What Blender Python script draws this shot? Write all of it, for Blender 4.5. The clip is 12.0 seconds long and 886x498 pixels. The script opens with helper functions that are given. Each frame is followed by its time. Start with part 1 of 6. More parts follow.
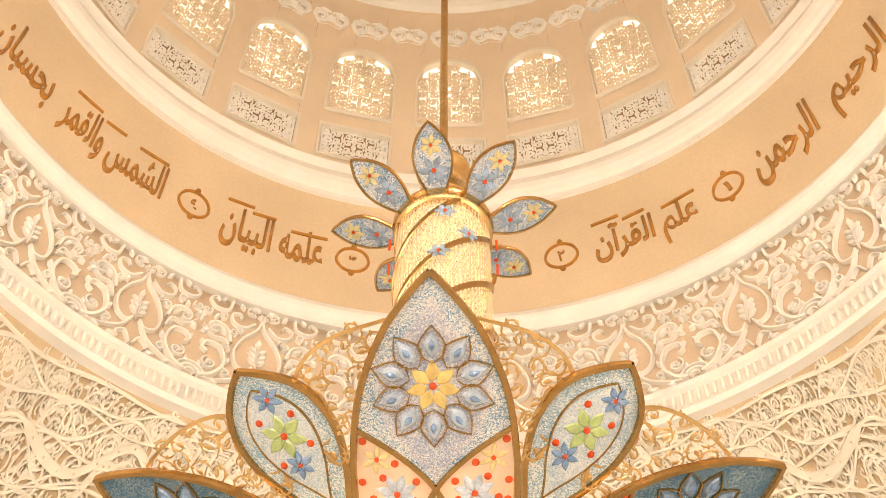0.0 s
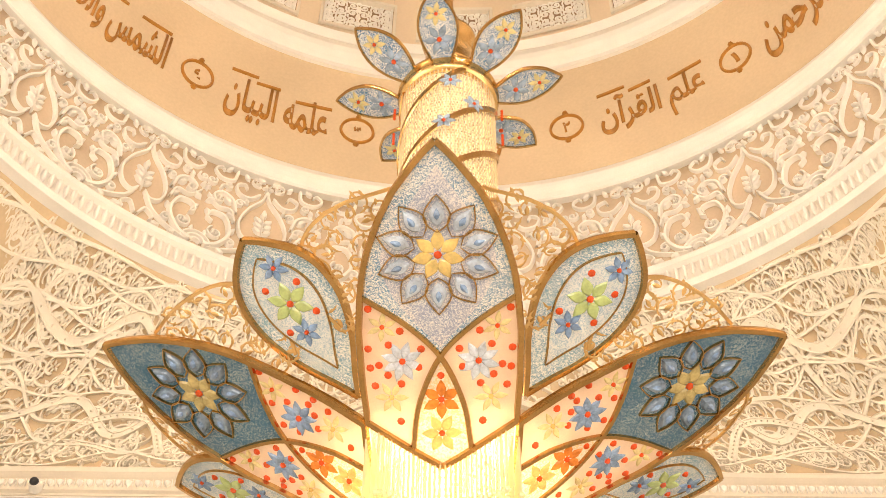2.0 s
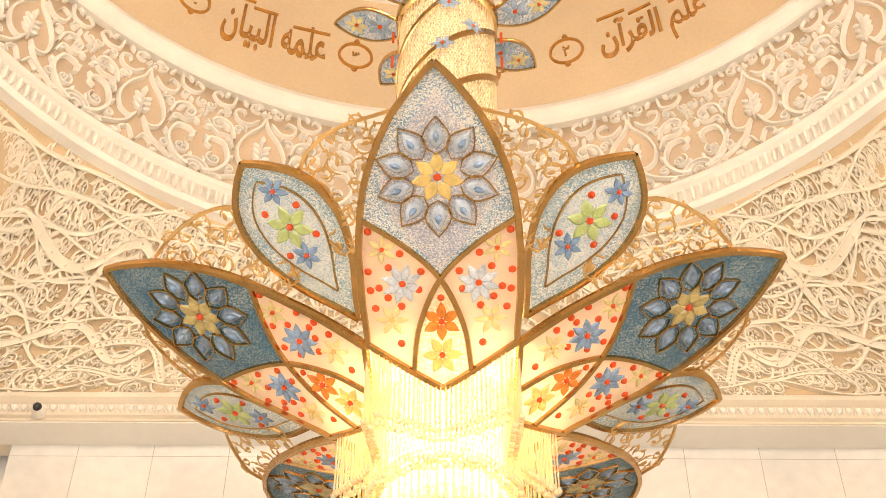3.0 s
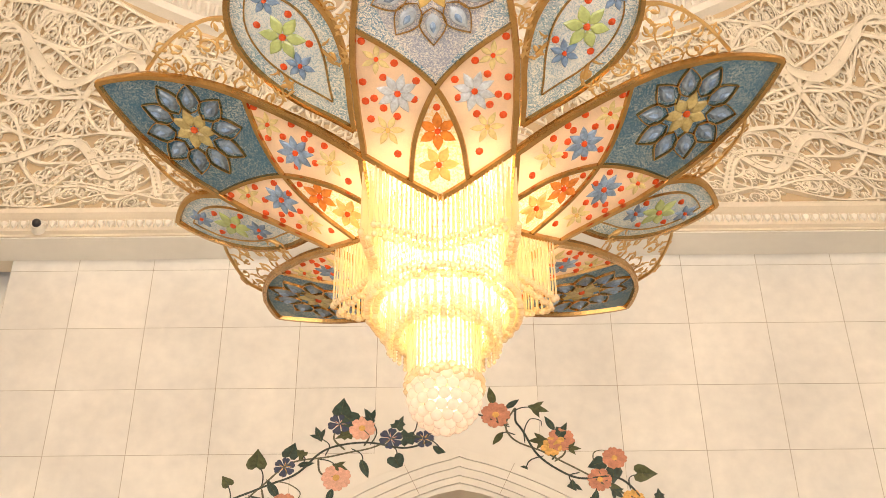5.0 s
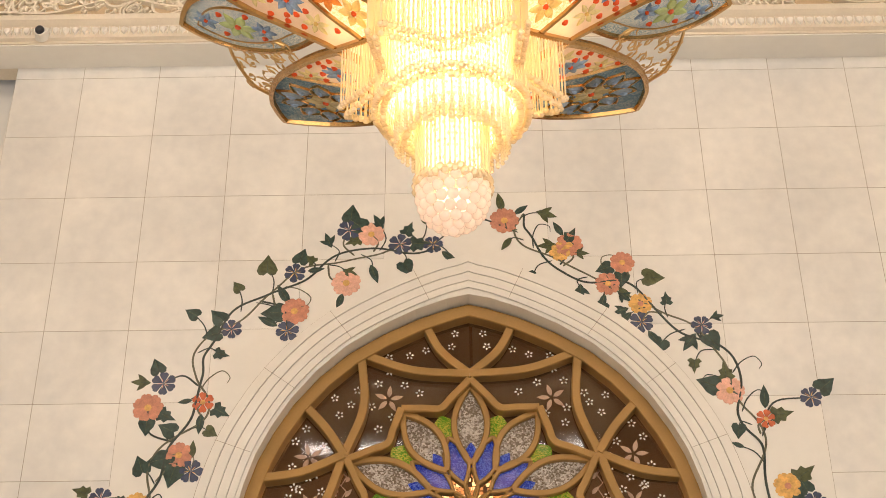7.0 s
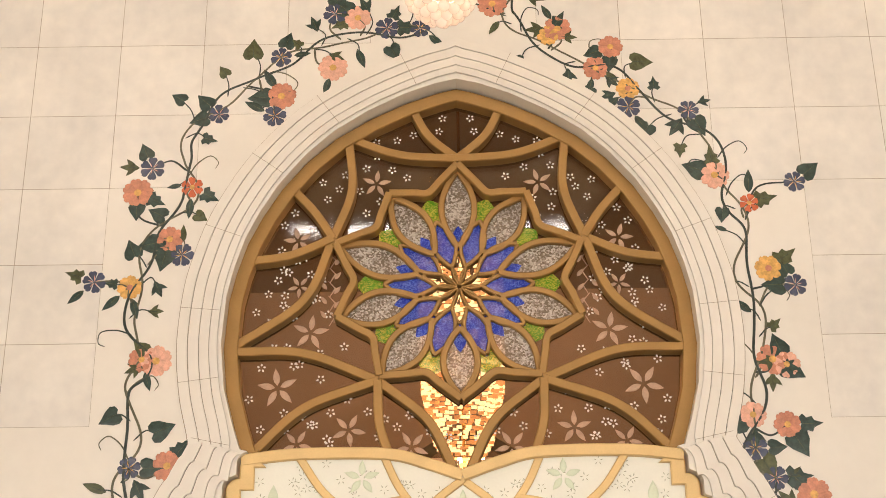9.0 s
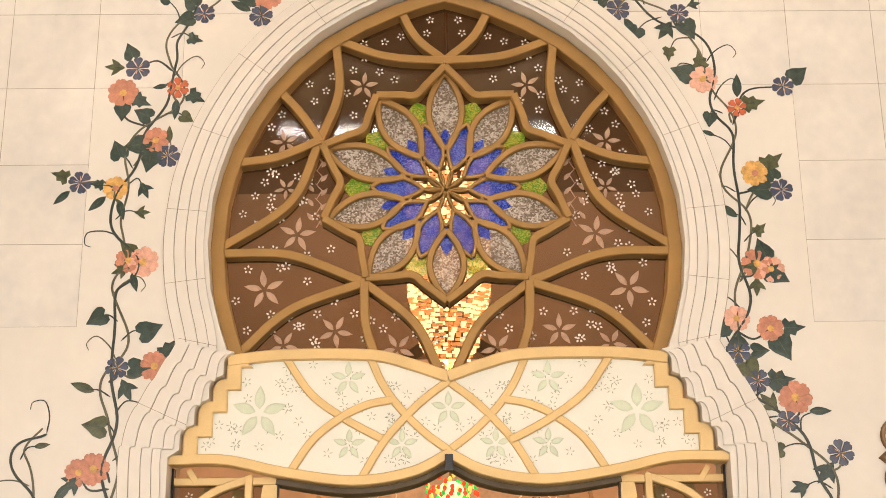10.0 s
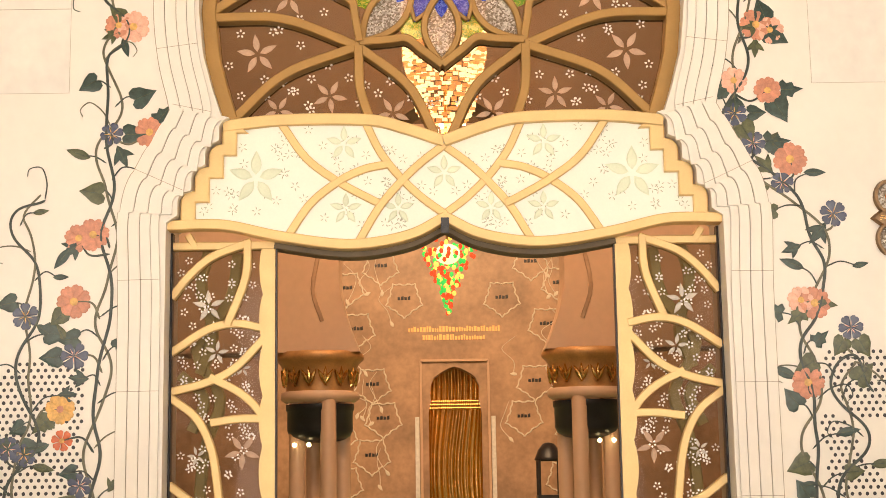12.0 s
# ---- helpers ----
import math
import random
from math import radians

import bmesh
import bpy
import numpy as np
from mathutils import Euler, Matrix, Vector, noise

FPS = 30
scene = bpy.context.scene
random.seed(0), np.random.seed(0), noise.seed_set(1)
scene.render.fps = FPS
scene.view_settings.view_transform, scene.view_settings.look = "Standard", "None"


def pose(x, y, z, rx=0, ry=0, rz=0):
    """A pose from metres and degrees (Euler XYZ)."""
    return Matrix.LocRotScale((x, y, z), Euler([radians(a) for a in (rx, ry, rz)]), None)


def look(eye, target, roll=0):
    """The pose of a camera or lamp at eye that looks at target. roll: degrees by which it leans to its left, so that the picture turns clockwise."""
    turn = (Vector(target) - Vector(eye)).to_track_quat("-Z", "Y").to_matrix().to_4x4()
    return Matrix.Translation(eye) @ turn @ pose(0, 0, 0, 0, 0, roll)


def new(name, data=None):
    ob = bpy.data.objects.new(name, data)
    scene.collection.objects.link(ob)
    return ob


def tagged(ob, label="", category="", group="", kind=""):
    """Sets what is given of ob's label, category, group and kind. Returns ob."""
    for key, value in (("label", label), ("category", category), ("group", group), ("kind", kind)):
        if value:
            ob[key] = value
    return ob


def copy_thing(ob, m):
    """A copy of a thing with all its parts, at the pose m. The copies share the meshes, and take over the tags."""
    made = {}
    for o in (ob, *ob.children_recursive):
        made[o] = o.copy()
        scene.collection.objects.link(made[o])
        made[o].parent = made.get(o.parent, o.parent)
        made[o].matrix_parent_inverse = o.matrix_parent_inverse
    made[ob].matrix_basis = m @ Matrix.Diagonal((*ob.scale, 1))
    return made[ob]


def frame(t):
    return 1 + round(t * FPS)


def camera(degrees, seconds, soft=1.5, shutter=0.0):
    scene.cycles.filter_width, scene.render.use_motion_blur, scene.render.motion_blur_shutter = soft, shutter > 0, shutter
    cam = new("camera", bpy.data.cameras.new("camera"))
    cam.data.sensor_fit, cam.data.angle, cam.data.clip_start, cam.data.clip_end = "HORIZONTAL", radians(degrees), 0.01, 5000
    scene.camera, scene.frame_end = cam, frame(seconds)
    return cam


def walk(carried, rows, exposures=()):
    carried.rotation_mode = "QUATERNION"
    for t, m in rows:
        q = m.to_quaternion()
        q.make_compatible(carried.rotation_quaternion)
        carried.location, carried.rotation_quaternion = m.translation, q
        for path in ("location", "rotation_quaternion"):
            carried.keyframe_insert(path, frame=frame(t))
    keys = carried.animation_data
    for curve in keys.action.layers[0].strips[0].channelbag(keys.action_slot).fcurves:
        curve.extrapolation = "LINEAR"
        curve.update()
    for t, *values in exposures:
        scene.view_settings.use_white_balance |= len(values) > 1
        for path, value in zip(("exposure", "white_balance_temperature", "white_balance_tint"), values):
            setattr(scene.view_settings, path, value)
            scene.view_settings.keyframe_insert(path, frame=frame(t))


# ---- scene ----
EYE = 1.6
cam = camera(34.54, 12.0, soft=0.7)
# seconds, yaw, pitch, roll, and the small sway of the eye in x, y and z
ROWS = [
    (0.0, 0.009, 54.587, 0.308, 0.0, -0.018, 0.01), (0.5, 0.159, 53.321, 0.336, -0.001, -0.026, 0.001), (1.0, 0.247, 51.954, 0.382, -0.002, -0.022, -0.009),
    (1.5, 0.214, 50.721, 0.505, -0.002, -0.013, -0.01), (2.0, 0.234, 49.457, 0.679, -0.003, -0.013, -0.018), (2.5, 0.263, 48.004, 0.617, -0.004, -0.004, -0.023),
    (3.0, 0.172, 46.523, 0.375, -0.003, 0.016, -0.032), (5.0, 0.024, 38.978, -0.498, 0.002, 0.055, -0.017), (5.5, 0.115, 37.119, -0.558, -0.003, 0.082, -0.02),
    (6.0, 0.458, 35.141, -0.417, -0.001, 0.094, -0.036), (6.5, 0.471, 33.205, -0.602, -0.004, 0.122, -0.037), (7.0, 0.532, 31.396, -0.461, 0.004, 0.133, -0.045),
    (9.0, 0.041, 22.497, -0.73, -0.002, 0.017, -0.005), (9.5, -0.237, 20.497, -0.737, -0.002, 0.001, -0.004), (10.0, -0.472, 18.56, -0.535, 0.001, 0.005, -0.0),
    (10.5, -0.407, 16.311, -0.232, 0.005, -0.003, -0.002), (11.0, -0.227, 14.18, -0.264, 0.01, -0.001, -0.002), (11.5, -0.36, 11.71, -0.285, 0.011, 0.018, 0.003),
    (12.0, -0.504, 9.104, -0.925, 0.01, 0.023, 0.003),
]
walk(cam, [(t, pose(x, y, EYE + z, 90 + p, 0, a) @ pose(0, 0, 0, 0, 0, r)) for t, a, p, r, x, y, z in ROWS],
     [(0.0, 0.0, 6500, 10), (3.0, -0.03, 6500, 10), (5.5, -0.32, 6450, 10), (6.5, -0.43, 6220, 10), (7.0, -0.45, 6180, 10), (9.5, -0.2, 6080, 10), (11.0, -0.05, 6450, 10), (12.0, 0.07, 6500, 10)])

# ---- light ----
world = bpy.data.worlds.new("sky")
scene.world = world
world.use_nodes = True
wn = world.node_tree.nodes
sky = wn.new("ShaderNodeTexSky")
sky.sky_type, sky.sun_disc, sky.sun_elevation, sky.sun_rotation = "NISHITA", False, radians(35), radians(200)
world.node_tree.links.new(sky.outputs[0], wn["Background"].inputs[0])
wn["Background"].inputs[1].default_value = 0.1


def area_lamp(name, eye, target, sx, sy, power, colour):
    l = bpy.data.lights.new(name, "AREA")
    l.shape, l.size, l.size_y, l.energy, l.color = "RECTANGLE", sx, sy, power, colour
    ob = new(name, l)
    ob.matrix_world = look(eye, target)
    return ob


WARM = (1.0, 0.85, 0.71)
# unseen fill lamps added for entrance daylight behind the camera and warm side halls
area_lamp("entrance_fill", (0.2, -11.5, 4.2), (0.2, 17, 3), 13, 7.5, 2250, (1.0, 0.88, 0.79))
area_lamp("side_fill", (-8.9, 5, 6.5), (3, 12, 12), 9, 8, 740, WARM)
area_lamp("side_fill", (8.9, 5, 6.5), (-3, 12, 12), 9, 8, 690, WARM)
# unseen fill strips added above the side and rear cornices to wash the dome
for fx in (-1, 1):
    area_lamp("dome_fill", (fx * 8.1, 4.0, 16.5), (fx * 1.0, 11, 27), 6, 0.4, 640, WARM)
area_lamp("dome_fill", (0, 0.3, 16.5), (0, 12, 26), 8, 0.4, 840, WARM)
# unseen area lamps added to brighten the prayer hall and its arcade
lamp = bpy.data.lights.new("hall_fill", "AREA")
lamp.shape, lamp.size, lamp.size_y, lamp.energy, lamp.color = "RECTANGLE", 14, 10, 4500, (1.0, 0.64, 0.35)
hall_fill = new("hall_fill", lamp)
hall_fill.matrix_world = look((0.5, 36, 15), (0.5, 46, 2))
area_lamp("arcade_fill", (0.5, 20.5, 14), (0.5, 30, 4), 12, 3, 1300, (1.0, 0.68, 0.42))


# ---- materials ----
def mat(name, colour, rough=0.5, metal=0.0, vary=0.08, scale=3.0, fine=40.0, bump=0.1, per_object=0.0, second=None, coat=0.0,
        emit=None, power=0.0, through_light=0.0, island=0.0, glint_glow=False):
    """A node material: base colour varied at two scales, relief, optional second colour in veins or specks."""
    m = bpy.data.materials.new(name)
    m.use_nodes = True
    n, l = m.node_tree.nodes, m.node_tree.links
    b = n["Principled BSDF"]
    co = n.new("ShaderNodeTexCoord")
    big, small = n.new("ShaderNodeTexNoise"), n.new("ShaderNodeTexNoise")
    big.inputs["Scale"].default_value, big.inputs["Detail"].default_value = scale, 5
    small.inputs["Scale"].default_value, small.inputs["Detail"].default_value = fine, 4
    geo = n.new("ShaderNodeNewGeometry")
    for t in (big, small):
        l.new(geo.outputs["Position"], t.inputs["Vector"])
    ramp = n.new("ShaderNodeValToRGB")
    c = colour
    dark = [x * (1 - 2.2 * vary) for x in c]
    light = [min(1, x * (1 + vary)) for x in c]
    ramp.color_ramp.elements[0].position, ramp.color_ramp.elements[1].position = 0.3, 0.7
    ramp.color_ramp.elements[0].color = (*(second or dark), 1)
    ramp.color_ramp.elements[1].color = (*light, 1)
    mix = n.new("ShaderNodeMath")
    mix.operation = "MULTIPLY_ADD"
    mix.inputs[1].default_value = 0.35
    l.new(small.outputs[0], mix.inputs[0])
    sc = n.new("ShaderNodeMath")
    sc.operation = "MULTIPLY"
    sc.inputs[1].default_value = 0.65
    l.new(big.outputs[0], sc.inputs[0])
    l.new(sc.outputs[0], mix.inputs[2])
    l.new(mix.outputs[0], ramp.inputs[0])
    out = ramp.outputs[0]
    if per_object or island:
        hsv = n.new("ShaderNodeHueSaturation")
        info = n.new("ShaderNodeObjectInfo")
        mr = n.new("ShaderNodeMapRange")
        k = per_object or island
        mr.inputs[3].default_value, mr.inputs[4].default_value = 1 - k, 1 + k
        l.new(info.outputs["Random"] if per_object else geo.outputs["Random Per Island"], mr.inputs[0])
        l.new(mr.outputs[0], hsv.inputs["Value"])
        l.new(out, hsv.inputs["Color"])
        out = hsv.outputs[0]
    l.new(out, b.inputs["Base Color"])
    b.inputs["Roughness"].default_value, b.inputs["Metallic"].default_value = rough, metal
    b.inputs["Coat Weight"].default_value = coat
    if bump:
        bp = n.new("ShaderNodeBump")
        bp.inputs["Strength"].default_value, bp.inputs["Distance"].default_value = bump, 0.02
        l.new(mix.outputs[0], bp.inputs["Height"])
        l.new(bp.outputs[0], b.inputs["Normal"])
    if emit:
        b.inputs["Emission Color"].default_value = (*emit, 1)
        b.inputs["Emission Strength"].default_value = power
        # a random glow per island stands in for glints
        if glint_glow:
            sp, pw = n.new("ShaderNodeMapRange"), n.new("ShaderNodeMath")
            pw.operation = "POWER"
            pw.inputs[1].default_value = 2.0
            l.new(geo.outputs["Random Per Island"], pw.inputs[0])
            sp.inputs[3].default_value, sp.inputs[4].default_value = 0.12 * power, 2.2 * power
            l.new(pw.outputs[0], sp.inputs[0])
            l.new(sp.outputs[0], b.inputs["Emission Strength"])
    if through_light:
        tr, ms = n.new("ShaderNodeBsdfTranslucent"), n.new("ShaderNodeMixShader")
        l.new(out, tr.inputs[0])
        ms.inputs[0].default_value = through_light
        l.new(b.outputs[0], ms.inputs[1])
        l.new(tr.outputs[0], ms.inputs[2])
        l.new(ms.outputs[0], n["Material Output"].inputs[0])
    return m


def speckle(name, a, b_, scale=60.0, rough=0.25, through_light=0.25, cut=0.5, metal=0.0, clear=0.0):
    """Glass beads set close together: two colours in small cells."""
    m = bpy.data.materials.new(name)
    m.use_nodes = True
    n, l = m.node_tree.nodes, m.node_tree.links
    b = n["Principled BSDF"]
    geo = n.new("ShaderNodeNewGeometry")
    vor, big = n.new("ShaderNodeTexVoronoi"), n.new("ShaderNodeTexNoise")
    vor.inputs["Scale"].default_value, big.inputs["Scale"].default_value = scale, 4.5
    l.new(geo.outputs["Position"], vor.inputs["Vector"])
    l.new(geo.outputs["Position"], big.inputs["Vector"])
    sep = n.new("ShaderNodeSeparateColor")
    l.new(vor.outputs["Color"], sep.inputs[0])
    add = n.new("ShaderNodeMath")
    add.operation = "ADD"
    l.new(sep.outputs[0], add.inputs[0])
    l.new(big.outputs[0], add.inputs[1])
    ramp = n.new("ShaderNodeValToRGB")
    e = ramp.color_ramp.elements
    e[0].position, e[1].position = max(0, cut - 0.12), min(1, cut + 0.2)
    e[0].color, e[1].color = (*a, 1), (*b_, 1)
    half = n.new("ShaderNodeMath")
    half.operation = "MULTIPLY"
    half.inputs[1].default_value = 0.5
    l.new(add.outputs[0], half.inputs[0])
    l.new(half.outputs[0], ramp.inputs[0])
    l.new(ramp.outputs[0], b.inputs["Base Color"])
    b.inputs["Roughness"].default_value, b.inputs["Metallic"].default_value = rough, metal
    bp = n.new("ShaderNodeBump")
    bp.inputs["Strength"].default_value, bp.inputs["Distance"].default_value = 0.5, 0.01
    l.new(vor.outputs["Distance"], bp.inputs["Height"])
    l.new(bp.outputs[0], b.inputs["Normal"])
    tr, ms = n.new("ShaderNodeBsdfTranslucent"), n.new("ShaderNodeMixShader")
    l.new(ramp.outputs[0], tr.inputs[0])
    ms.inputs[0].default_value = through_light
    l.new(b.outputs[0], ms.inputs[1])
    l.new(tr.outputs[0], ms.inputs[2])
    last = ms.outputs[0]
    if clear:
        tp, mt = n.new("ShaderNodeBsdfTransparent"), n.new("ShaderNodeMixShader")
        mt.inputs[0].default_value = clear
        l.new(last, mt.inputs[1])
        l.new(tp.outputs[0], mt.inputs[2])
        last = mt.outputs[0]
    l.new(last, n["Material Output"].inputs[0])
    return m


def glass(name, colour, rough=0.1, alpha=0.5, texture=0.0):
    """A pane: partly clear, partly tinted and glossy."""
    m = bpy.data.materials.new(name)
    m.use_nodes = True
    n, l = m.node_tree.nodes, m.node_tree.links
    b = n["Principled BSDF"]
    b.inputs["Base Color"].default_value = (*colour, 1)
    b.inputs["Roughness"].default_value = rough
    tp, ms = n.new("ShaderNodeBsdfTransparent"), n.new("ShaderNodeMixShader")
    tp.inputs[0].default_value = (*[0.4 + 0.6 * c for c in colour], 1)
    geo, tx = n.new("ShaderNodeNewGeometry"), n.new("ShaderNodeTexVoronoi")
    tx.inputs["Scale"].default_value = 38
    l.new(geo.outputs["Position"], tx.inputs["Vector"])
    if texture:
        bp = n.new("ShaderNodeBump")
        bp.inputs["Strength"].default_value, bp.inputs["Distance"].default_value = texture, 0.02
        l.new(tx.outputs["Distance"], bp.inputs["Height"])
        l.new(bp.outputs[0], b.inputs["Normal"])
    ms.inputs[0].default_value = alpha
    l.new(tp.outputs[0], ms.inputs[1])
    l.new(b.outputs[0], ms.inputs[2])
    l.new(ms.outputs[0], n["Material Output"].inputs[0])
    return m


M_PLASTER = mat("plaster", (0.74, 0.66, 0.53), 0.85, vary=0.05, scale=1.2, fine=30, bump=0.08)
M_TAN = mat("tan_plaster", (0.66, 0.51, 0.33), 0.85, vary=0.07, scale=0.5, fine=18, bump=0.08)
M_TAN2 = mat("sand_plaster", (0.62, 0.47, 0.29), 0.85, vary=0.06, scale=0.9, fine=22, bump=0.08)
M_WHITE = mat("white_plaster", (0.8, 0.76, 0.68), 0.75, vary=0.04, scale=2, fine=40, bump=0.05)
M_RELIEF = mat("carved_plaster", (0.84, 0.8, 0.72), 0.75, vary=0.05, scale=2.5, fine=60, bump=0.12)
M_BANDGROUND = mat("pale_sand_plaster", (0.62, 0.485, 0.34), 0.85, vary=0.05, scale=0.9, fine=22, bump=0.08)
M_DRUM = mat("drum_plaster", (0.72, 0.58, 0.41), 0.85, vary=0.05, scale=0.8, fine=22, bump=0.06)
M_SAND = mat("light_sand_plaster", (0.6, 0.455, 0.285), 0.85, vary=0.06, scale=0.9, fine=22, bump=0.08)
M_RELIEF2 = mat("cream_carved_plaster", (0.83, 0.75, 0.61), 0.78, vary=0.06, scale=2.0, fine=60, bump=0.12)
# grille against the bright windows: its backlit shade is put into the tan
M_GRILLE = mat("grille_shade", (0.74, 0.61, 0.44), 0.8, vary=0.06, scale=2.5, fine=60, bump=0.1)
# dark ground: the shade between the panel scrolls is put into this brown
M_PANEL = mat("panel_shade", (0.3, 0.2, 0.11), 0.85, vary=0.08, scale=2.0, fine=40)
M_MARBLE = mat("marble", (0.8, 0.775, 0.72), 0.28, vary=0.07, scale=0.7, fine=5, bump=0.0, per_object=0.03, second=(0.64, 0.63, 0.605))
M_MARBLE1 = mat("plain_marble", (0.8, 0.775, 0.715), 0.28, vary=0.03, scale=0.8, fine=6, bump=0.0)
M_JOINT = mat("joint", (0.4, 0.35, 0.28), 0.9, vary=0.1)
M_GOLDTEXT = mat("gold_leaf", (0.46, 0.2, 0.03), 0.45, 0.1, vary=0.15, scale=6, fine=50)
M_GOLD = mat("gold", (0.85, 0.58, 0.24), 0.24, 1.0, vary=0.12, scale=5, fine=60, bump=0.05)
M_BRONZE = mat("bronze_frame", (0.38, 0.225, 0.07), 0.45, 0.35, vary=0.06, scale=3, fine=50, bump=0.04)
M_BRONZE_LIGHT = mat("light_bronze", (0.72, 0.53, 0.25), 0.45, 0.35, vary=0.05, scale=3, fine=50, bump=0.04)
M_DARK = mat("dark_metal", (0.03, 0.03, 0.035), 0.35, 0.2, vary=0.2)
M_FLOOR = mat("hall_floor", (0.7, 0.66, 0.58), 0.3, vary=0.06, scale=0.6, fine=6, bump=0)


# ---- helpers ----
def part(name, verts, faces, material, parent=None, label="", smooth=False):
    me = bpy.data.meshes.new(name)
    me.from_pydata([tuple(v) for v in verts], [], faces)
    me.materials.append(material)
    if smooth:
        me.polygons.foreach_set("use_smooth", [True] * len(me.polygons))
    ob = new(name, me)
    if parent:
        ob.parent = parent
    if label:
        ob["label"] = label
    return ob


def share(name, mesh, m, parent):
    ob = new(name, mesh)
    ob.parent = parent
    ob.matrix_basis = m
    return ob


def empty(name, label, category, at=(0, 0, 0), kind="", group=""):
    ob = new(name)
    ob.location = at
    return tagged(ob, label, category, group, kind)


class Acc:
    """Vertices and faces that grow into one mesh."""
    def __init__(self):
        self.v, self.f = [], []

    def grid(self, rows, close_u=False, close_v=False):
        base, nu, nv = len(self.v), len(rows), len(rows[0])
        for r in rows:
            self.v.extend(r)
        for i in range(nu if close_u else nu - 1):
            for j in range(nv if close_v else nv - 1):
                a, b = base + i * nv, base + (i + 1) % nu * nv
                self.f.append((a + j, a + (j + 1) % nv, b + (j + 1) % nv, b + j))

    def box(self, a, b):
        k = len(self.v)
        self.v += [(x, y, z) for x in (a[0], b[0]) for y in (a[1], b[1]) for z in (a[2], b[2])]
        self.f += [tuple(k + i for i in q) for q in ((0, 1, 3, 2), (4, 6, 7, 5), (0, 4, 5, 1), (2, 3, 7, 6), (0, 2, 6, 4), (1, 5, 7, 3))]

    def fan(self, pts):
        k = len(self.v)
        self.v += pts
        self.f.append(tuple(range(k, k + len(pts))))

    def ribbon(self, pts, w0, w1, h, S, ends=0.35, flat=0.55):
        """A raised strip along pts (u, v), on the surface S(u, v, height)."""
        p = np.array(pts, float)
        t = np.gradient(p, axis=0)
        t /= np.linalg.norm(t, axis=1)[:, None] + 1e-9
        nn = np.c_[-t[:, 1], t[:, 0]]
        n = len(p)
        rows = []
        for i in range(n):
            k = i / (n - 1)
            w = (w0 + (w1 - w0) * k) * 0.5 * (1 if 0 < i < n - 1 else ends)
            rows.append([S(*(p[i] + nn[i] * w * a), hh) for a, hh in ((-1, 0), (-flat, h), (flat, h), (1, 0))])
        self.grid(rows)

    def blob(self, u, v, outline, h, S):
        """A raised flat piece with a sloping edge; outline is a list of (du, dv)."""
        k, n = len(self.v), len(outline)
        self.v += [S(u + a, v + b, 0) for a, b in outline] + [S(u + 0.75 * a, v + 0.75 * b, h) for a, b in outline] + [S(u, v, h * 1.3)]
        for i in range(n):
            j = (i + 1) % n
            self.f += [(k + i, k + j, k + n + j, k + n + i), (k + n + i, k + n + j, k + 2 * n)]

    def tube(self, pts, r0, r1, sides=6):
        p = [Vector(q) for q in pts]
        rows = []
        for i, q in enumerate(p):
            d = (p[min(i + 1, len(p) - 1)] - p[max(i - 1, 0)]).normalized()
            a = d.cross(Vector((0.31, 0.17, 0.93)) if abs(d.z) < 0.9 else Vector((1, 0.1, 0))).normalized()
            b = d.cross(a)
            r = r0 + (r1 - r0) * i / max(1, len(p) - 1)
            rows.append([tuple(q + (a * math.cos(s) + b * math.sin(s)) * r) for s in (2 * math.pi * k / sides for k in range(sides))])
        self.grid(rows, close_v=True)
        self.fan(rows[0][::-1])
        self.fan(rows[-1])

    def ball(self, c, r, n=6, m=4, squash=1.0):
        rows = []
        for i in range(m + 1):
            a = -math.pi / 2 + math.pi * i / m
            rows.append([(c[0] + r * math.cos(a) * math.cos(2 * math.pi * j / n), c[1] + r * math.cos(a) * math.sin(2 * math.pi * j / n),
                          c[2] + r * squash * math.sin(a)) for j in range(n)])
        self.grid(rows, close_v=True)

    def bar(self, pts, w, y0, y1, bevel=0.012):
        """A flat bar along pts (x, z) in an upright plane, its front at y0 and its back at y1."""
        p = np.array(pts, float)
        t = np.gradient(p, axis=0)
        t /= np.linalg.norm(t, axis=1)[:, None] + 1e-9
        nn = np.c_[-t[:, 1], t[:, 0]]
        rows = []
        for q, k in zip(p, nn):
            rows.append([(q[0] + k[0] * a, y, q[1] + k[1] * a) for a, y in ((-w / 2, y1), (-w / 2, y0 + bevel), (-w / 2 + bevel, y0), (w / 2 - bevel, y0), (w / 2, y0 + bevel), (w / 2, y1))])
        self.grid(rows, close_v=True)
        self.fan(rows[0])
        self.fan(rows[-1][::-1])

    def obj(self, name, material, parent=None, label="", smooth=False):
        return part(name, self.v, self.f, material, parent, label, smooth)


def smooth_path(pts, n=24):
    """A Catmull-Rom curve through pts."""
    p = [np.array(q, float) for q in pts]
    p = [2 * p[0] - p[1]] + p + [2 * p[-1] - p[-2]]
    out = []
    m = len(p) - 3
    for s in range(m):
        k = max(2, n // m)
        for i in range(k + (s == m - 1)):
            t = i / k
            a, b, c, d = p[s:s + 4]
            out.append(0.5 * (2 * b + (c - a) * t + (2 * a - 5 * b + 4 * c - d) * t * t + (3 * b - a - 3 * c + d) * t ** 3))
    return [tuple(float(x) for x in q) for q in out]


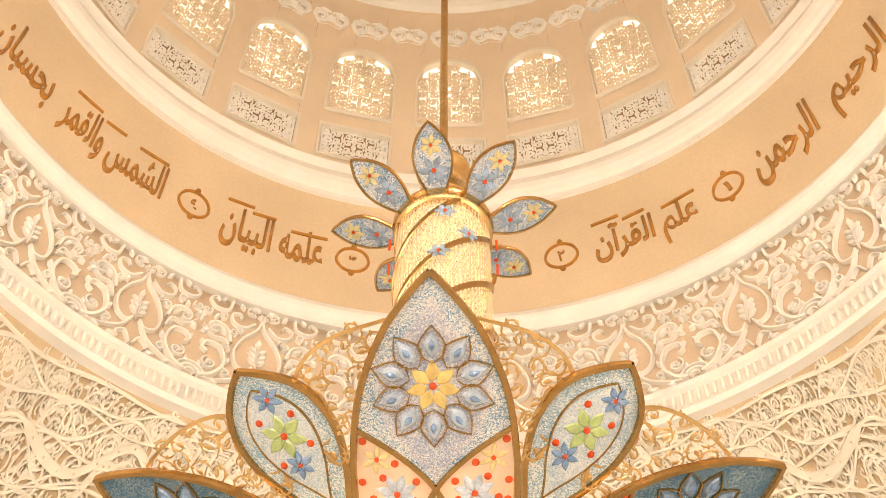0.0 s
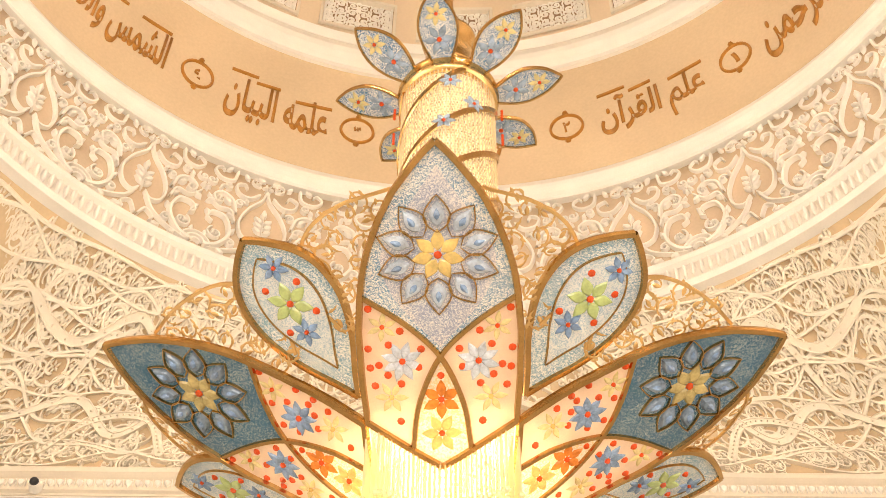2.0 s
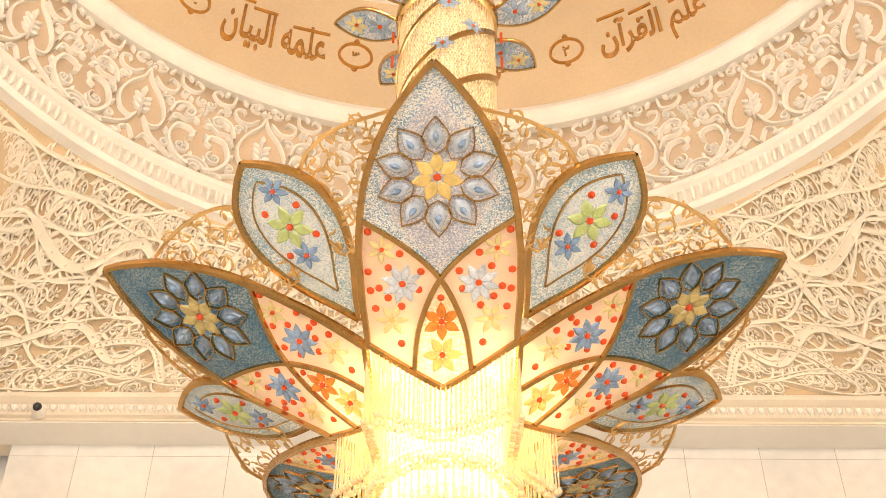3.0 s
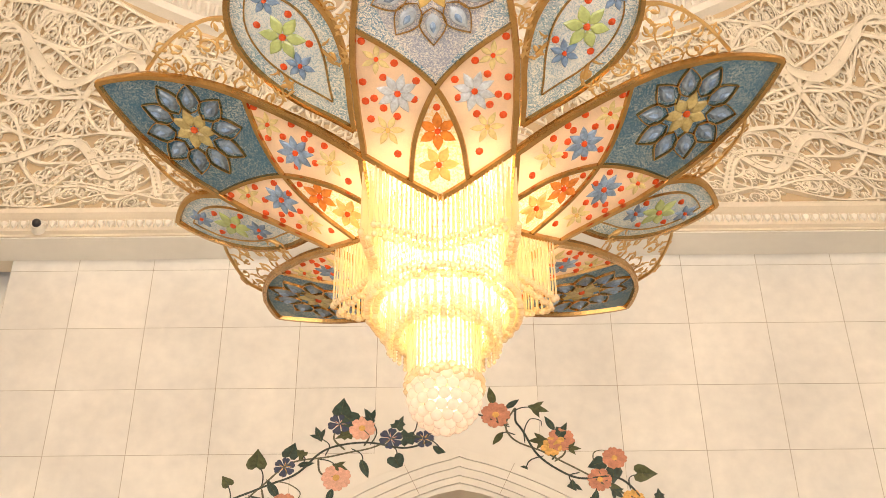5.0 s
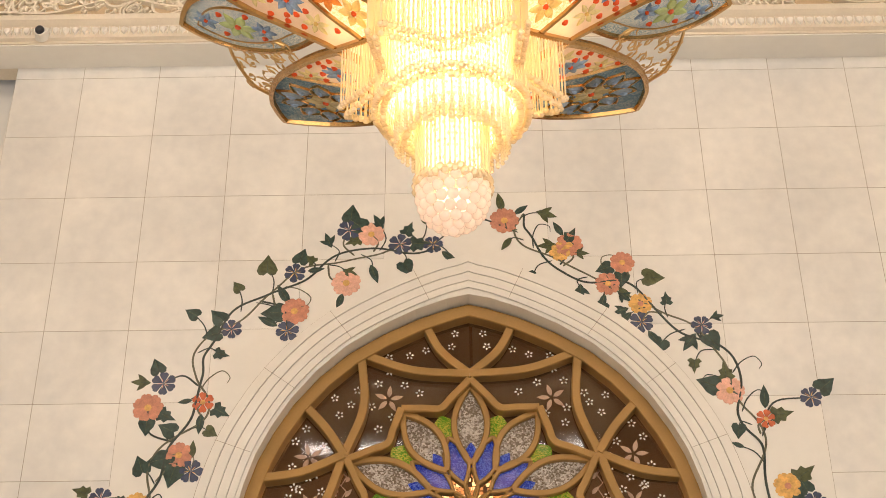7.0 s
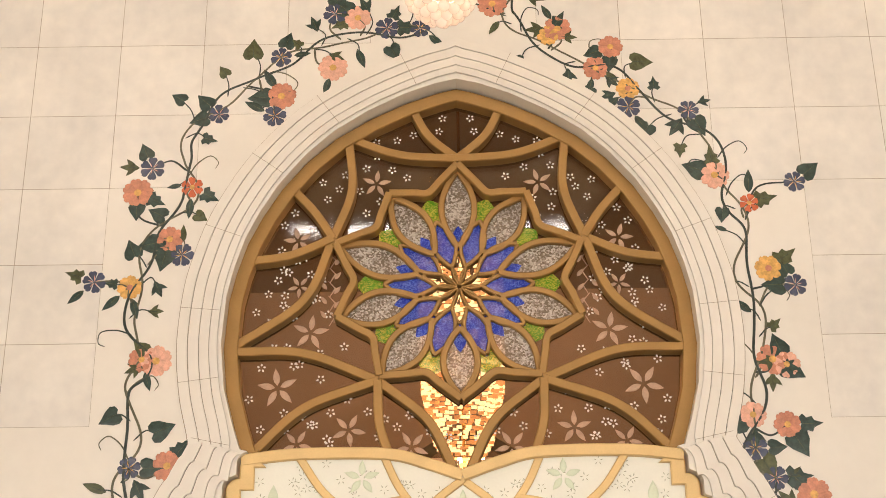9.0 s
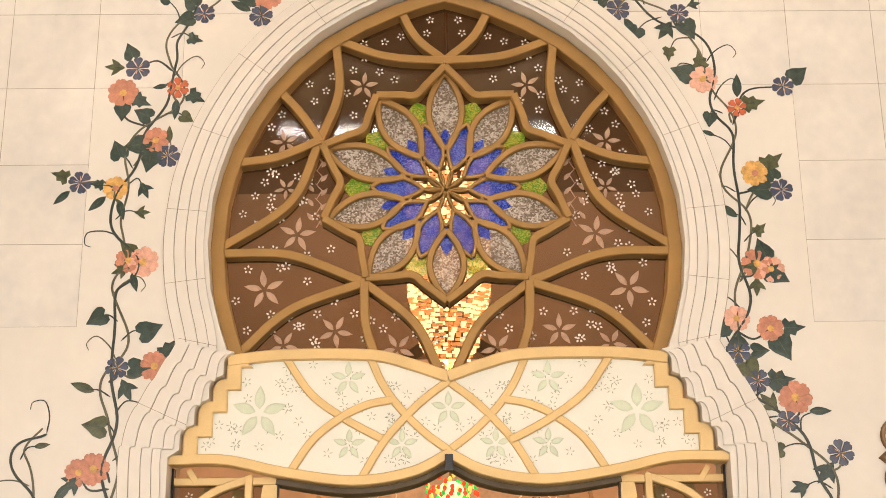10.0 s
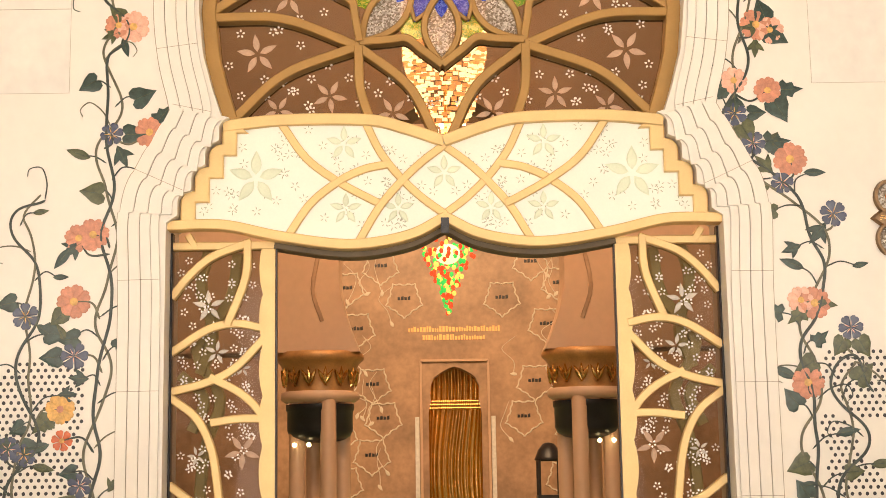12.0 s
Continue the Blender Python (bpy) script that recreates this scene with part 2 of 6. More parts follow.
def leaf_outline(length, width, ang=0.0, n=5, base=0.0):
    up = [(length * (base + (1 - base) * i / n), width * math.sin(math.pi * (i / n) ** 0.8)) for i in range(n + 1)]
    pts = up + [(a, -b) for a, b in up[-2:0:-1]]
    c, s = math.cos(ang), math.sin(ang)
    m = length / 2
    return [((a - m) * c - b * s, (a - m) * s + b * c) for a, b in pts]


def spiral(cx, cy, r, turns, start, hand, n=30, inner=0.18):
    return [(cx + r * (1 - (1 - inner) * k) * math.cos(start + hand * turns * 2 * math.pi * k),
             cy + r * (1 - (1 - inner) * k) * math.sin(start + hand * turns * 2 * math.pi * k)) for k in (i / n for i in range(n + 1))]
# ---- the dome ----
CX, CY = 0.0, 8.0          # axis of the dome and the chandelier
# radius and height of the dome's mouldings above the eye
PROFILE = [(8.2, 16.82), (8.4, 17.73), (8.35, 20.26), (8.3, 20.82), (7.9, 23.7), (7.75, 24.76), (7.7, 25.04), (7.6, 26.35),
           (7.5, 26.68), (7.1, 29.3), (7.0, 29.5), (6.9, 30.2), (6.8, 30.8)]


def radius_at(z):
    z -= EYE
    return float(np.interp(z, [q[1] for q in PROFILE], [q[0] for q in PROFILE]))


def drum(a, z, h=0.0):
    """The point of the drum at the angle a (degrees from straight ahead) and height z, h metres proud of it."""
    r = radius_at(z) - h
    return (CX + r * math.sin(radians(a)), CY + r * math.cos(radians(a)), z)


def lathe(prof, n=144, a0=0, a1=360):
    """A surface turned round the dome's axis from (radius, height above the eye)."""
    acc = Acc()
    full = a1 - a0 == 360
    acc.grid([[(CX + r * math.sin(a), CY + r * math.cos(a), z + EYE) for r, z in prof]
              for a in (radians(a0 + (a1 - a0) * i / n) for i in range(n if full else n + 1))], close_u=full)
    return acc


dome = empty("dome", "cream plaster dome with a ring of lit arched windows", "dome", kind="structure")


def moulding(r, z, size, out=1.0):
    """A classical moulding profile: fillet, cove, round."""
    return [(r + 0.1, z), (r - 0.1 * size * out, z), (r - 0.1 * size * out, z + 0.12 * size), (r - 0.2 * size * out, z + 0.18 * size), (r - 0.3 * size * out, z + 0.3 * size),
            (r - 0.34 * size * out, z + 0.42 * size), (r - 0.3 * size * out, z + 0.55 * size), (r - 0.2 * size * out, z + 0.6 * size), (r - 0.16 * size * out, z + 0.75 * size),
            (r - 0.06 * size * out, z + 0.9 * size), (r + 0.1, z + size)]


lathe([(8.4, 17.6), (8.42, 18.5), (8.4, 19.5), (8.37, 20.12), (8.75, 20.13), (8.75, 20.21), (8.4, 20.22)]).obj("leaf_band_ground", M_BANDGROUND, dome, smooth=True)
lathe([(8.33, 20.6), (8.25, 21.3), (8.1, 22.4), (7.9, 23.75)]).obj("inscription_band", M_TAN, dome, "tan plaster band behind gold writing", smooth=True)
lathe(moulding(8.36, 20.2, 0.72, 0.9)).obj("moulding", M_WHITE, dome)
lathe(moulding(7.92, 23.65, 1.1, 0.75)[:-1] + [(7.7, 24.72)]).obj("moulding", M_WHITE, dome)
lathe([(8.28, 16.8), (8.1, 16.82), (8.05, 16.92), (8.1, 17.0), (8.2, 17.06), (8.3, 17.55), (8.22, 17.6), (8.2, 17.7), (8.27, 17.76), (8.42, 17.8)]).obj("moulding", M_WHITE, dome)
lathe([(6.95, 30.45), (6.7, 30.5), (6.6, 30.7), (6.6, 30.85), (6.68, 31.0), (6.8, 31.1)]).obj("moulding", M_WHITE, dome)
lathe([(6.8 * math.cos(radians(e)), 31.0 + 5.5 * math.sin(radians(e))) for e in range(0, 91, 6)]).obj("cupola", M_TAN2, dome, smooth=True)

# egg-and-dart on the lowest ring
egg = Acc()
for k in range(360):
    a = radians(k)
    for (da, dz, h) in ((0.0, 0.0, 0.09),):
        def S(u, v, hh, a=a):
            r = 8.25 - hh
            return (CX + r * math.sin(a + u), CY + r * math.cos(a + u), 17.3 + EYE + v)
        egg.blob(0, 0, [(0.0055 * math.cos(t), 0.2 * math.sin(t)) for t in (math.pi * 2 * i / 8 for i in range(8))], 0.08, S)
tagged(egg.obj("egg_ornament", M_RELIEF, dome), kind="stuff")

# the drum between the pilasters: one wall with 24 arched windows and 24 sunk panels
N_WIN, A0 = 24, 0.9
ZP0, ZP1, ZW0, ZW1 = 24.92 + EYE, 25.88 + EYE, 26.5 + EYE, 28.67 + EYE
HALF_P, HALF_W = 5.5, 5.4
drum_wall = Acc()


M_WINGLASS = mat("lit_window_glass", (0.9, 0.88, 0.8), 0.3, emit=(1.0, 0.88, 0.66), power=1.15, vary=0.03)


def arch_top(d):
    """Height of a window's head at d of its half width."""
    return ZW1 - 0.75 + 0.75 * math.sqrt(max(0, 1 - d * d)) ** 0.9


for k in range(N_WIN):
    c = A0 + 15 * k
    # columns of the wall: pier, opening, pier
    cols = [-7.5, -6.3] + [-HALF_W + 2 * HALF_W * i / 10 for i in range(11)] + [6.3, 7.5]
    for a, b in zip(cols, cols[1:]):
        inside = a >= -HALF_W - 1e-6 and b <= HALF_W + 1e-6
        spans = []
        if inside:
            ta, tb = arch_top(a / HALF_W), arch_top(b / HALF_W)
            spans += [((24.7 + EYE,) * 2, (ZP0,) * 2), ((ZP1,) * 2, (ZW0,) * 2), ((ta, tb), (30.6 + EYE,) * 2)]
        else:
            spans += [((24.7 + EYE,) * 2, (30.6 + EYE,) * 2)]
        for lo, hi in spans:
            rows = []
            for t in range(7 if hi[0] - lo[0] > 2 else 2):
                s = t / (6 if hi[0] - lo[0] > 2 else 1)
                rows.append([drum(c + x, l + (h - l) * s) for x, l, h in ((a, lo[0], hi[0]), (b, lo[1], hi[1]))])
            drum_wall.grid(rows)
    frames, panes = Acc(), Acc()
    # reveals
    loop = [(-HALF_W, ZW0), (HALF_W, ZW0)] + [(HALF_W * (1 - 2 * i / 10), arch_top(1 - 2 * i / 10)) for i in range(11)]
    frames.grid([[drum(c + x, z, h) for h in (0.045, -0.12)] for x, z in loop], close_u=True)
    frames.grid([[drum(c + x * k1, z + (k1 - 1) * (z - 29.2), h) for k1, h in ((1.0, 0.045), (1.06, 0.05), (1.075, 0.0))] for x, z in loop], close_u=True)
    ploop = [(-HALF_P, ZP0), (HALF_P, ZP0), (HALF_P, ZP1), (-HALF_P, ZP1)]
    frames.grid([[drum(c + x * kx, z if kx == 1 else z + (0.07 if z > 27.0 else -0.07), h) for kx, h in ((1, -0.2), (1, 0.05), (1.07, 0.05), (1.08, 0.0))] for x, z in ploop], close_u=True)
    panes.fan([drum(c + x, z, -0.1) for x, z in loop])
    frames.obj("window_frame", M_PLASTER, dome)
    panes.obj("window_glass", M_WINGLASS, dome, "bright frosted window glass")
drum_wall.obj("drum_wall", M_DRUM, dome)
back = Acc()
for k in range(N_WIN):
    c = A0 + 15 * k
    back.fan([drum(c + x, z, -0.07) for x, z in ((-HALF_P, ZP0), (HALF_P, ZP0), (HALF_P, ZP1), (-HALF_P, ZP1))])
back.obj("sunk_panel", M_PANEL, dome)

# pierced scrollwork of the windows and panels, one mesh shared by all bays
def scroll_fill(w, h, seed, cell, width, S, depth, arched=False):
    """Rings, scrolls and leaves in mirrored pairs that fill a field of the given half width and height."""
    acc = Acc()
    rows = max(1, round(h / cell))
    colsn = max(1, round(w / cell))
    cw, ch = w / colsn, h / rows
    r = min(cw, ch) * 0.43
    for i in range(rows):
        for j in range(colsn):
            x, z = (j + 0.5) * cw, (i + 0.5) * ch
            if arched and z > h - 0.72 and (x / w) ** 2 + ((z - h + 0.72) / 0.72) ** 2 > 0.8:
                continue
            hand = 1 if (i + j) % 2 else -1
            for m in (1, -1):
                acc.ribbon([(m * a, b) for a, b in spiral(x, z, r * 1.12, 1.6, (0.8, 2.4, 4.0)[(i + 2 * j) % 3], hand, 26, 0.16)], width, width * 0.75, depth, S)
                # a small counter scroll that leaves the large one
                e = (0.8, 2.4, 4.0)[(i + 2 * j) % 3] + 2.6
                acc.ribbon([(m * a, b) for a, b in spiral(x + 0.95 * r * math.cos(e), z + 0.95 * r * math.sin(e), r * 0.42, 1.1, e + 3.1, -hand, 12, 0.2)], width * 0.8, width * 0.55, depth, S)
                acc.blob(m * x, z, [(0.034 * math.cos(q), 0.034 * math.sin(q)) for q in (0, 1.26, 2.5, 3.8, 5)], depth, S)
                # leaves in the corners between the rings
                for q in range(4):
                    a = math.pi / 4 + q * math.pi / 2
                    acc.blob(m * (x + 0.56 * cw * math.cos(a)), z + 0.56 * ch * math.sin(a), leaf_outline(r * 0.75, r * 0.22, a if m > 0 else math.pi - a, 4), depth, S)
    for i in range(rows + 1):
        acc.blob(0, i * ch, [(0.3 * cw * k * math.cos(q), 0.34 * ch * k * math.sin(q)) for q, k in ((0, 1), (0.785, 0.45), (1.57, 1), (2.36, 0.45), (3.14, 1), (3.93, 0.45), (4.71, 1), (5.5, 0.45))], depth, S)
    for x in (-w, w):
        acc.ribbon([(x * 0.985, h * t / 8) for t in range(9 if not arched else 6)], width, width, depth, S)
    return acc


def at_bay(c, z0, back_h):
    def S(u, v, h):
        r = radius_at(z0 + v)
        return drum(c + math.degrees(u / r), z0 + v, back_h + h)
    return S


for k in range(N_WIN):
    c = A0 + 15 * k
    away = abs((c + 180) % 360 - 180)
    if away > 62:
        continue
    a = scroll_fill(0.69, ZW1 - ZW0, 4, 0.25, 0.058, at_bay(c, ZW0, -0.096), 0.035, True)
    tagged(a.obj("window_grille", M_GRILLE, dome), kind="stuff")
    b = scroll_fill(0.71, ZP1 - ZP0, 9, 0.25, 0.046, at_bay(c, ZP0, -0.068), 0.05)
    tagged(b.obj("panel_relief", M_RELIEF, dome), kind="stuff")
# knotted band below the cupola
knot = Acc()
for k in range(48):
    c = A0 + 7.5 * k
    if abs((c + 180) % 360 - 180) > 60:
        continue
    S = at_bay(c, 29.12 + EYE, 0.0)
    for m in (1, -1):
        for st in (0.1, 0.5):
            knot.ribbon([(m * a, b) for a, b in spiral(0.24, 0.36, 0.2, 1.3, st * 6, 1, 14, 0.3)], 0.05, 0.04, 0.05, S)
        knot.ribbon([(m * 0.02, 0.36 + 0.2), (m * 0.22, 0.36 + 0.26), (m * 0.42, 0.36), (m * 0.22, 0.1), (m * 0.02, 0.16)], 0.045, 0.045, 0.05, S)
    knot.blob(0, 0.36, [(0.09 * math.cos(q), 0.12 * math.sin(q)) for q in (0, 1, 2.1, 3.14, 4.2, 5.2)], 0.05, S)
tagged(knot.obj("knot_ornament", M_RELIEF, dome), kind="stuff")


# ---- leaf band: mirrored scrolls, hearts with a leaf, star flowers ----
def band_surface(c):
    def S(u, v, h):
        z = 17.82 + EYE + v
        r = 8.4 - h
        a = radians(c) + u / 8.4
        return (CX + r * math.sin(a), CY + r * math.cos(a), z)
    return S


def star(acc, u, v, r, h, S, n=6, turn=0.0):
    for i in range(n):
        a = turn + 2 * math.pi * i / n
        acc.blob(u + 0.55 * r * math.cos(a), v + 0.55 * r * math.sin(a), leaf_outline(r * 0.95, r * 0.24, a, 4), h, S)


def heart_motif(S):
    acc = Acc()
    H = 0.085
    both = (1, -1)
    for m in both:
        f = lambda pts: [(m * a, b) for a, b in pts]
        # heart round the leaf
        acc.ribbon(f(smooth_path([(0.0, 2.02), (0.08, 1.75), (0.3, 1.42), (0.42, 1.05), (0.36, 0.72), (0.18, 0.62), (0.06, 0.76)], 52)), 0.07, 0.055, H, S)
        acc.ribbon(f(smooth_path([(0.1, 0.68), (0.26, 0.4), (0.56, 0.2), (0.9, 0.08)], 28)), 0.075, 0.04, H, S)
        # tall scrolls between the hearts
        acc.ribbon(f(smooth_path([(0.98, 0.12), (0.74, 0.25), (0.56, 0.6), (0.66, 0.98), (0.9, 1.02), (0.98, 0.85), (0.88, 0.76)], 52)), 0.11, 0.04, H * 1.15, S)
        acc.ribbon(f(smooth_path([(0.5, 1.2), (0.58, 1.5), (0.78, 1.62), (0.93, 1.5), (0.88, 1.34), (0.76, 1.38)], 44)), 0.085, 0.045, H, S)
        acc.ribbon(f(smooth_path([(0.12, 1.9), (0.3, 1.72), (0.5, 1.76), (0.56, 1.96), (0.42, 2.04), (0.36, 1.93)], 44)), 0.075, 0.045, H, S)
        acc.ribbon(f(smooth_path([(0.58, 2.32), (0.64, 2.05), (0.86, 2.0), (1.0, 2.16), (0.9, 2.28), (0.82, 2.2)], 40)), 0.08, 0.045, H, S)
        acc.ribbon(f(smooth_path([(0.5, 0.95), (0.6, 1.22), (0.84, 1.22), (1.04, 1.45)], 28)), 0.06, 0.04, H, S)
        acc.ribbon(f(smooth_path([(0.02, 0.12), (0.14, 0.34), (0.3, 0.22), (0.24, 0.1)], 28)), 0.06, 0.035, H, S)
        for (x, z, r, st, hand) in ((0.8, 0.52, 0.15, 1.2, -1), (0.52, 0.4, 0.1, 0.4, 1), (0.2, 2.22, 0.12, 4.0, 1), (1.02, 1.84, 0.1, 2.2, 1), (0.72, 1.86, 0.09, 5.0, -1), (0.46, 1.5, 0.09, 3.0, -1)):
            acc.ribbon(f(spiral(x, z, r, 1.35, st, hand, 32)), 0.05, 0.035, H * 0.9, S)
        for u, v, r, t in ((0.68, 1.46, 0.2, 0.6), (0.14, 2.3, 0.2, 0.3), (0.98, 0.4, 0.18, 1.4), (0.36, 0.1, 0.2, 0.2), (0.74, 2.3, 0.2, 2.3), (0.5, 0.72, 0.16, 2.0), (0.4, 2.26, 0.2, 1.0),
                           (0.98, 1.3, 0.2, 2.6), (0.6, 1.1, 0.14, 0.4), (0.82, 1.78, 0.16, 2.0), (0.34, 1.6, 0.14, 1.0), (0.66, 0.1, 0.18, 0.4), (0.98, 0.98, 0.18, 0.8)):
            acc.blob(m * u, v, leaf_outline(r, r * 0.26, t if m > 0 else math.pi - t), H, S)
        star(acc, m * 0.8, 0.52, 0.085, H, S, 5)
        star(acc, m * 0.84, 1.46, 0.07, H, S, 5)
    # the leaf
    acc.ribbon([(0, 0.72), (0, 1.1), (0, 1.45)], 0.035, 0.015, H, S)
    for i in range(3):
        for m in both:
            acc.blob(m * 0.085, 0.96 + 0.14 * i, leaf_outline(0.22, 0.05, math.pi / 2 - m * 0.85, 4), H * 0.8, S)
    acc.blob(0, 1.44, leaf_outline(0.26, 0.06, math.pi / 2, 4), H * 0.8, S)
    star(acc, 0, 2.12, 0.11, H, S, 6)
    star(acc, 1.09, 1.62, 0.1, H, S, 6)
    for k in (0.27, 0.18, 0.09):
        acc.ribbon(spiral(1.09, 0.1, k, 0.5, 0, 1, 24, 0.98), 0.05, 0.05, H, S)
    return acc


for k in range(24):
    c = 7.5 + 15 * k
    if abs((c + 180) % 360 - 180) > 75:
        continue
    tagged(heart_motif(band_surface(c)).obj("leaf_relief", M_RELIEF, dome, "white carved scrolls with hearts and leaves"), kind="stuff")

# ---- gold inscription ----
FORMS = {"ا": (0xFE8D, 0xFE8E, 0, 0), "أ": (0xFE83, 0xFE84, 0, 0), "إ": (0xFE87, 0xFE88, 0, 0), "آ": (0xFE81, 0xFE82, 0, 0), "ب": (0xFE8F, 0xFE90, 0xFE91, 0xFE92),
         "ح": (0xFEA1, 0xFEA2, 0xFEA3, 0xFEA4), "خ": (0xFEA5, 0xFEA6, 0xFEA7, 0xFEA8), "ر": (0xFEAD, 0xFEAE, 0, 0), "س": (0xFEB1, 0xFEB2, 0xFEB3, 0xFEB4),
         "ش": (0xFEB5, 0xFEB6, 0xFEB7, 0xFEB8), "ع": (0xFEC9, 0xFECA, 0xFECB, 0xFECC), "ق": (0xFED5, 0xFED6, 0xFED7, 0xFED8), "ل": (0xFEDD, 0xFEDE, 0xFEDF, 0xFEE0),
         "م": (0xFEE1, 0xFEE2, 0xFEE3, 0xFEE4), "ن": (0xFEE5, 0xFEE6, 0xFEE7, 0xFEE8), "ه": (0xFEE9, 0xFEEA, 0xFEEB, 0xFEEC), "و": (0xFEED, 0xFEEE, 0, 0), "ي": (0xFEF1, 0xFEF2, 0xFEF3, 0xFEF4)}


def shaped(word):
    out = []
    for i, ch in enumerate(word):
        if ch not in FORMS:
            out.append(ch)
            continue
        joins_before = i > 0 and word[i - 1] in FORMS and FORMS[word[i - 1]][2]
        joins_after = FORMS[ch][2] and i + 1 < len(word) and word[i + 1] in FORMS
        out.append(chr(FORMS[ch][3 if joins_before and joins_after else 1 if joins_before else 2 if joins_after else 0]))
    return "".join(out[::-1])


def letters(body, size, bold=0.02):
    cu = bpy.data.curves.new("letters", "FONT")
    cu.body, cu.size, cu.offset, cu.align_x = body, size, bold, "CENTER"
    tmp = new("letters", cu)
    bpy.context.view_layer.update()
    me = bpy.data.meshes.new_from_object(tmp)
    bpy.data.objects.remove(tmp)
    return me


def inscription(body, a_mid, a_wide, z0, tall, strokes=()):
    """Gold letters bent round the band, between the angles given."""
    me = letters(body, 1.0)
    xs, ys = [v.co.x for v in me.vertices], [v.co.y for v in me.vertices]
    x0, x1, y0, y1 = min(xs), max(xs), min(ys), max(ys)
    n = len(me.vertices)
    bm = bmesh.new()
    bm.from_mesh(me)
    ext = bmesh.ops.extrude_face_region(bm, geom=bm.faces[:])
    top = {e for e in ext["geom"] if isinstance(e, bmesh.types.BMVert)}
    for v in bm.verts:
        a = a_mid + ((v.co.x - x0) / (x1 - x0) - 0.5) * a_wide
        z = z0 + (v.co.y - y0) / (y1 - y0) * tall
        r = float(np.interp(z - EYE, (20.6, 21.3, 22.4, 23.75), (8.33, 8.25, 8.1, 7.9))) - (0.025 if v in top else -0.01)
        v.co = (CX + r * math.sin(radians(a)), CY + r * math.cos(radians(a)), z)
    # long vowel strokes above the words
    for f0, f1, fz in strokes:
        ring = []
        for h in (-0.01, 0.025):
            for f, dz in ((f0, 0.0), (f1, 0.05), (f1, 0.11), (f0, 0.06)):
                z, a = z0 + fz * tall + dz, a_mid + (f - 0.5) * a_wide
                r = float(np.interp(z - EYE, (20.6, 21.3, 22.4, 23.75), (8.33, 8.25, 8.1, 7.9))) - h
                ring.append(bm.verts.new((CX + r * math.sin(radians(a)), CY + r * math.cos(radians(a)), z)))
        for q in ((4, 5, 6, 7), (0, 1, 5, 4), (1, 2, 6, 5), (2, 3, 7, 6), (3, 0, 4, 7)):
            bm.faces.new([ring[i] for i in q])
    out = bpy.data.meshes.new("inscription")
    bm.to_mesh(out)
    bm.free()
    out.materials.append(M_GOLDTEXT)
    ob = new("inscription", out)
    return tagged(ob, "gold arabic letters on the tan plaster band", "inscription", "gold writing of the dome")


def words(s):
    return " ".join(shaped(w) for w in s.split()[::-1])


ZT = 21.45 + EYE
inscription(words("الرحيم"), 62.5, 10.5, ZT, 1.25)
inscription(words("الرحمن"), 49.3, 10.0, ZT, 1.25)
inscription(words("علم القرآن"), 28.0, 14.6, ZT, 1.12, ((0.0, 0.27, 1.06), (0.3, 0.52, 0.97), (0.68, 1.02, 0.86)))
inscription(words("خلق الإنسان"), 2.0, 17.0, ZT, 1.2)
inscription(words("علمه البيان"), -23.4, 14.2, ZT, 1.12, ((0.0, 0.27, 1.06), (0.26, 0.5, 0.97), (0.66, 1.02, 0.86)))
inscription(words("الشمس والقمر"), -47.5, 16.4, ZT, 1.12, ((0.04, 0.3, 1.04), (0.36, 0.56, 0.98), (0.7, 0.98, 1.0)))
inscription(words("بحسبان"), -63.0, 10.0, ZT, 1.2)


def medallion(a, digit):
    acc = Acc()
    def S(u, v, h):
        z = 22.08 + EYE + v
        r = float(np.interp(z - EYE, (20.6, 21.3, 22.4, 23.75), (8.33, 8.25, 8.1, 7.9))) - h
        return (CX + r * math.sin(radians(a) + u / 8.1), CY + r * math.cos(radians(a) + u / 8.1), z)
    acc.ribbon([(0.31 * math.cos(t), 0.31 * math.sin(t)) for t in (2 * math.pi * i / 32 for i in range(33))], 0.058, 0.058, 0.04, S, 1)
    for q in range(2):
        t = (q + 0.5) * math.pi
        acc.blob(0.36 * math.cos(t), 0.36 * math.sin(t), [(0.06 * math.cos(s), 0.06 * math.sin(s)) for s in (0, 1.05, 2.1, 3.14, 4.2, 5.2)], 0.06, S)
    ob = acc.obj("medallion", M_GOLDTEXT)
    tagged(ob, "gold ring medallion with a verse numeral", "medallion", "gold writing of the dome")
    me = inscription(digit, a, 1.0, 21.95 + EYE, 0.26)
    me.name = "numeral"
    me.parent = ob
    for key in ("category", "group"):
        del me[key]


for a, dg in ((40.1, "\u0661"), (16.1, "\u0662"), (-12.3, "\u0663"), (-34.8, "\u0664")):
    medallion(a, dg)

# ---- pendentive with vines ----
ZC = 15.61            # top of the cornice


def pendentive(u, v, h=0.0):
    """u: metres along the wall, v: 0 at the cornice to 1 at the ring."""
    def at(u, v):
        a = radians(u / 9.2 * 48)
        b = Vector((u * 0.976, 16.6, ZC))
        t = Vector((CX + 8.22 * math.sin(a), CY + 8.22 * math.cos(a), 16.85 + EYE))
        p = b.lerp(t, v)
        p.y += 0.32 * math.sin(math.pi * v)
        return p
    p = at(u, v)
    if not h:
        return tuple(p)
    n = (at(u + 0.05, v) - p).cross(at(u, v + 0.02) - p).normalized()
    if n.y > 0:
        n = -n
    return tuple(p + n * h)


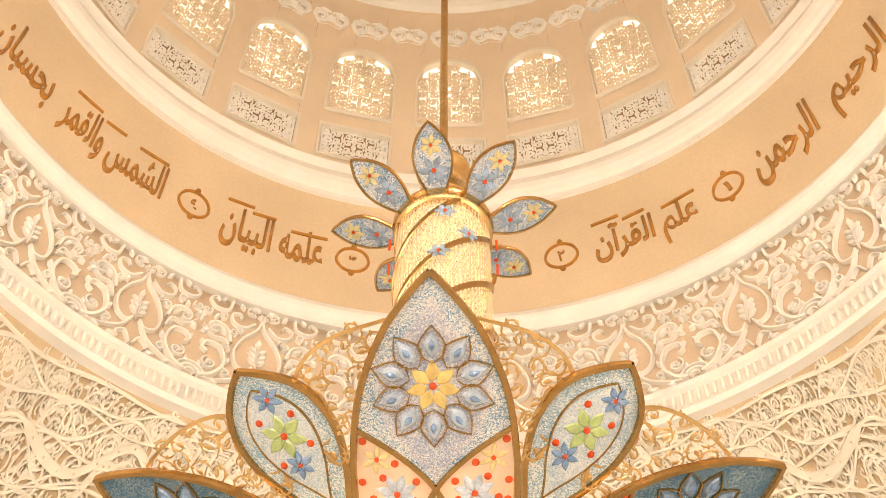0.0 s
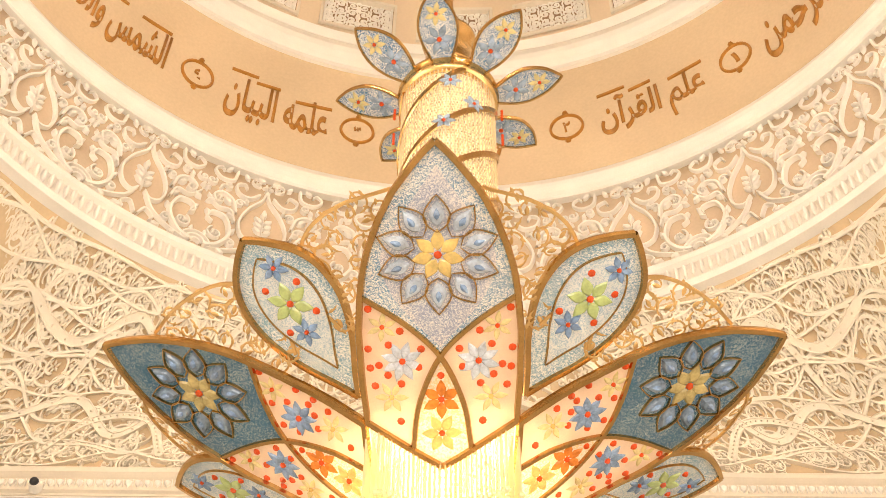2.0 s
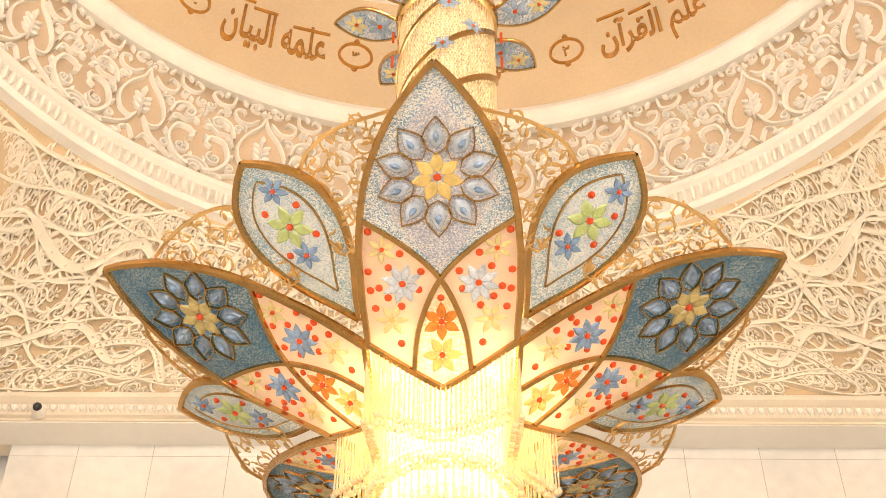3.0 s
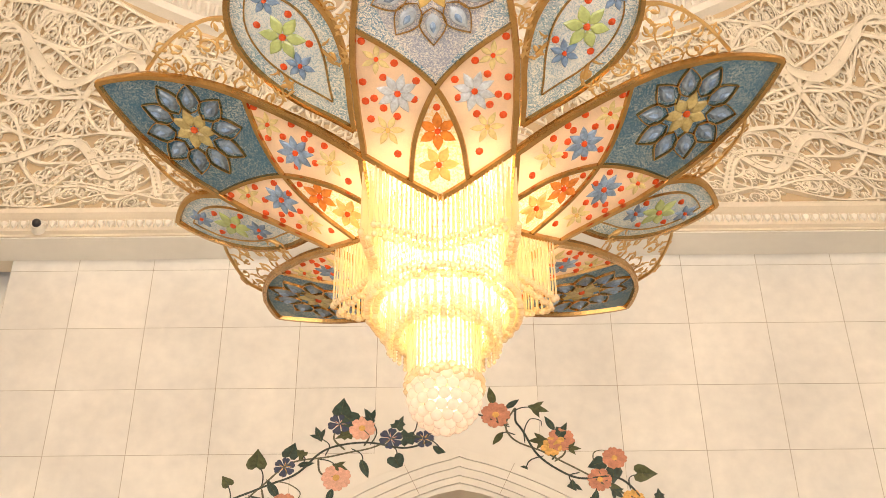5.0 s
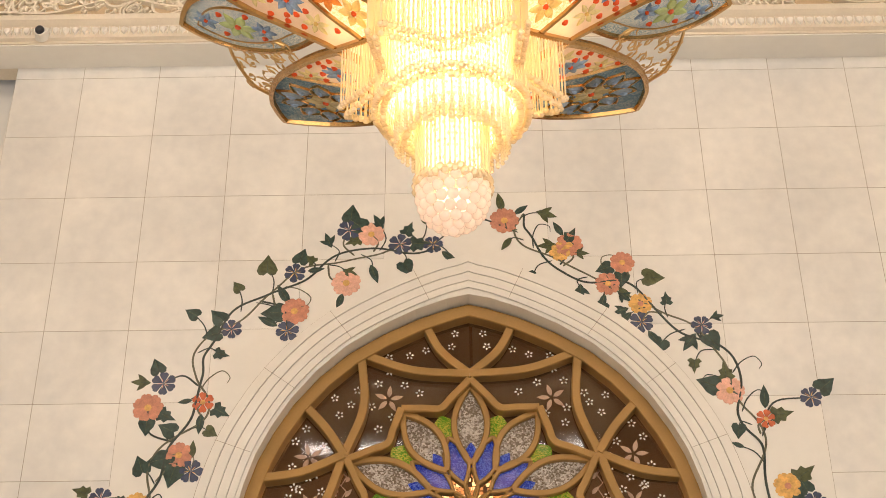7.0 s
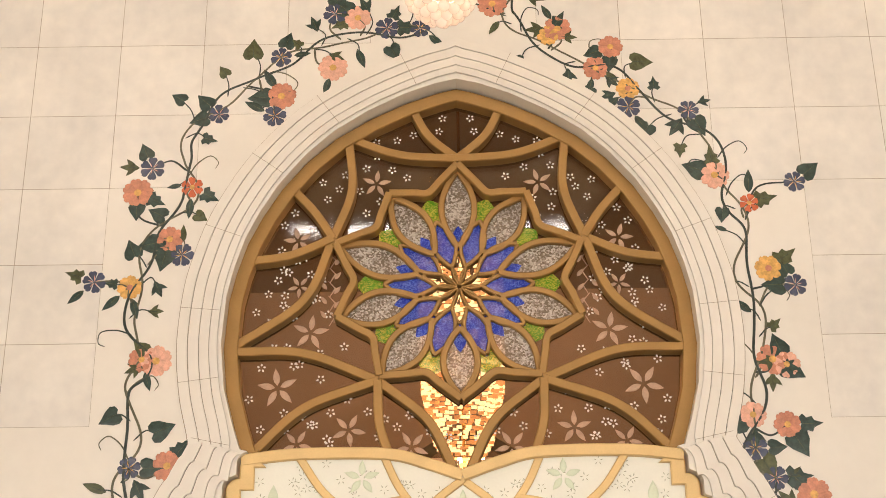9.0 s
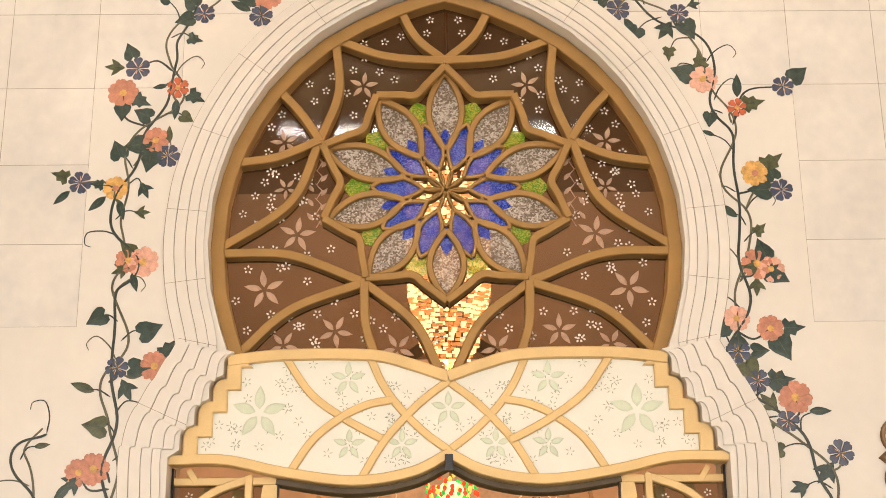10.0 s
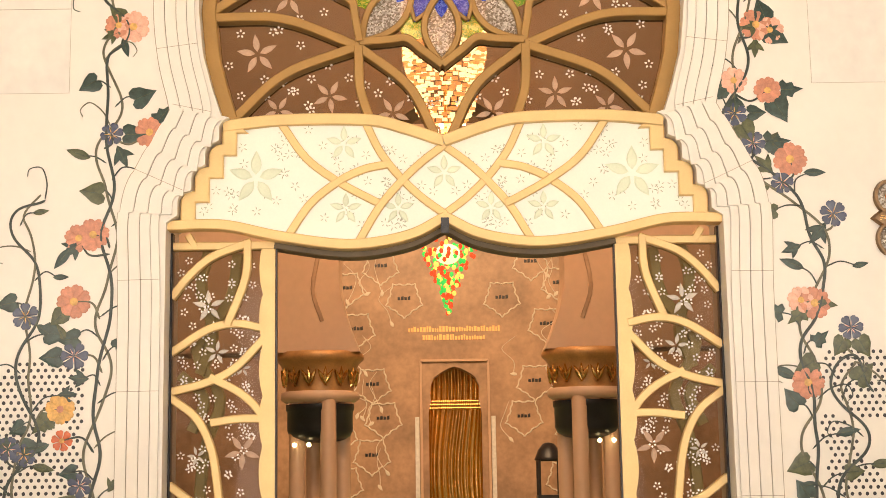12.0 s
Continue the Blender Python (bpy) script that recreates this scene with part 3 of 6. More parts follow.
pend = empty("wall_pendentive", "sand plaster vault covered in white carved vines", "wall", kind="structure")
g = Acc()
g.grid([[pendentive(-11 + 22 * i / 90, j / 14) for j in range(15)] for i in range(91)])
g.obj("ground", M_SAND, pend, smooth=True)
VH = 3.1


def SV(u, v, h):
    return pendentive(u, min(1.0, max(0.0, v / VH)), h)


def tendril(acc, p, a, r, hand, w):
    """A short shoot that leaves p in the direction a and curls up, with a bud at its end."""
    c = (p[0] + r * math.cos(a + hand * math.pi / 2), p[1] + r * math.sin(a + hand * math.pi / 2))
    q = [(x, min(VH - 0.02, max(0.02, y))) for x, y in spiral(c[0], c[1], r, 0.72, a - hand * math.pi / 2, hand, 12, 0.5)]
    acc.ribbon(q, w, w * 0.7, 0.05, SV)
    acc.blob(q[-1][0], q[-1][1], [(0.036 * math.cos(t), 0.036 * math.sin(t)) for t in (0, 1.05, 2.1, 3.14, 4.2, 5.2)], 0.05, SV)


def rinceau(path, r, w, gap, rnd):
    """A running stem with scrolls that turn off it on either side."""
    p = np.array(path)
    t = np.gradient(p, axis=0)
    t /= np.linalg.norm(t, axis=1)[:, None] + 1e-9
    d = np.r_[0, np.cumsum(np.linalg.norm(np.diff(p, axis=0), axis=1))]
    acc = Acc()
    acc.ribbon([tuple(q) for q in p], w, w, 0.09, SV, 0.4, 0.5)
    acc.obj("vine_stem", M_RELIEF2, pend)
    side = 1
    at = gap * rnd.uniform(0.2, 0.6)
    while at < d[-1]:
        i = int(np.searchsorted(d, at))
        at += gap * rnd.uniform(0.85, 1.15)
        side = -side
        rr = r * rnd.uniform(0.8, 1.15)
        nn = np.array((-t[i][1], t[i][0])) * side
        c = p[i] + nn * rr
        if not rr * 0.9 < c[1] < VH - rr * 0.9:
            side = -side
            nn = -nn
            c = p[i] + nn * rr
        rr = min(rr, c[1] - 0.05, VH - 0.05 - c[1])
        if rr < 0.12:
            continue
        c = p[i] + nn * rr
        acc = Acc()
        q = spiral(c[0], c[1], rr, rnd.uniform(1.25, 1.6), math.atan2(-nn[1], -nn[0]), side, 34, 0.26)
        acc.ribbon(q, w * 0.85, w * 0.6, 0.075, SV)
        kind = rnd.random()
        if kind < 0.4:
            star(acc, c[0], c[1], 0.1, 0.06, SV, 5, rnd.uniform(0, 1))
        elif kind < 0.8:
            a = rnd.uniform(0, 6.28)
            for e in (-0.6, 0.0, 0.6):
                acc.blob(c[0] + 0.06 * math.cos(a + e), c[1] + 0.06 * math.sin(a + e), leaf_outline(0.17, 0.036, a + e, 5), 0.06, SV)
        for k in (5, 11, 17):
            a = math.atan2(q[k + 1][1] - q[k][1], q[k + 1][0] - q[k][0]) - side * 0.6
            tendril(acc, q[k], a, rr * rnd.uniform(0.2, 0.3), -side, w * 0.55)
            b = a - side * 0.5
            acc.blob(q[k][0] + 0.07 * math.cos(b), min(VH - 0.1, max(0.1, q[k][1] + 0.07 * math.sin(b))), leaf_outline(0.14, 0.03, b, 4), 0.05, SV)
        acc.obj("vine_scroll", M_RELIEF2, pend)


for m in (1, -1):
    rnd = random.Random(11)
    for v0, amp, ph, r, w, gap in ((0.3, 0.14, 0.3, 0.27, 0.06, 0.4), (0.72, 0.26, 2.4, 0.32, 0.07, 0.52), (1.15, 0.3, 1.7, 0.34, 0.078, 0.52),
                                   (1.62, 0.28, 3.1, 0.34, 0.072, 0.5), (2.05, 0.28, 0.6, 0.32, 0.07, 0.5), (2.45, 0.24, 4.4, 0.28, 0.07, 0.46), (2.82, 0.12, 5.6, 0.22, 0.056, 0.42)):
        path = [(m * u, min(VH - 0.06, max(0.06, v0 + amp * math.sin(1.5 * u + ph) + 0.4 * amp * math.sin(3.7 * u + 2 * ph)))) for u in np.arange(0.05, 10.3, 0.07)]
        rinceau(path, r, w, gap, rnd)
    # the vault widens towards its corners, where more stems run between the others
    for v0, amp, ph, r, w, gap in ((0.55, 0.1, 1.0, 0.18, 0.05, 0.36), (1.4, 0.12, 2.0, 0.2, 0.055, 0.38), (1.85, 0.12, 0.2, 0.2, 0.055, 0.38), (2.28, 0.1, 3.0, 0.2, 0.055, 0.36), (2.66, 0.08, 4.0, 0.18, 0.05, 0.34), (2.98, 0.03, 5.0, 0.16, 0.05, 0.3)):
        path = [(m * u, min(VH - 0.05, max(0.06, v0 + amp * math.sin(2.1 * u + ph)))) for u in np.arange(3.1, 10.3, 0.07)]
        rinceau(path, r, w, gap, rnd)
    # broad bands that cross the vines
    acc = Acc()
    bands = [[(0.2, 1.3), (1.3, 1.8), (2.3, 1.35), (3.2, 1.5), (4.0, 0.9), (4.9, 1.35), (5.6, 0.75), (6.6, 1.3), (7.8, 0.9), (9.2, 1.5)],
             [(0.6, 2.75), (1.7, 2.2), (2.7, 2.5), (3.5, 2.0), (4.4, 2.4), (5.3, 1.9), (6.3, 2.5), (7.3, 2.0), (8.6, 2.4)],
             [(4.2, 2.95), (4.75, 2.3), (5.5, 2.7), (6.0, 2.0), (6.7, 2.2), (7.0, 1.4)], [(4.6, 0.4), (5.2, 1.1), (6.1, 1.0), (6.6, 0.4)]]
    for b in bands:
        path = [(m * a, c) for a, c in smooth_path(b, 60)]
        acc.ribbon(path, 0.15, 0.12, 0.1, SV, 0.2, 0.85)
        for off in (0.055, -0.055):
            p = np.array(path)
            t = np.gradient(p, axis=0)
            t /= np.linalg.norm(t, axis=1)[:, None]
            side = p + np.c_[-t[:, 1], t[:, 0]] * off
            acc.ribbon([tuple(q) for q in side], 0.032, 0.028, 0.125, SV)
        for i in range(2, len(path) - 2, 2):
            acc.blob(path[i][0], path[i][1], [(0.03, 0), (0, 0.022), (-0.03, 0), (0, -0.022)], 0.118, SV)
    for u, v, t, L in ((2.9, 2.75, 0.9, 0.42), (4.2, 2.2, -0.6, 0.4), (5.2, 1.4, 0.4, 0.42), (6.9, 1.2, 2.0, 0.4), (2.0, 1.6, 0.8, 0.4)):
        acc.blob(m * u, v, [(m * a, b) for a, b in leaf_outline(L, L * 0.2, t, 7)], 0.1, SV)
    tagged(acc.obj("band_relief", M_RELIEF2, pend, "broad carved bands with beaded edges"), kind="stuff")

# ---- north wall with the tall arch ----
XA = 0.19
XL, XR = -6.55, 6.95
def scallop(z):
    """Half width of the stepped shoulder of the arch: four rounded scallops."""
    k = min(3, max(0, int((z - 4.785) / 0.3025)))
    up = z - (4.785 + 0.3025 * k)
    w = 3.22 - 0.165 * k
    t = max(0.0, up - 0.1525) / 0.15
    return w - 0.15 * (1 - math.sqrt(max(0.0, 1 - t * t)))


ARCH = [(0.0, 3.38), (4.7, 3.375)] + [(4.786 + 0.0201 * i, scallop(4.786 + 0.0201 * i) + 0.02) for i in range(61)] + [(6.02, 2.72),
        (6.35, 2.83), (6.8, 2.95), (7.39, 3.01), (8.02, 2.97), (8.4, 2.89), (8.82, 2.76), (9.2, 2.58), (9.6, 2.34), (10.0, 2.02), (10.35, 1.65), (10.65, 1.2), (10.9, 0.72), (11.06, 0.3), (11.13, 0.0)]


def arch_half(z):
    return float(np.interp(z, [q[0] for q in ARCH], [q[1] for q in ARCH]))


wall = empty("wall_north", "pale marble wall of large slabs with a tall horseshoe arch", "wall", kind="structure")
wacc = Acc()
for side, xe in ((-1, XL), (1, XR)):
    for yy in (17.0, 17.9):
        wacc.grid([[(xe, yy, z), (XA + side * w, yy, z)] for z, w in ARCH] + [[(xe, yy, 15.6), (XA, yy, 15.6)]])
    wacc.grid([[(XA + side * w, 17.0, z), (XA + side * w, 17.9, z)] for z, w in ARCH])
    wacc.grid([[(xe, 17.0, 0), (xe, 17.9, 0)], [(xe, 17.0, 15.6), (xe, 17.9, 15.6)]])
wacc.obj("wall_core", M_MARBLE1, wall)

# offset outlines of the arch, smoothed, for the stepped stone bands
OUT = [(0.0, 3.38), (0.7, 3.38), (1.4, 3.38), (2.1, 3.38), (2.8, 3.38), (3.4, 3.38), (3.9, 3.385), (4.3, 3.4), (4.7, 3.41), (5.0, 3.36), (5.35, 3.17), (5.75, 2.94), (6.02, 2.8), (6.3, 2.83), (6.8, 2.95), (7.39, 3.01), (8.02, 2.97), (8.4, 2.89), (8.82, 2.76),
       (9.2, 2.58), (9.6, 2.34), (10.0, 2.02), (10.35, 1.65), (10.65, 1.2), (10.9, 0.72), (11.08, 0.3), (11.17, 0.0)]


def outline_offset(d):
    p = np.array([(w, z) for z, w in smooth_path(OUT, 700)])
    base = p.copy()
    t = np.gradient(p, axis=0)
    t /= np.linalg.norm(t, axis=1)[:, None]
    q = p + np.c_[t[:, 1], -t[:, 0]] * d
    # the grooves repeat the scallops, a little weaker farther out
    for i, (w, z) in enumerate(base):
        if 4.79 < z < 5.99:
            q[i] += np.array((t[i, 1], -t[i, 0])) * (scallop(z) - w) * 0.87 * max(0.0, 1 - 1.5 * d)
    q = q[q[:, 0] > 0.0]
    return [tuple(x) for x in q] + [(0.0, float(q[-1][1] + q[-1][0] * 0.42))]


steps = [0.045, 0.15, 0.28, 0.42, 0.555]
lines = []
for d in steps + [1.95]:
    c = outline_offset(d)
    s = np.linspace(0, 1, 630)
    l = np.r_[0, np.cumsum(np.linalg.norm(np.diff(np.array(c), axis=0), axis=1))]
    lines.append(np.c_[np.interp(s * l[-1], l, np.array(c)[:, 0]), np.interp(s * l[-1], l, np.array(c)[:, 1])])
for i in range(4):
    a, b = lines[i], lines[i + 1]
    acc = Acc()
    for side in (-1, 1):
        acc.grid([[(XA + side * (p[0] + 0.0), 16.992, p[1]), (XA + side * p[0], 16.958, p[1]), (XA + side * (q[0] * 0.94 + p[0] * 0.06), 16.97, q[1] * 0.94 + p[1] * 0.06),
                   (XA + side * (q[0] * 0.95 + p[0] * 0.05), 16.992, q[1] * 0.95 + p[1] * 0.05)] for p, q in zip(a, b)])
    acc.obj("arch_band", M_MARBLE1, wall, "white stone band round the arch")
# cross joints of the bands
jn = Acc()
for side in (-1, 1):
    for i in (9, 18, 27, 36, 45, 51, 57, 64, 71, 78, 86):
        a = lines[0][7 * i]
        b = min(lines[4], key=lambda q: math.dist(q, a))
        t = np.array((b[1] - a[1], -(b[0] - a[0])))
        t = t / np.linalg.norm(t) * 0.003
        jn.grid([[(XA + side * (a[0] - t[0]), 16.955, a[1] - t[1]), (XA + side * (a[0] + t[0]), 16.955, a[1] + t[1])],
                 [(XA + side * (b[0] - t[0]), 16.955, b[1] - t[1]), (XA + side * (b[0] + t[0]), 16.955, b[1] + t[1])]])
jn.obj("joint", M_JOINT, wall)
for i in range(1, 5):
    acc = Acc()
    for side in (-1, 1):
        p = lines[i]
        acc.grid([[(XA + side * (q[0] - 0.008), 16.99, q[1]), (XA + side * (q[0] + 0.004), 16.99, q[1])] for q in p])
    acc.obj("groove", M_JOINT, wall)
# marble slabs
TW, TH = 1.14, 1.075
slabs = {}


def slab(w, h):
    key = (round(w, 3), round(h, 3))
    if key not in slabs:
        a = Acc()
        b = 0.006
        a.grid([[(x, y, z) for x, z in ((-w / 2 + k, -h / 2 + k), (w / 2 - k, -h / 2 + k), (w / 2 - k, h / 2 - k), (-w / 2 + k, h / 2 - k))] for y, k in ((0.014, 0.004), (0.001, 0.004), (-0.001, 0.006))], close_v=True)
        a.fan(a.v[8:12])
        me = bpy.data.meshes.new("marble_slab")
        me.from_pydata(a.v, [], a.f)
        me.materials.append(M_MARBLE)
        slabs[key] = me
    return slabs[key]


def outside(x, z):
    d = abs(x - XA)
    return z > 13.1 or d > 4.6 or (z > 5 and d > float(np.interp(z, (5.0, 7.4, 9.6, 11.2, 12.9), (4.7, 4.35, 3.6, 2.2, 0.0))))


rows_z = [(13.85 + TH * k, 13.85 + TH * (k + 1)) for k in range(-13, 2)]
xs0 = -4.39
wall_slabs = []
for z0, z1 in rows_z:
    z1 = min(z1, 15.55)
    z0 = max(z0, 0)
    if z1 - z0 < 0.05:
        continue
    for k in range(-3, 12):
        x0, x1 = max(XL, xs0 + TW * k), min(XR, xs0 + TW * (k + 1))
        if x1 - x0 < 0.05:
            continue
        xm, zm = (x0 + x1) / 2, (z0 + z1) / 2
        if outside(xm, zm) and outside(x0, zm) and outside(x1, zm) and outside(xm, z0):
            wall_slabs.append((x0, x1, z0, z1))
jb = Acc()
for x0, x1, z0, z1 in wall_slabs:
    jb.grid([[(x0, 16.9985, z0), (x1, 16.9985, z0)], [(x0, 16.9985, z1), (x1, 16.9985, z1)]])
jb.obj("joint_bed", M_JOINT, wall)
for x0, x1, z0, z1 in wall_slabs:
    share("marble_slab", slab(x1 - x0, z1 - z0), pose((x0 + x1) / 2, 16.995, (z0 + z1) / 2), wall)

# cornice with a leaf moulding
corn = empty("cornice", "cream plaster cornice with a carved leaf moulding", "cornice", kind="structure")
prof = [(17.3, 15.16), (16.45, 15.16), (16.45, 15.2), (16.39, 15.22), (16.39, 15.26), (16.43, 15.28), (16.43, 15.46), (16.39, 15.48), (16.33, 15.52), (16.31, 15.59), (16.35, 15.63), (16.75, 15.66)]
acc = Acc()
acc.grid([[(x, y, z) for y, z in prof] for x in (-9.4, 9.4)])
acc.obj("body", M_PLASTER, corn)
sf = Acc()
sf.box((-9.4, 16.47, 15.135), (9.4, 16.994, 15.157))
sf.obj("soffit", M_MARBLE1, corn, "grey marble underside of the cornice")
lv = Acc()
for i in range(128):
    x = -9.2 + i * 0.145
    def SC(u, v, h, x=x):
        return (x + u, 16.43 - h, 15.37 + v)
    lv.blob(0, 0, [(0, -0.075), (0.045, -0.02), (0.055, 0.05), (0.0, 0.075), (-0.055, 0.05), (-0.045, -0.02)], 0.035, SC)
    lv.ribbon([(0.07, -0.07), (0.072, 0.0), (0.07, 0.07)], 0.02, 0.02, 0.03, SC)
tagged(lv.obj("leaf_moulding", M_RELIEF, corn), kind="stuff")

# rest of the hall; past the flank, unseen plain surfaces added to close it
def plain(name, boxes, material, label, cat):
    a = Acc()
    for b in boxes:
        a.box(*b)
    return tagged(a.obj(name, material), label, cat, kind="structure")


plain("wall_flank", [((-9.6, 17.55, 0), (XL - 0.005, 18.2, 15.7)), ((XR + 0.005, 17.55, 0), (9.6, 18.2, 15.7))], M_MARBLE1, "pale marble wall set back beside the arch wall", "wall")
plain("wall_west", [((-9.9, -12, 0), (-9.3, 17.6, 16.0))], M_MARBLE1, "pale marble side wall", "wall")
plain("wall_east", [((9.3, -12, 0), (9.9, 17.6, 16.0))], M_MARBLE1, "pale marble side wall", "wall")
plain("wall_south", [((-9.9, -12.6, 0), (9.9, -12, 16.0))], M_MARBLE1, "pale marble wall behind the viewer", "wall")
plain("floor", [((-10, -13, -0.2), (10, 17.0, 0))], M_FLOOR, "polished pale marble floor", "floor")
plain("ceiling", [((-10, -13, 15.9), (10, -0.55, 16.3))], M_PLASTER, "plain plaster ceiling", "ceiling")
# unseen ledges added to stop light leaking in above the side walls
plain("light_gap_ledge", [((8.5, -0.6, 15.4), (9.35, 16.3, 15.65)), ((-9.35, -0.6, 15.4), (-8.5, 16.3, 15.65))], M_PLASTER, "unseen plaster ledge added to block light under the side vaults", "cornice")
vault = Acc()
for turn in (90, 180, 270):
    m = Matrix.Translation((CX, CY, 0)) @ Matrix.Rotation(radians(turn), 4, "Z") @ Matrix.Translation((-CX, -CY, 0))
    vault.grid([[tuple(m @ Vector(pendentive(-9.2 + 18.4 * i / 30, j / 6))) for j in range(7)] for i in range(31)])
tagged(vault.obj("vault", M_TAN2, smooth=True), "sand plaster vault", "vault", kind="structure")
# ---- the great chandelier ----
# front petal's beads are paler, the other four's darker: light put into colour
M_BLUE = speckle("shaded_blue_beads", (0.06, 0.16, 0.27), (0.42, 0.53, 0.58), 150, cut=0.6, through_light=0.45)
M_BLUE_PALE = speckle("lit_blue_beads", (0.2, 0.38, 0.58), (0.96, 0.96, 0.94), 150, cut=0.47, through_light=0.45)
M_BLUE_MID = speckle("mid_blue_beads", (0.26, 0.46, 0.62), (0.92, 0.95, 0.95), 150, cut=0.48, through_light=0.45)
M_WHITE_BEAD = speckle("white_beads", (0.5, 0.64, 0.74), (0.98, 0.98, 0.95), 150, cut=0.4, through_light=0.45)
M_LILAC = speckle("lilac_beads", (0.46, 0.5, 0.64), (0.97, 0.94, 0.92), 150, cut=0.46, through_light=0.45)
M_PINK = mat("rose_glass", (0.92, 0.74, 0.6), 0.35, vary=0.06, scale=8, fine=90, bump=0.2, through_light=0.65)
M_CLEAR = speckle("gold_beads", (0.85, 0.66, 0.4), (0.9, 0.85, 0.8), 90, through_light=0.65, cut=0.45)
M_GEM_BLUE = mat("blue_crystal", (0.28, 0.41, 0.62), 0.08, vary=0.25, scale=12, fine=60, coat=0.5, through_light=0.2, island=0.2)
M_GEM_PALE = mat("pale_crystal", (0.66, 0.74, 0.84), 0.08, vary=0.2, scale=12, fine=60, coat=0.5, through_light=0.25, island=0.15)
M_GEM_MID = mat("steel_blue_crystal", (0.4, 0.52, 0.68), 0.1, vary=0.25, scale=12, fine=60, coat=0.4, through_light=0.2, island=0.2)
M_GEM_STEEL = mat("shaded_blue_crystal", (0.26, 0.35, 0.46), 0.1, vary=0.25, scale=12, fine=60, coat=0.4, through_light=0.2, island=0.2)
M_GEM_OLIVE = mat("shaded_gold_crystal", (0.55, 0.44, 0.18), 0.12, vary=0.2, scale=12, fine=60, coat=0.4, through_light=0.15, island=0.15)
M_GEM_GOLD = mat("amber_crystal", (0.85, 0.62, 0.22), 0.1, vary=0.15, scale=12, fine=60, coat=0.5, through_light=0.2, island=0.1)
M_GEM_YELLOW = mat("yellow_crystal", (0.86, 0.76, 0.4), 0.1, vary=0.12, scale=12, fine=60, coat=0.5, through_light=0.35, island=0.1)
M_GEM_GREEN = mat("green_crystal", (0.55, 0.65, 0.26), 0.1, vary=0.15, scale=12, fine=60, coat=0.5, through_light=0.2, island=0.1)
M_GEM_RED = mat("red_crystal", (0.9, 0.13, 0.03), 0.08, vary=0.1, scale=12, coat=0.6, through_light=0.35)
M_GEM_ORANGE = mat("orange_crystal", (0.95, 0.32, 0.06), 0.08, vary=0.2, scale=12, coat=0.6, through_light=0.45)
M_CROWN = speckle("crown_beads", (0.1, 0.25, 0.48), (0.92, 0.93, 0.9), 150, cut=0.47, through_light=0.45)
M_RIM = mat("dark_gold_rim", (0.58, 0.36, 0.14), 0.24, 1.0, vary=0.12, scale=6, fine=60, bump=0.04)
M_FILIGREE = mat("filigree_gold", (0.64, 0.42, 0.17), 0.36, 0.9, vary=0.1, scale=6, fine=60, bump=0.02)
M_CRYSTAL = glass("crystal_strand", (1.0, 0.87, 0.62), 0.05, 0.5)
M_FACET = mat("glowing_cut_crystal", (0.5, 0.37, 0.2), 0.1, vary=0.05, bump=0, coat=0.6, emit=(1.0, 0.72, 0.36), power=0.42, island=0.3, glint_glow=True)
M_FACET2 = mat("bright_glowing_crystal", (1.0, 0.9, 0.7), 0.1, vary=0.05, bump=0, coat=0.6, emit=(1.0, 0.8, 0.48), power=1.1, island=0.3, glint_glow=True)
M_CORE = mat("lamp_core", (1, 0.9, 0.7), 0.5, emit=(1.0, 0.8, 0.47), power=10.0, vary=0.02, bump=0)
M_CORE3 = mat("lower_lamp_core", (1, 0.9, 0.7), 0.5, emit=(1.0, 0.8, 0.5), power=2.2, vary=0.02, bump=0)
M_CORE2 = mat("upper_lamp_core", (1, 0.9, 0.7), 0.5, emit=(1.0, 0.72, 0.38), power=0.35, vary=0.02, bump=0)

chandelier = empty("chandelier", "gold lotus chandelier with jewelled glass petals and lit crystal strands", "chandelier")


def petal_surface(r0, z0, r1, z1, curve):
    L = math.hypot(r1 - r0, z1 - z0)
    dr, dz = (r1 - r0) / L, (z1 - z0) / L

    def S(s, w, h=0.0):
        """s along the petal, w across it, h out of its lower face; straight ahead is -y."""
        o = curve(s / L, w)
        r = r0 + dr * s - dz * (o - h)
        z = z0 + EYE + dz * s + dr * (o - h)
        return (w, -r, z)
    return S, L


def fill(S, edge_a, edge_b, n=10):
    """A panel between two curves of equal length (s, w)."""
    acc = Acc()
    acc.grid([[S(a[0] + (b[0] - a[0]) * j / n, a[1] + (b[1] - a[1]) * j / n) for j in range(n + 1)] for a, b in zip(edge_a, edge_b)])
    return acc


def two_sided(acc, pts, w, h, S):
    acc.ribbon(pts, w, w, h, S, 1.0, 0.7)
    acc.ribbon(pts, w, w, -h, S, 1.0, 0.7)


def flower(S, s, w, r, n, material, parent, turn=0.0, wide=0.26, centre=None, h=0.012):
    acc = Acc()
    for i in range(n):
        a = turn + 2 * math.pi * i / n
        acc.blob(s + 0.56 * r * math.cos(a), w + 0.56 * r * math.sin(a), leaf_outline(r * 0.9, r * wide, a, 4), h, S)
    ob = acc.obj("crystal_flower", material, parent)
    c = Acc()
    c.blob(s, w, [(0.16 * r * math.cos(t), 0.16 * r * math.sin(t)) for t in (i * math.pi / 4 for i in range(8))], h * 1.4, S)
    c.obj("flower_centre", centre or M_GEM_RED, ob)
    return ob


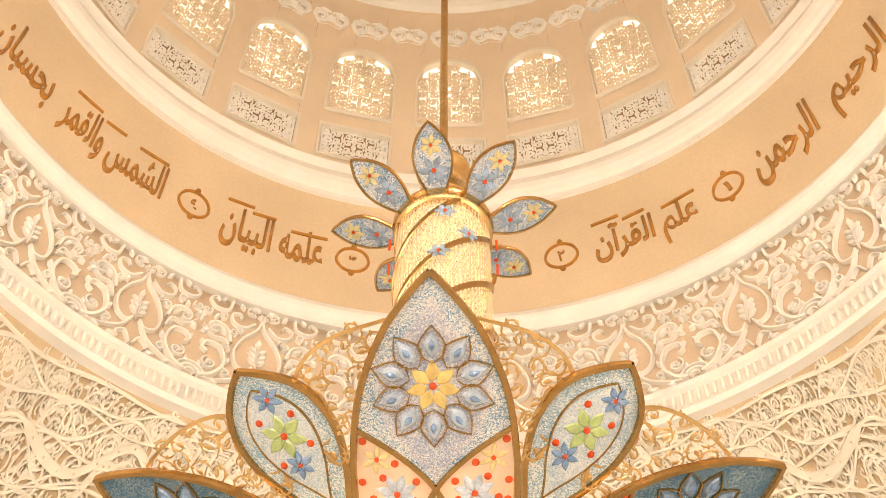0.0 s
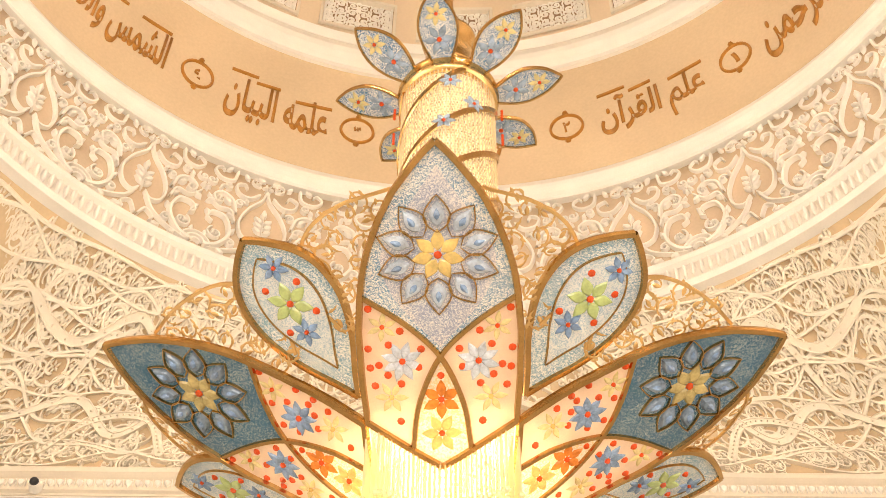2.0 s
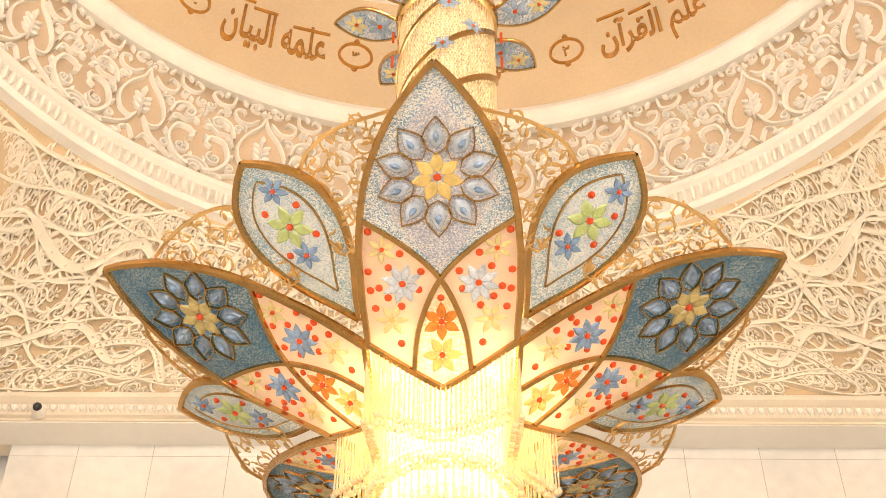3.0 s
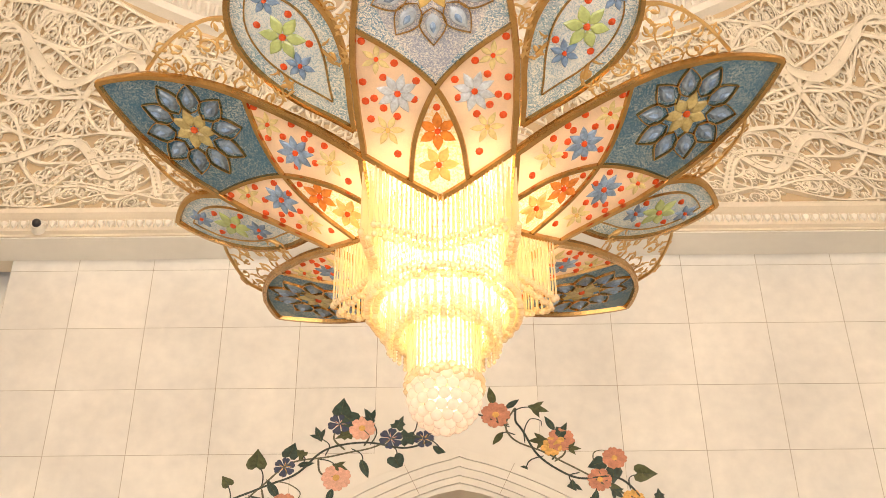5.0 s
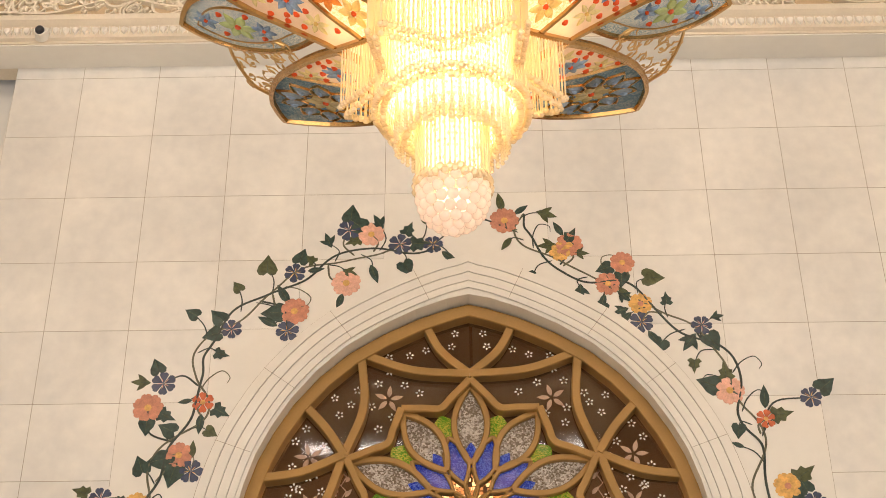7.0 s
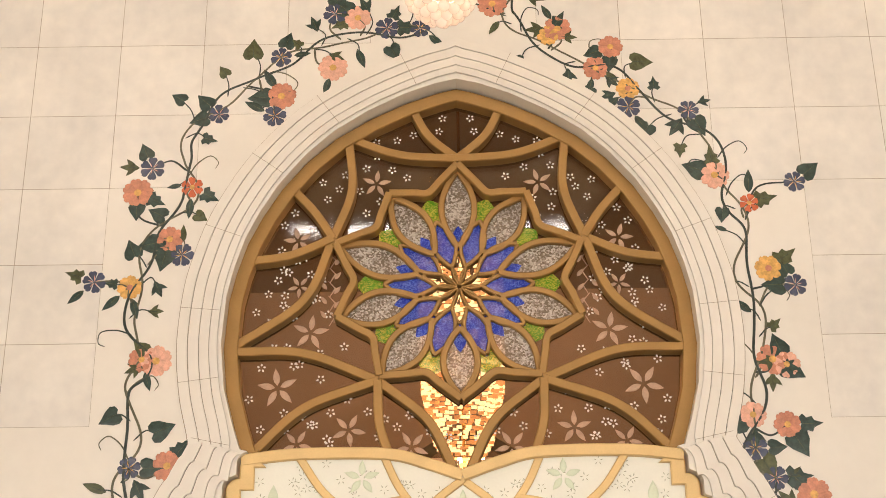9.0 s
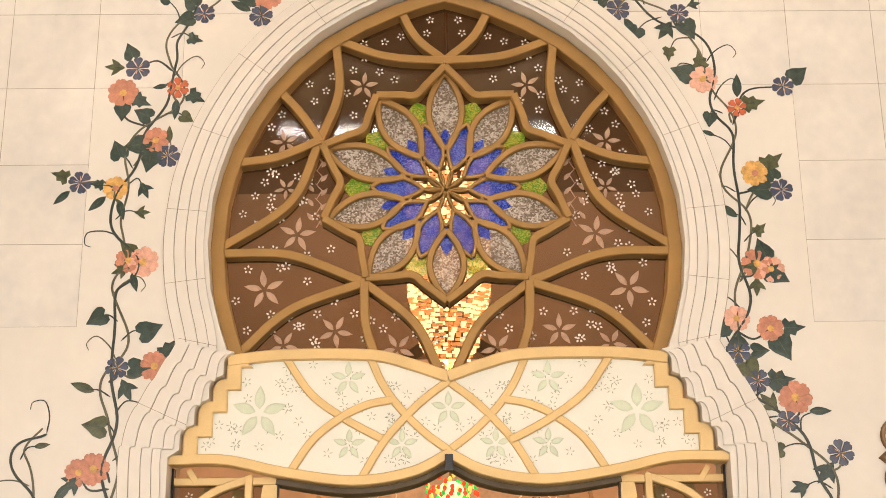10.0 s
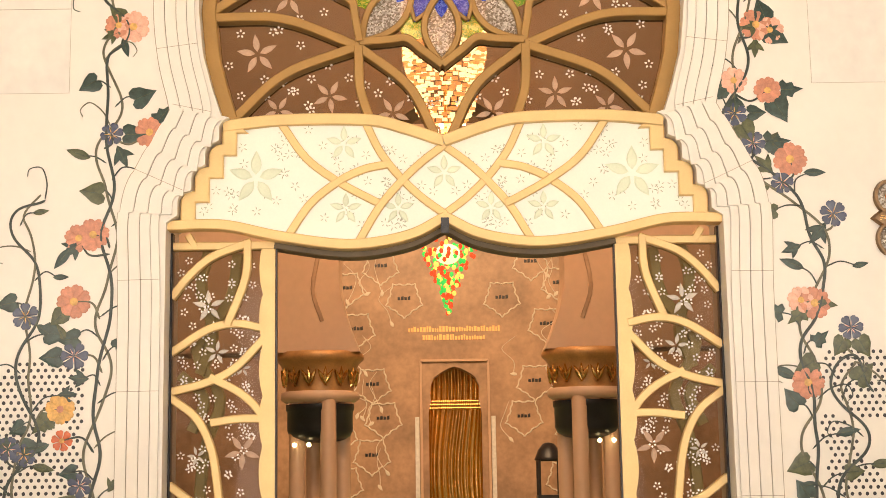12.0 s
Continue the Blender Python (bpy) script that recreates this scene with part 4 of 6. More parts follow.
def dot(S, s, w, r, parent, material=None):
    acc = Acc()
    for k, hh in ((1.0, 0.012), (0.6, 0.02)):
        acc.blob(s, w, [(r * k * math.cos(t), r * k * math.sin(t)) for t in (i * math.pi / 4 for i in range(8))], hh, S)
    return acc.obj("red_stone", material or M_GEM_RED, parent)


def at_azimuth(k_deg):
    return Matrix.Translation((CX, CY, 0)) @ Matrix.Rotation(radians(k_deg), 4, "Z")


def big_petal(blue, drop_mat, bloom_mat, star_mat):
    top = new("petal")
    top.parent = chandelier

    def curve(x, w):
        k = float(np.interp(x, (0.0, 0.12, 0.4, 1.0), (0.3, 0.26, 0.04, 0.0)))
        a = min(abs(w), 0.6)
        return k * a * a + float(np.interp(x, (0.0, 0.17, 0.34, 0.55, 0.75, 1.0), (0.0, 0.042, 0.066, 0.055, 0.032, 0.0)))
    S, L = petal_surface(0.498, 6.461, 2.585, 7.405, curve)
    half = lambda s: float(np.interp(s, (0.0, 0.296, 0.6, 0.95, 1.219, 1.4, 1.55, 1.75, 1.94, 2.1, 2.2, L), (0, 0.513, 0.54, 0.55, 0.53, 0.505, 0.465, 0.39, 0.295, 0.175, 0.095, 0)))
    ss = [0.0, 0.074, 0.148, 0.222, 0.296] + [0.296 + (L - 0.296) * i / 30 for i in range(1, 31)]
    right = [(s, half(s)) for s in ss]
    left = [(s, -half(s)) for s in ss]
    # the arcs that cross below the blue field
    arc = smooth_path([(1.219, -0.53), (1.02, -0.235), (0.783, 0.0), (0.45, 0.15), (0.115, 0.2)], 24)
    arc_m = [(s, -w) for s, w in arc]
    upper = [q for q in arc if q[1] <= 0.001]
    up_w = lambda w: float(np.interp(-abs(w), [q[1] for q in upper], [q[0] for q in upper]))
    # blue field
    n = 24
    ws = [-1 + 2 * i / n for i in range(n + 1)]
    acc = Acc()
    rows = []
    for k in ws:
        w1 = k * 0.528
        s0 = up_w(w1)
        col = []
        for j in range(17):
            t = j / 16
            s = s0 + (L - s0) * t
            wmax = half(s)
            w = w1 * (1 - t) + k * wmax * t if t > 0 else w1
            w = max(-wmax, min(wmax, w))
            col.append(S(s, w))
        rows.append(col)
    acc.grid(rows)
    acc.obj("blue_glass", blue, top, "glass panel of blue and white beads")
    # rose fields and the lens between them
    low = [q for q in arc if q[1] >= -0.001]
    low_s = lambda s: float(np.interp(s, [q[0] for q in low[::-1]], [q[1] for q in low[::-1]]))
    for m in (1, -1):
        a, b = [], []
        for i in range(25):
            s = 0.115 + (1.219 - 0.115) * i / 24
            inner = low_s(s) if s <= 0.783 else float(np.interp(s, [q[0] for q in upper[::-1]], [-q[1] for q in upper[::-1]]))
            a.append((s, m * inner))
            b.append((s, m * max(inner, half(s))))
        fill(S, a, b, 6).obj("rose_glass", M_PINK, top, "lit rose glass panel")
    a = [(0.783 * i / 20, -min(half(0.783 * i / 20), low_s(0.783 * i / 20))) for i in range(21)]
    fill(S, a, [(s, -w) for s, w in a], 6).obj("amber_glass", M_CLEAR, top, "lit amber bead panel")
    # the lit front petal alone gets this paler middle field
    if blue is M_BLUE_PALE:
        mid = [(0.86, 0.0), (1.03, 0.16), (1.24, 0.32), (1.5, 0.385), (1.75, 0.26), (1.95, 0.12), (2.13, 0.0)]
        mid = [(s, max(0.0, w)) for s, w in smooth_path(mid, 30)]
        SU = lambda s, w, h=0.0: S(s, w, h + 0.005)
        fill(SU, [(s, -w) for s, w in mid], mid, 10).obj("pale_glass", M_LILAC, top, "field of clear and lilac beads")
    # gold frame
    rim = Acc()
    two_sided(rim, right, 0.05, 0.03, S)
    two_sided(rim, left, 0.05, 0.03, S)
    rim.obj("rim", M_RIM, top, "polished gold rim")
    for q in (arc, arc_m):
        r = Acc()
        two_sided(r, q, 0.04, 0.022, S)
        r.obj("rib", M_RIM, top)
    # jewels
    star_c = 1.51
    flower(S, star_c, 0, 0.19, 7, star_mat, top, 0.0, 0.27)
    for i in range(10):
        a = 2 * math.pi * i / 10
        s, w = star_c + 0.29 * math.cos(a), 0.29 * math.sin(a)
        d = Acc()
        d.blob(s, w, leaf_outline(0.2, 0.055, a, 6), 0.025, S)
        drop = d.obj("crystal_drop", drop_mat, top, "blue crystal drop")
        d = Acc()
        d.blob(s, w, leaf_outline(0.1, 0.026, a, 5), 0.04, S)
        d.obj("drop_core", M_GEM_BLUE, drop)
        o = Acc()
        lo = leaf_outline(0.26, 0.09, a, 8)
        o.ribbon([(s + x, w + y) for x, y in lo + lo[:1]], 0.012, 0.012, 0.02, S)
        o.obj("wire", M_RIM, drop)
    for m in (1, -1):
        flower(S, 0.75, m * 0.26, 0.15, 8, bloom_mat, top, 0.3, 0.22)
        flower(S, 1.0, m * 0.39, 0.11, 6, M_GEM_YELLOW, top, 0.1, 0.2)
        flower(S, 0.49, m * 0.34, 0.12, 6, M_GEM_YELLOW, top, 0.5, 0.2, M_GEM_GOLD)
        for w, s in ((0.48, 1.13), (0.49, 0.84), (0.48, 0.7), (0.45, 0.57), (0.27, 0.97), (0.35, 0.87), (0.13, 0.84), (0.42, 0.72), (0.15, 0.71), (0.27, 0.59), (0.36, 0.65), (0.28, 0.32)):
            dot(S, s, m * w, 0.028, top)
    flower(S, 0.48, 0, 0.14, 6, M_GEM_ORANGE, top, 0.0, 0.26, M_GEM_RED)
    flower(S, 0.24, 0, 0.14, 6, M_GEM_GOLD, top, 0.5, 0.26, M_GEM_RED)
    dot(S, 0.65, 0, 0.026, top)
    # filigree wings behind the flanks
    for m in (1, -1):
        f = Acc()
        outer = smooth_path([(0.95, 0.68), (1.15, 0.88), (1.4, 0.95), (1.65, 0.87), (1.85, 0.62), (1.96, 0.3)], 30)
        SW = lambda s, w, h=0.0: S(s, w, h - 0.05 - 0.38 * max(0.0, abs(w) - 0.5))
        two_sided(f, [(s, m * w) for s, w in outer], 0.028, 0.012, SW)
        rnd = random.Random(3)
        def inside(s, w):
            o = float(np.interp(s, [q[0] for q in outer], [q[1] for q in outer])) if 0.95 < s < 1.96 else 0
            return half(s) - 0.02 < w < o - 0.02
        cs = []
        for t in range(600):
            q = (rnd.uniform(0.97, 1.94), rnd.uniform(0.3, 0.92))
            if inside(*q) and all(math.dist(q, c) > 0.115 for c in cs):
                cs.append(q)
        for c in cs:
            hand = rnd.choice((1, -1))
            p = [(a, b) for a, b in spiral(c[0], c[1], 0.09, 0.85, rnd.uniform(0, 6.28), hand, 14, 0.3)]
            f.ribbon([(a, m * b) for a, b in p], 0.016, 0.012, 0.004, SW)
            f.ribbon([(a, m * b) for a, b in p], 0.016, 0.012, -0.004, SW)
            t = rnd.uniform(0, 6.28)
            for hh in (0.005, -0.005):
                f.blob(c[0], m * c[1], leaf_outline(0.075, 0.017, t, 4), hh, SW)
                for e in (2, 6, 9):
                    f.blob(p[e][0], m * p[e][1], leaf_outline(0.055, 0.012, t + e, 4), hh, SW)
        f.obj("filigree", M_FILIGREE, top, "pierced gold scrollwork")
    return top


def small_petal():
    top = new("small_petal")
    top.parent = chandelier
    S, L = petal_surface(0.98, 6.86, 2.25, 7.35, lambda x, w: 0.3 * w * w)
    prof = ((0, 0), (0.12, 0.09), (0.3, 0.24), (0.5, 0.34), (0.68, 0.345), (0.82, 0.27), (0.93, 0.13), (1, 0))
    half = lambda s: float(np.interp(s / L, [q[0] for q in prof], [q[1] for q in prof]))
    raw = smooth_path([(a * L, b) for a, b in prof], 42)
    right = [(s, max(0, w)) for s, w in raw]
    left = [(s, -w) for s, w in right]
    fill(S, left, right, 14).obj("blue_glass", M_BLUE_MID, top, "glass leaf of blue beads")
    inner = [(0.62 * L + (s - 0.62 * L) * 0.7, w * 0.62) for s, w in right]
    SU = lambda s, w, h=0.0: S(s, w, h + 0.006)
    fill(SU, [(s, -w) for s, w in inner], inner, 8).obj("pale_glass", M_WHITE_BEAD, top, "inner leaf of pale beads")
    rim = Acc()
    two_sided(rim, right, 0.05, 0.03, S)
    two_sided(rim, left, 0.05, 0.03, S)
    rim.obj("rim", M_RIM, top)
    th = Acc()
    th.ribbon(inner, 0.014, 0.014, 0.016, S)
    th.ribbon([(s, -w) for s, w in inner], 0.014, 0.014, 0.016, S)
    th.obj("wire", M_RIM, top)
    flower(SU, 0.6 * L, 0, 0.17, 6, M_GEM_GREEN, top, 0.2, 0.26)
    flower(SU, 0.8 * L, 0.06, 0.11, 6, M_GEM_BLUE, top, 0.2, 0.24)
    flower(SU, 0.43 * L, -0.03, 0.11, 6, M_GEM_BLUE, top, 0.4, 0.24)
    for s, w in ((0.72, -0.1), (0.68, 0.14), (0.5, 0.13), (0.47, -0.14)):
        dot(SU, s * L, w, 0.028, top)
    return top


def crown_leaf():
    top = new("crown_leaf")
    top.parent = chandelier
    S, L = petal_surface(0.47, 11.6, 1.13, 11.82, lambda x, w: 0.6 * w * w)
    right = [(s, max(0, w)) for s, w in smooth_path([(0, 0.09), (0.25 * L, 0.165), (0.5 * L, 0.19), (0.75 * L, 0.14), (0.92 * L, 0.055), (L, 0)], 24)]
    left = [(s, -w) for s, w in right]
    fill(S, left, right, 8).obj("blue_glass", M_CROWN, top)
    rim = Acc()
    two_sided(rim, right + left[::-1][1:] + right[:1], 0.026, 0.018, S)
    rim.obj("rim", M_RIM, top)
    flower(S, 0.3 * L, 0, 0.16, 6, M_GEM_MID, top, 0.5, 0.22)
    flower(S, 0.66 * L, 0.0, 0.12, 6, M_GEM_YELLOW, top, 0.2, 0.24)
    return top


def place(part_ob, angle):
    part_ob.matrix_basis = at_azimuth(angle)


def repeat(make, angles):
    first = make()
    place(first, angles[0])
    for a in angles[1:]:
        copy_thing(first, at_azimuth(a))


TWIST = -1.93          # the lotus is turned a little on its rod
# lit colours on the front petal, shaded ones on the other four
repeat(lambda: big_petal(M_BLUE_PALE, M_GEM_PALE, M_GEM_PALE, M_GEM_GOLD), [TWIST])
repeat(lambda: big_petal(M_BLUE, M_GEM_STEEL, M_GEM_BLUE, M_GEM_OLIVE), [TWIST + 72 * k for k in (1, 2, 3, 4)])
repeat(small_petal, [TWIST + 36 + 72 * k for k in range(5)])
repeat(crown_leaf, [-8 + 45 * k for k in range(8)])


def turned(prof, n=48):
    acc = Acc()
    acc.grid([[(CX + r * math.cos(2 * math.pi * i / n), CY + r * math.sin(2 * math.pi * i / n), z + EYE) for r, z in prof] for i in range(n)], close_u=True)
    return acc


turned([(0.045, 36.55), (0.045, 12.6)], 16).obj("rod", M_RIM, chandelier, "long gilded hanging rod")
turned([(0.05, 13.0), (0.1, 12.95), (0.22, 12.75), (0.28, 12.7), (0.28, 12.62), (0.24, 12.55), (0.24, 12.1), (0.3, 12.05), (0.3, 11.95), (0.25, 11.9), (0.3, 11.7), (0.42, 11.6)]).obj("neck", M_GOLD, chandelier, smooth=True)
turned([(0.4, 11.66), (0.47, 11.68), (0.5, 11.65), (0.5, 11.6), (0.47, 11.56), (0.49, 11.53), (0.48, 11.49), (0.42, 11.48)]).obj("top_ring", M_GOLD, chandelier, smooth=True)
turned([(0.40, 11.5), (0.40, 7.2)]).obj("upper_lamp", M_CORE2, chandelier, "lit inner cylinder")


def facets(r0, r1, z0, z1, n, rows, material, name):
    """Small cut crystals set in rows round a lamp; their own glow stands for sparkle."""
    acc = Acc()
    rnd = random.Random(14)
    for j in range(rows):
        t = (j + 0.5) / rows
        r, z = r0 + (r1 - r0) * t, z0 + (z1 - z0) * t + EYE
        hh = abs(z1 - z0) / rows * 0.46
        for i in range(n):
            a = 2 * math.pi * (i + 0.5 * (j % 2) + rnd.uniform(-0.15, 0.15)) / n
            wa = math.pi / n * 0.86
            k = len(acc.v)
            acc.v += [(CX + q * math.cos(a + d), CY + q * math.sin(a + d), z + e) for q, d, e in ((r, -wa, 0), (r, 0, hh), (r, wa, 0), (r, 0, -hh), (r + 0.012, rnd.uniform(-0.3, 0.3) * wa, rnd.uniform(-0.3, 0.3) * hh))]
            acc.f += [(k, k + 1, k + 4), (k + 1, k + 2, k + 4), (k + 2, k + 3, k + 4), (k + 3, k, k + 4)]
    return tagged(acc.obj(name, material, chandelier, "small cut crystals with a glow of their own"), kind="stuff")


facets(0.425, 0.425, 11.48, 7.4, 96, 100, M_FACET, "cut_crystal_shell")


def strands(points, length, bead, name, r=0.0075, beads=1, links=0):
    """Crystal rods hung from points; a negative length is the height above the eye at which all of them end."""
    acc = Acc()
    rnd = random.Random(5)
    for x, y, z in points:
        l = (length if length > 0 else z - EYE + length) * rnd.uniform(0.97, 1.03)
        acc.tube([(x, y, z), (x, y, z - l)], r, r, 4)
        for b in range(beads):
            acc.ball((x, y, z - l - bead * 0.8 - b * bead * 1.7), bead, 6, 4)
        for k in range(links):
            acc.ball((x, y, z - l * (k + 0.5) / links), r * 2.0, 4, 3)
    return tagged(acc.obj(name, M_CRYSTAL, chandelier, "clear crystal strands with beads"), kind="stuff")


def ring_points(r, z, n):
    return [(CX + r * math.cos(2 * math.pi * i / n), CY + r * math.sin(2 * math.pi * i / n), z + EYE) for i in range(n)]


strands(ring_points(0.452, 11.5, 70), 4.2, 0.012, "cylinder_strand", 0.005, 1, 46)
for k in range(4):
    acc = Acc()
    pts = []
    for i in range(41):
        t = i / 40
        a = radians(90 * k + 20 - 370 * t)
        pts.append((a, 11.5 - 2.9 * t))
    SC = lambda a, z, h: (CX + (0.468 + h) * math.cos(a), CY + (0.468 + h) * math.sin(a), z + EYE)
    acc.ribbon(pts, 0.085, 0.085, 0.012, SC, 1, 0.8)
    acc.obj("spiral_band", M_RIM, chandelier)
for (a, z) in ((-88, 11.25), (-95, 10.6), (-60, 10.95)):
    SC = lambda u, v, h, a=a, z=z: (CX + (0.475 + h) * math.cos(radians(a) + u / 0.46), CY + (0.475 + h) * math.sin(radians(a) + u / 0.46), z + EYE + v)
    flower(SC, 0, 0, 0.11, 6, M_GEM_MID, chandelier)
for a in (-178, -2, -170, -10):
    acc = Acc()
    for q in range(5):
        acc.ball((CX + 0.52 * math.cos(radians(a)), CY + 0.52 * math.sin(radians(a)), 10.9 + (0.5 if abs(a) in (178, 2) else 0) - q * 0.036 + EYE), 0.016, 6, 4)
    acc.obj("red_pendant", M_GEM_RED, chandelier)

# curtain below the petals' zigzag edge, then the tiers
def zigzag(inset, n):
    pts = []
    for k in range(5):
        m = at_azimuth(TWIST + 72 * k)
        for side in (-1, 1):
            for i in range(n):
                u = 0.02 + 0.86 * (i + 0.5) / n
                pts.append(tuple(m @ Vector((side * 0.513 * u, -(0.498 + 0.234 * u - inset), 6.461 + 0.201 * u + EYE))))
    return pts


strands(zigzag(0.0, 15), -6.1, 0.026, "outer_curtain", 0.0062)
strands(zigzag(0.05, 13), -6.06, 0.026, "inner_curtain", 0.0062)
strands(ring_points(0.53, 6.62, 100), -5.88, 0.03, "second_tier", 0.0062)
strands(ring_points(0.47, 6.62, 80), -5.86, 0.03, "second_tier_lining", 0.0062)
strands(ring_points(0.385, 6.3, 40), -5.72, 0.017, "third_tier", 0.0075, 6)
strands(ring_points(0.32, 6.3, 40), -5.68, 0.028, "third_tier_lining", 0.0062, 2)
strands(ring_points(0.245, 6.0, 46), -5.26, 0.034, "fourth_tier", 0.007)
strands(ring_points(0.14, 5.9, 26), -5.2, 0.034, "inner_tier", 0.0062)
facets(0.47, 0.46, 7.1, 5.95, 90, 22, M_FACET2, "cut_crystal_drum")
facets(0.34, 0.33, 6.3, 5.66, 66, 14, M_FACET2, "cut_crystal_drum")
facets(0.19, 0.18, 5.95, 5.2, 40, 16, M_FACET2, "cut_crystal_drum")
ball_acc = Acc()
ball_acc.ball((0, 0, 0), 0.04, 12, 8)
# a small glow of their own stands for lamplight passing through the balls
M_GLOW_BALL = mat("crystal_ball", (1.0, 0.88, 0.8), 0.04, vary=0.05, bump=0, coat=1.0, through_light=0.55, emit=(1.0, 0.8, 0.6), power=0.3)
first_ball = ball_acc.obj("crystal_ball", M_GLOW_BALL, chandelier, smooth=True)
spots = []
for k, (rr, zr) in enumerate(((0.218, 5.2), (0.217, 5.13), (0.198, 5.06), (0.158, 5.0), (0.108, 4.955), (0.05, 4.93))):
    n = max(3, round(2 * math.pi * rr / 0.079))
    spots += [(CX + rr * math.cos(2 * math.pi * (i + 0.5 * (k % 2)) / n), CY + rr * math.sin(2 * math.pi * (i + 0.5 * (k % 2)) / n), zr + EYE) for i in range(n)]
first_ball.location = (CX, CY, 4.895 + EYE)
for q in spots:
    share("crystal_ball", first_ball.data, Matrix.Translation(q), chandelier)
turned([(0.0, 7.25), (0.4, 7.2), (0.41, 6.05), (0.0, 6.0)]).obj("main_lamp", M_CORE, chandelier, "blazing inner lamps")
turned([(0.0, 6.3), (0.26, 6.28), (0.25, 5.85), (0.16, 5.78), (0.15, 5.3), (0.14, 5.14), (0.08, 5.05), (0.0, 5.02)]).obj("lower_lamp", M_CORE3, chandelier, "lit inner lamps")
turned([(0.4, 7.05), (0.86, 6.72)]).obj("bead_plate", M_CLEAR, chandelier, smooth=True)
# ---- the glazed arch: fanlight, transom panel, doors ----
M_SMOKED = glass("smoked_glass", (0.032, 0.027, 0.017), 0.05, 0.5)
M_SMOKED.node_tree.nodes["Transparent BSDF"].inputs[0].default_value = (0.48, 0.42, 0.34, 1)
M_SMOKED.node_tree.nodes["Principled BSDF"].inputs["IOR"].default_value = 1.6
M_DOORGLASS = glass("door_glass", (0.1, 0.075, 0.05), 0.04, 0.22)
M_DOORGLASS.node_tree.nodes["Transparent BSDF"].inputs[0].default_value = (0.6, 0.56, 0.5, 1)
M_TRACK = mat("shaded_track", (0.13, 0.1, 0.06), 0.5, 0.3, vary=0.15)
M_PEARL = mat("grey_cut_glass", (0.6, 0.56, 0.5), 0.3, vary=0.15)
M_SILVER = speckle("silver_cast_glass", (0.3, 0.25, 0.19), (1.0, 0.97, 0.92), 50, 0.12, 0.4, 0.5, clear=0.15)
M_BLUECAST = speckle("blue_cast_glass", (0.0, 0.03, 0.6), (0.16, 0.28, 0.95), 75, 0.15, 0.25, 0.55, clear=0.06)
M_GREENCAST = speckle("green_cast_glass", (0.16, 0.5, 0.02), (0.9, 0.85, 0.1), 75, 0.15, 0.3, 0.5, clear=0.2)
M_ETCH = mat("etched_glass", (0.53, 0.36, 0.25), 0.5, vary=0.1, scale=10)
M_SPARK = mat("bevelled_glass", (0.92, 0.9, 0.85), 0.08, vary=0.05, coat=0.8, bump=0)
M_MILK = mat("milk_glass", (0.9, 0.92, 0.84), 0.25, vary=0.02, scale=2, bump=0.02)
M_MILK_ETCH = mat("green_etched_glass", (0.7, 0.79, 0.63), 0.4, vary=0.06)
M_MILK_FINE = mat("fine_etching", (0.4, 0.43, 0.33), 0.5, vary=0.1)
M_OLIVE = mat("olive_frame", (0.76, 0.67, 0.32), 0.45, 0.1, vary=0.1)


def flat(y):
    return lambda x, z, h=0.0: (x, y - h, z)


def mirrored(path, m):
    return [(XA + m * (x - XA), z) for x, z in path]


def pin_flower(acc, x, z, r, S, turn=0.3, n=5, h=0.006, wide=0.17):
    for i in range(n):
        a = turn + 2 * math.pi * i / n
        acc.blob(x + 0.58 * r * math.cos(a), z + 0.58 * r * math.sin(a), leaf_outline(r * 0.9, r * wide, a, 5), h, S)


def spark(acc, x, z, r, S, turn):
    for i in range(5):
        a = turn + 2 * math.pi * i / 5
        acc.blob(x + r * math.cos(a), z + r * math.sin(a), leaf_outline(r * 1.0, r * 0.36, a, 3), 0.004, S)


YF = 17.32
stagger = iter(range(100000))


def lift(y):
    """Crossing bars lie a hair above one another."""
    return y - 0.0035 * (next(stagger) % 9)


fan = empty("fanlight", "bronze fanlight with smoked glass and a jewelled glass rosette", "window")
bulb = [(w - 0.085, z - 0.11 * max(0.0, (z - 8.0) / 3.1) ** 2) for z, w in ARCH if z >= 5.98]
bulb[-1] = (0.0, 11.01)
acc = Acc()
acc.bar([(XA - w, z) for w, z in bulb] + [(XA + w, z) for w, z in bulb[::-1]][1:], 0.18, YF - 0.09, YF + 0.22)
acc.obj("frame", M_BRONZE, fan)
# smoked panes, one behind each half
for m in (-1, 1):
    acc = Acc()
    acc.grid([[(XA + m * w * k / 6, YF + 0.13, z) for k in range(7)] for w, z in bulb])
    acc.obj("pane", M_SMOKED, fan, "smoked brown glass")
BARS = [[(0.19, 10.06), (-0.2, 10.42), (-0.44, 10.9)], [(0.19, 10.06), (-0.59, 10.13), (-1.26, 10.38)], [(-1.27, 10.36), (-1.22, 9.6), (-1.46, 8.91)],
        [(-2.02, 9.65), (-1.7, 9.28), (-1.46, 8.91)], [(-2.5, 8.6), (-1.99, 8.68), (-1.46, 8.91)], [(-1.46, 8.91), (-1.82, 8.06), (-2.68, 7.44)],
        [(-2.7, 7.36), (-1.8, 7.33), (-0.86, 6.96)], [(-2.42, 6.03), (-1.78, 6.61), (-0.86, 6.96)], [(-0.86, 6.96), (-0.84, 6.42), (-0.72, 6.01)],
        [(-0.86, 6.96), (-0.24, 6.45), (0.08, 5.83)]]
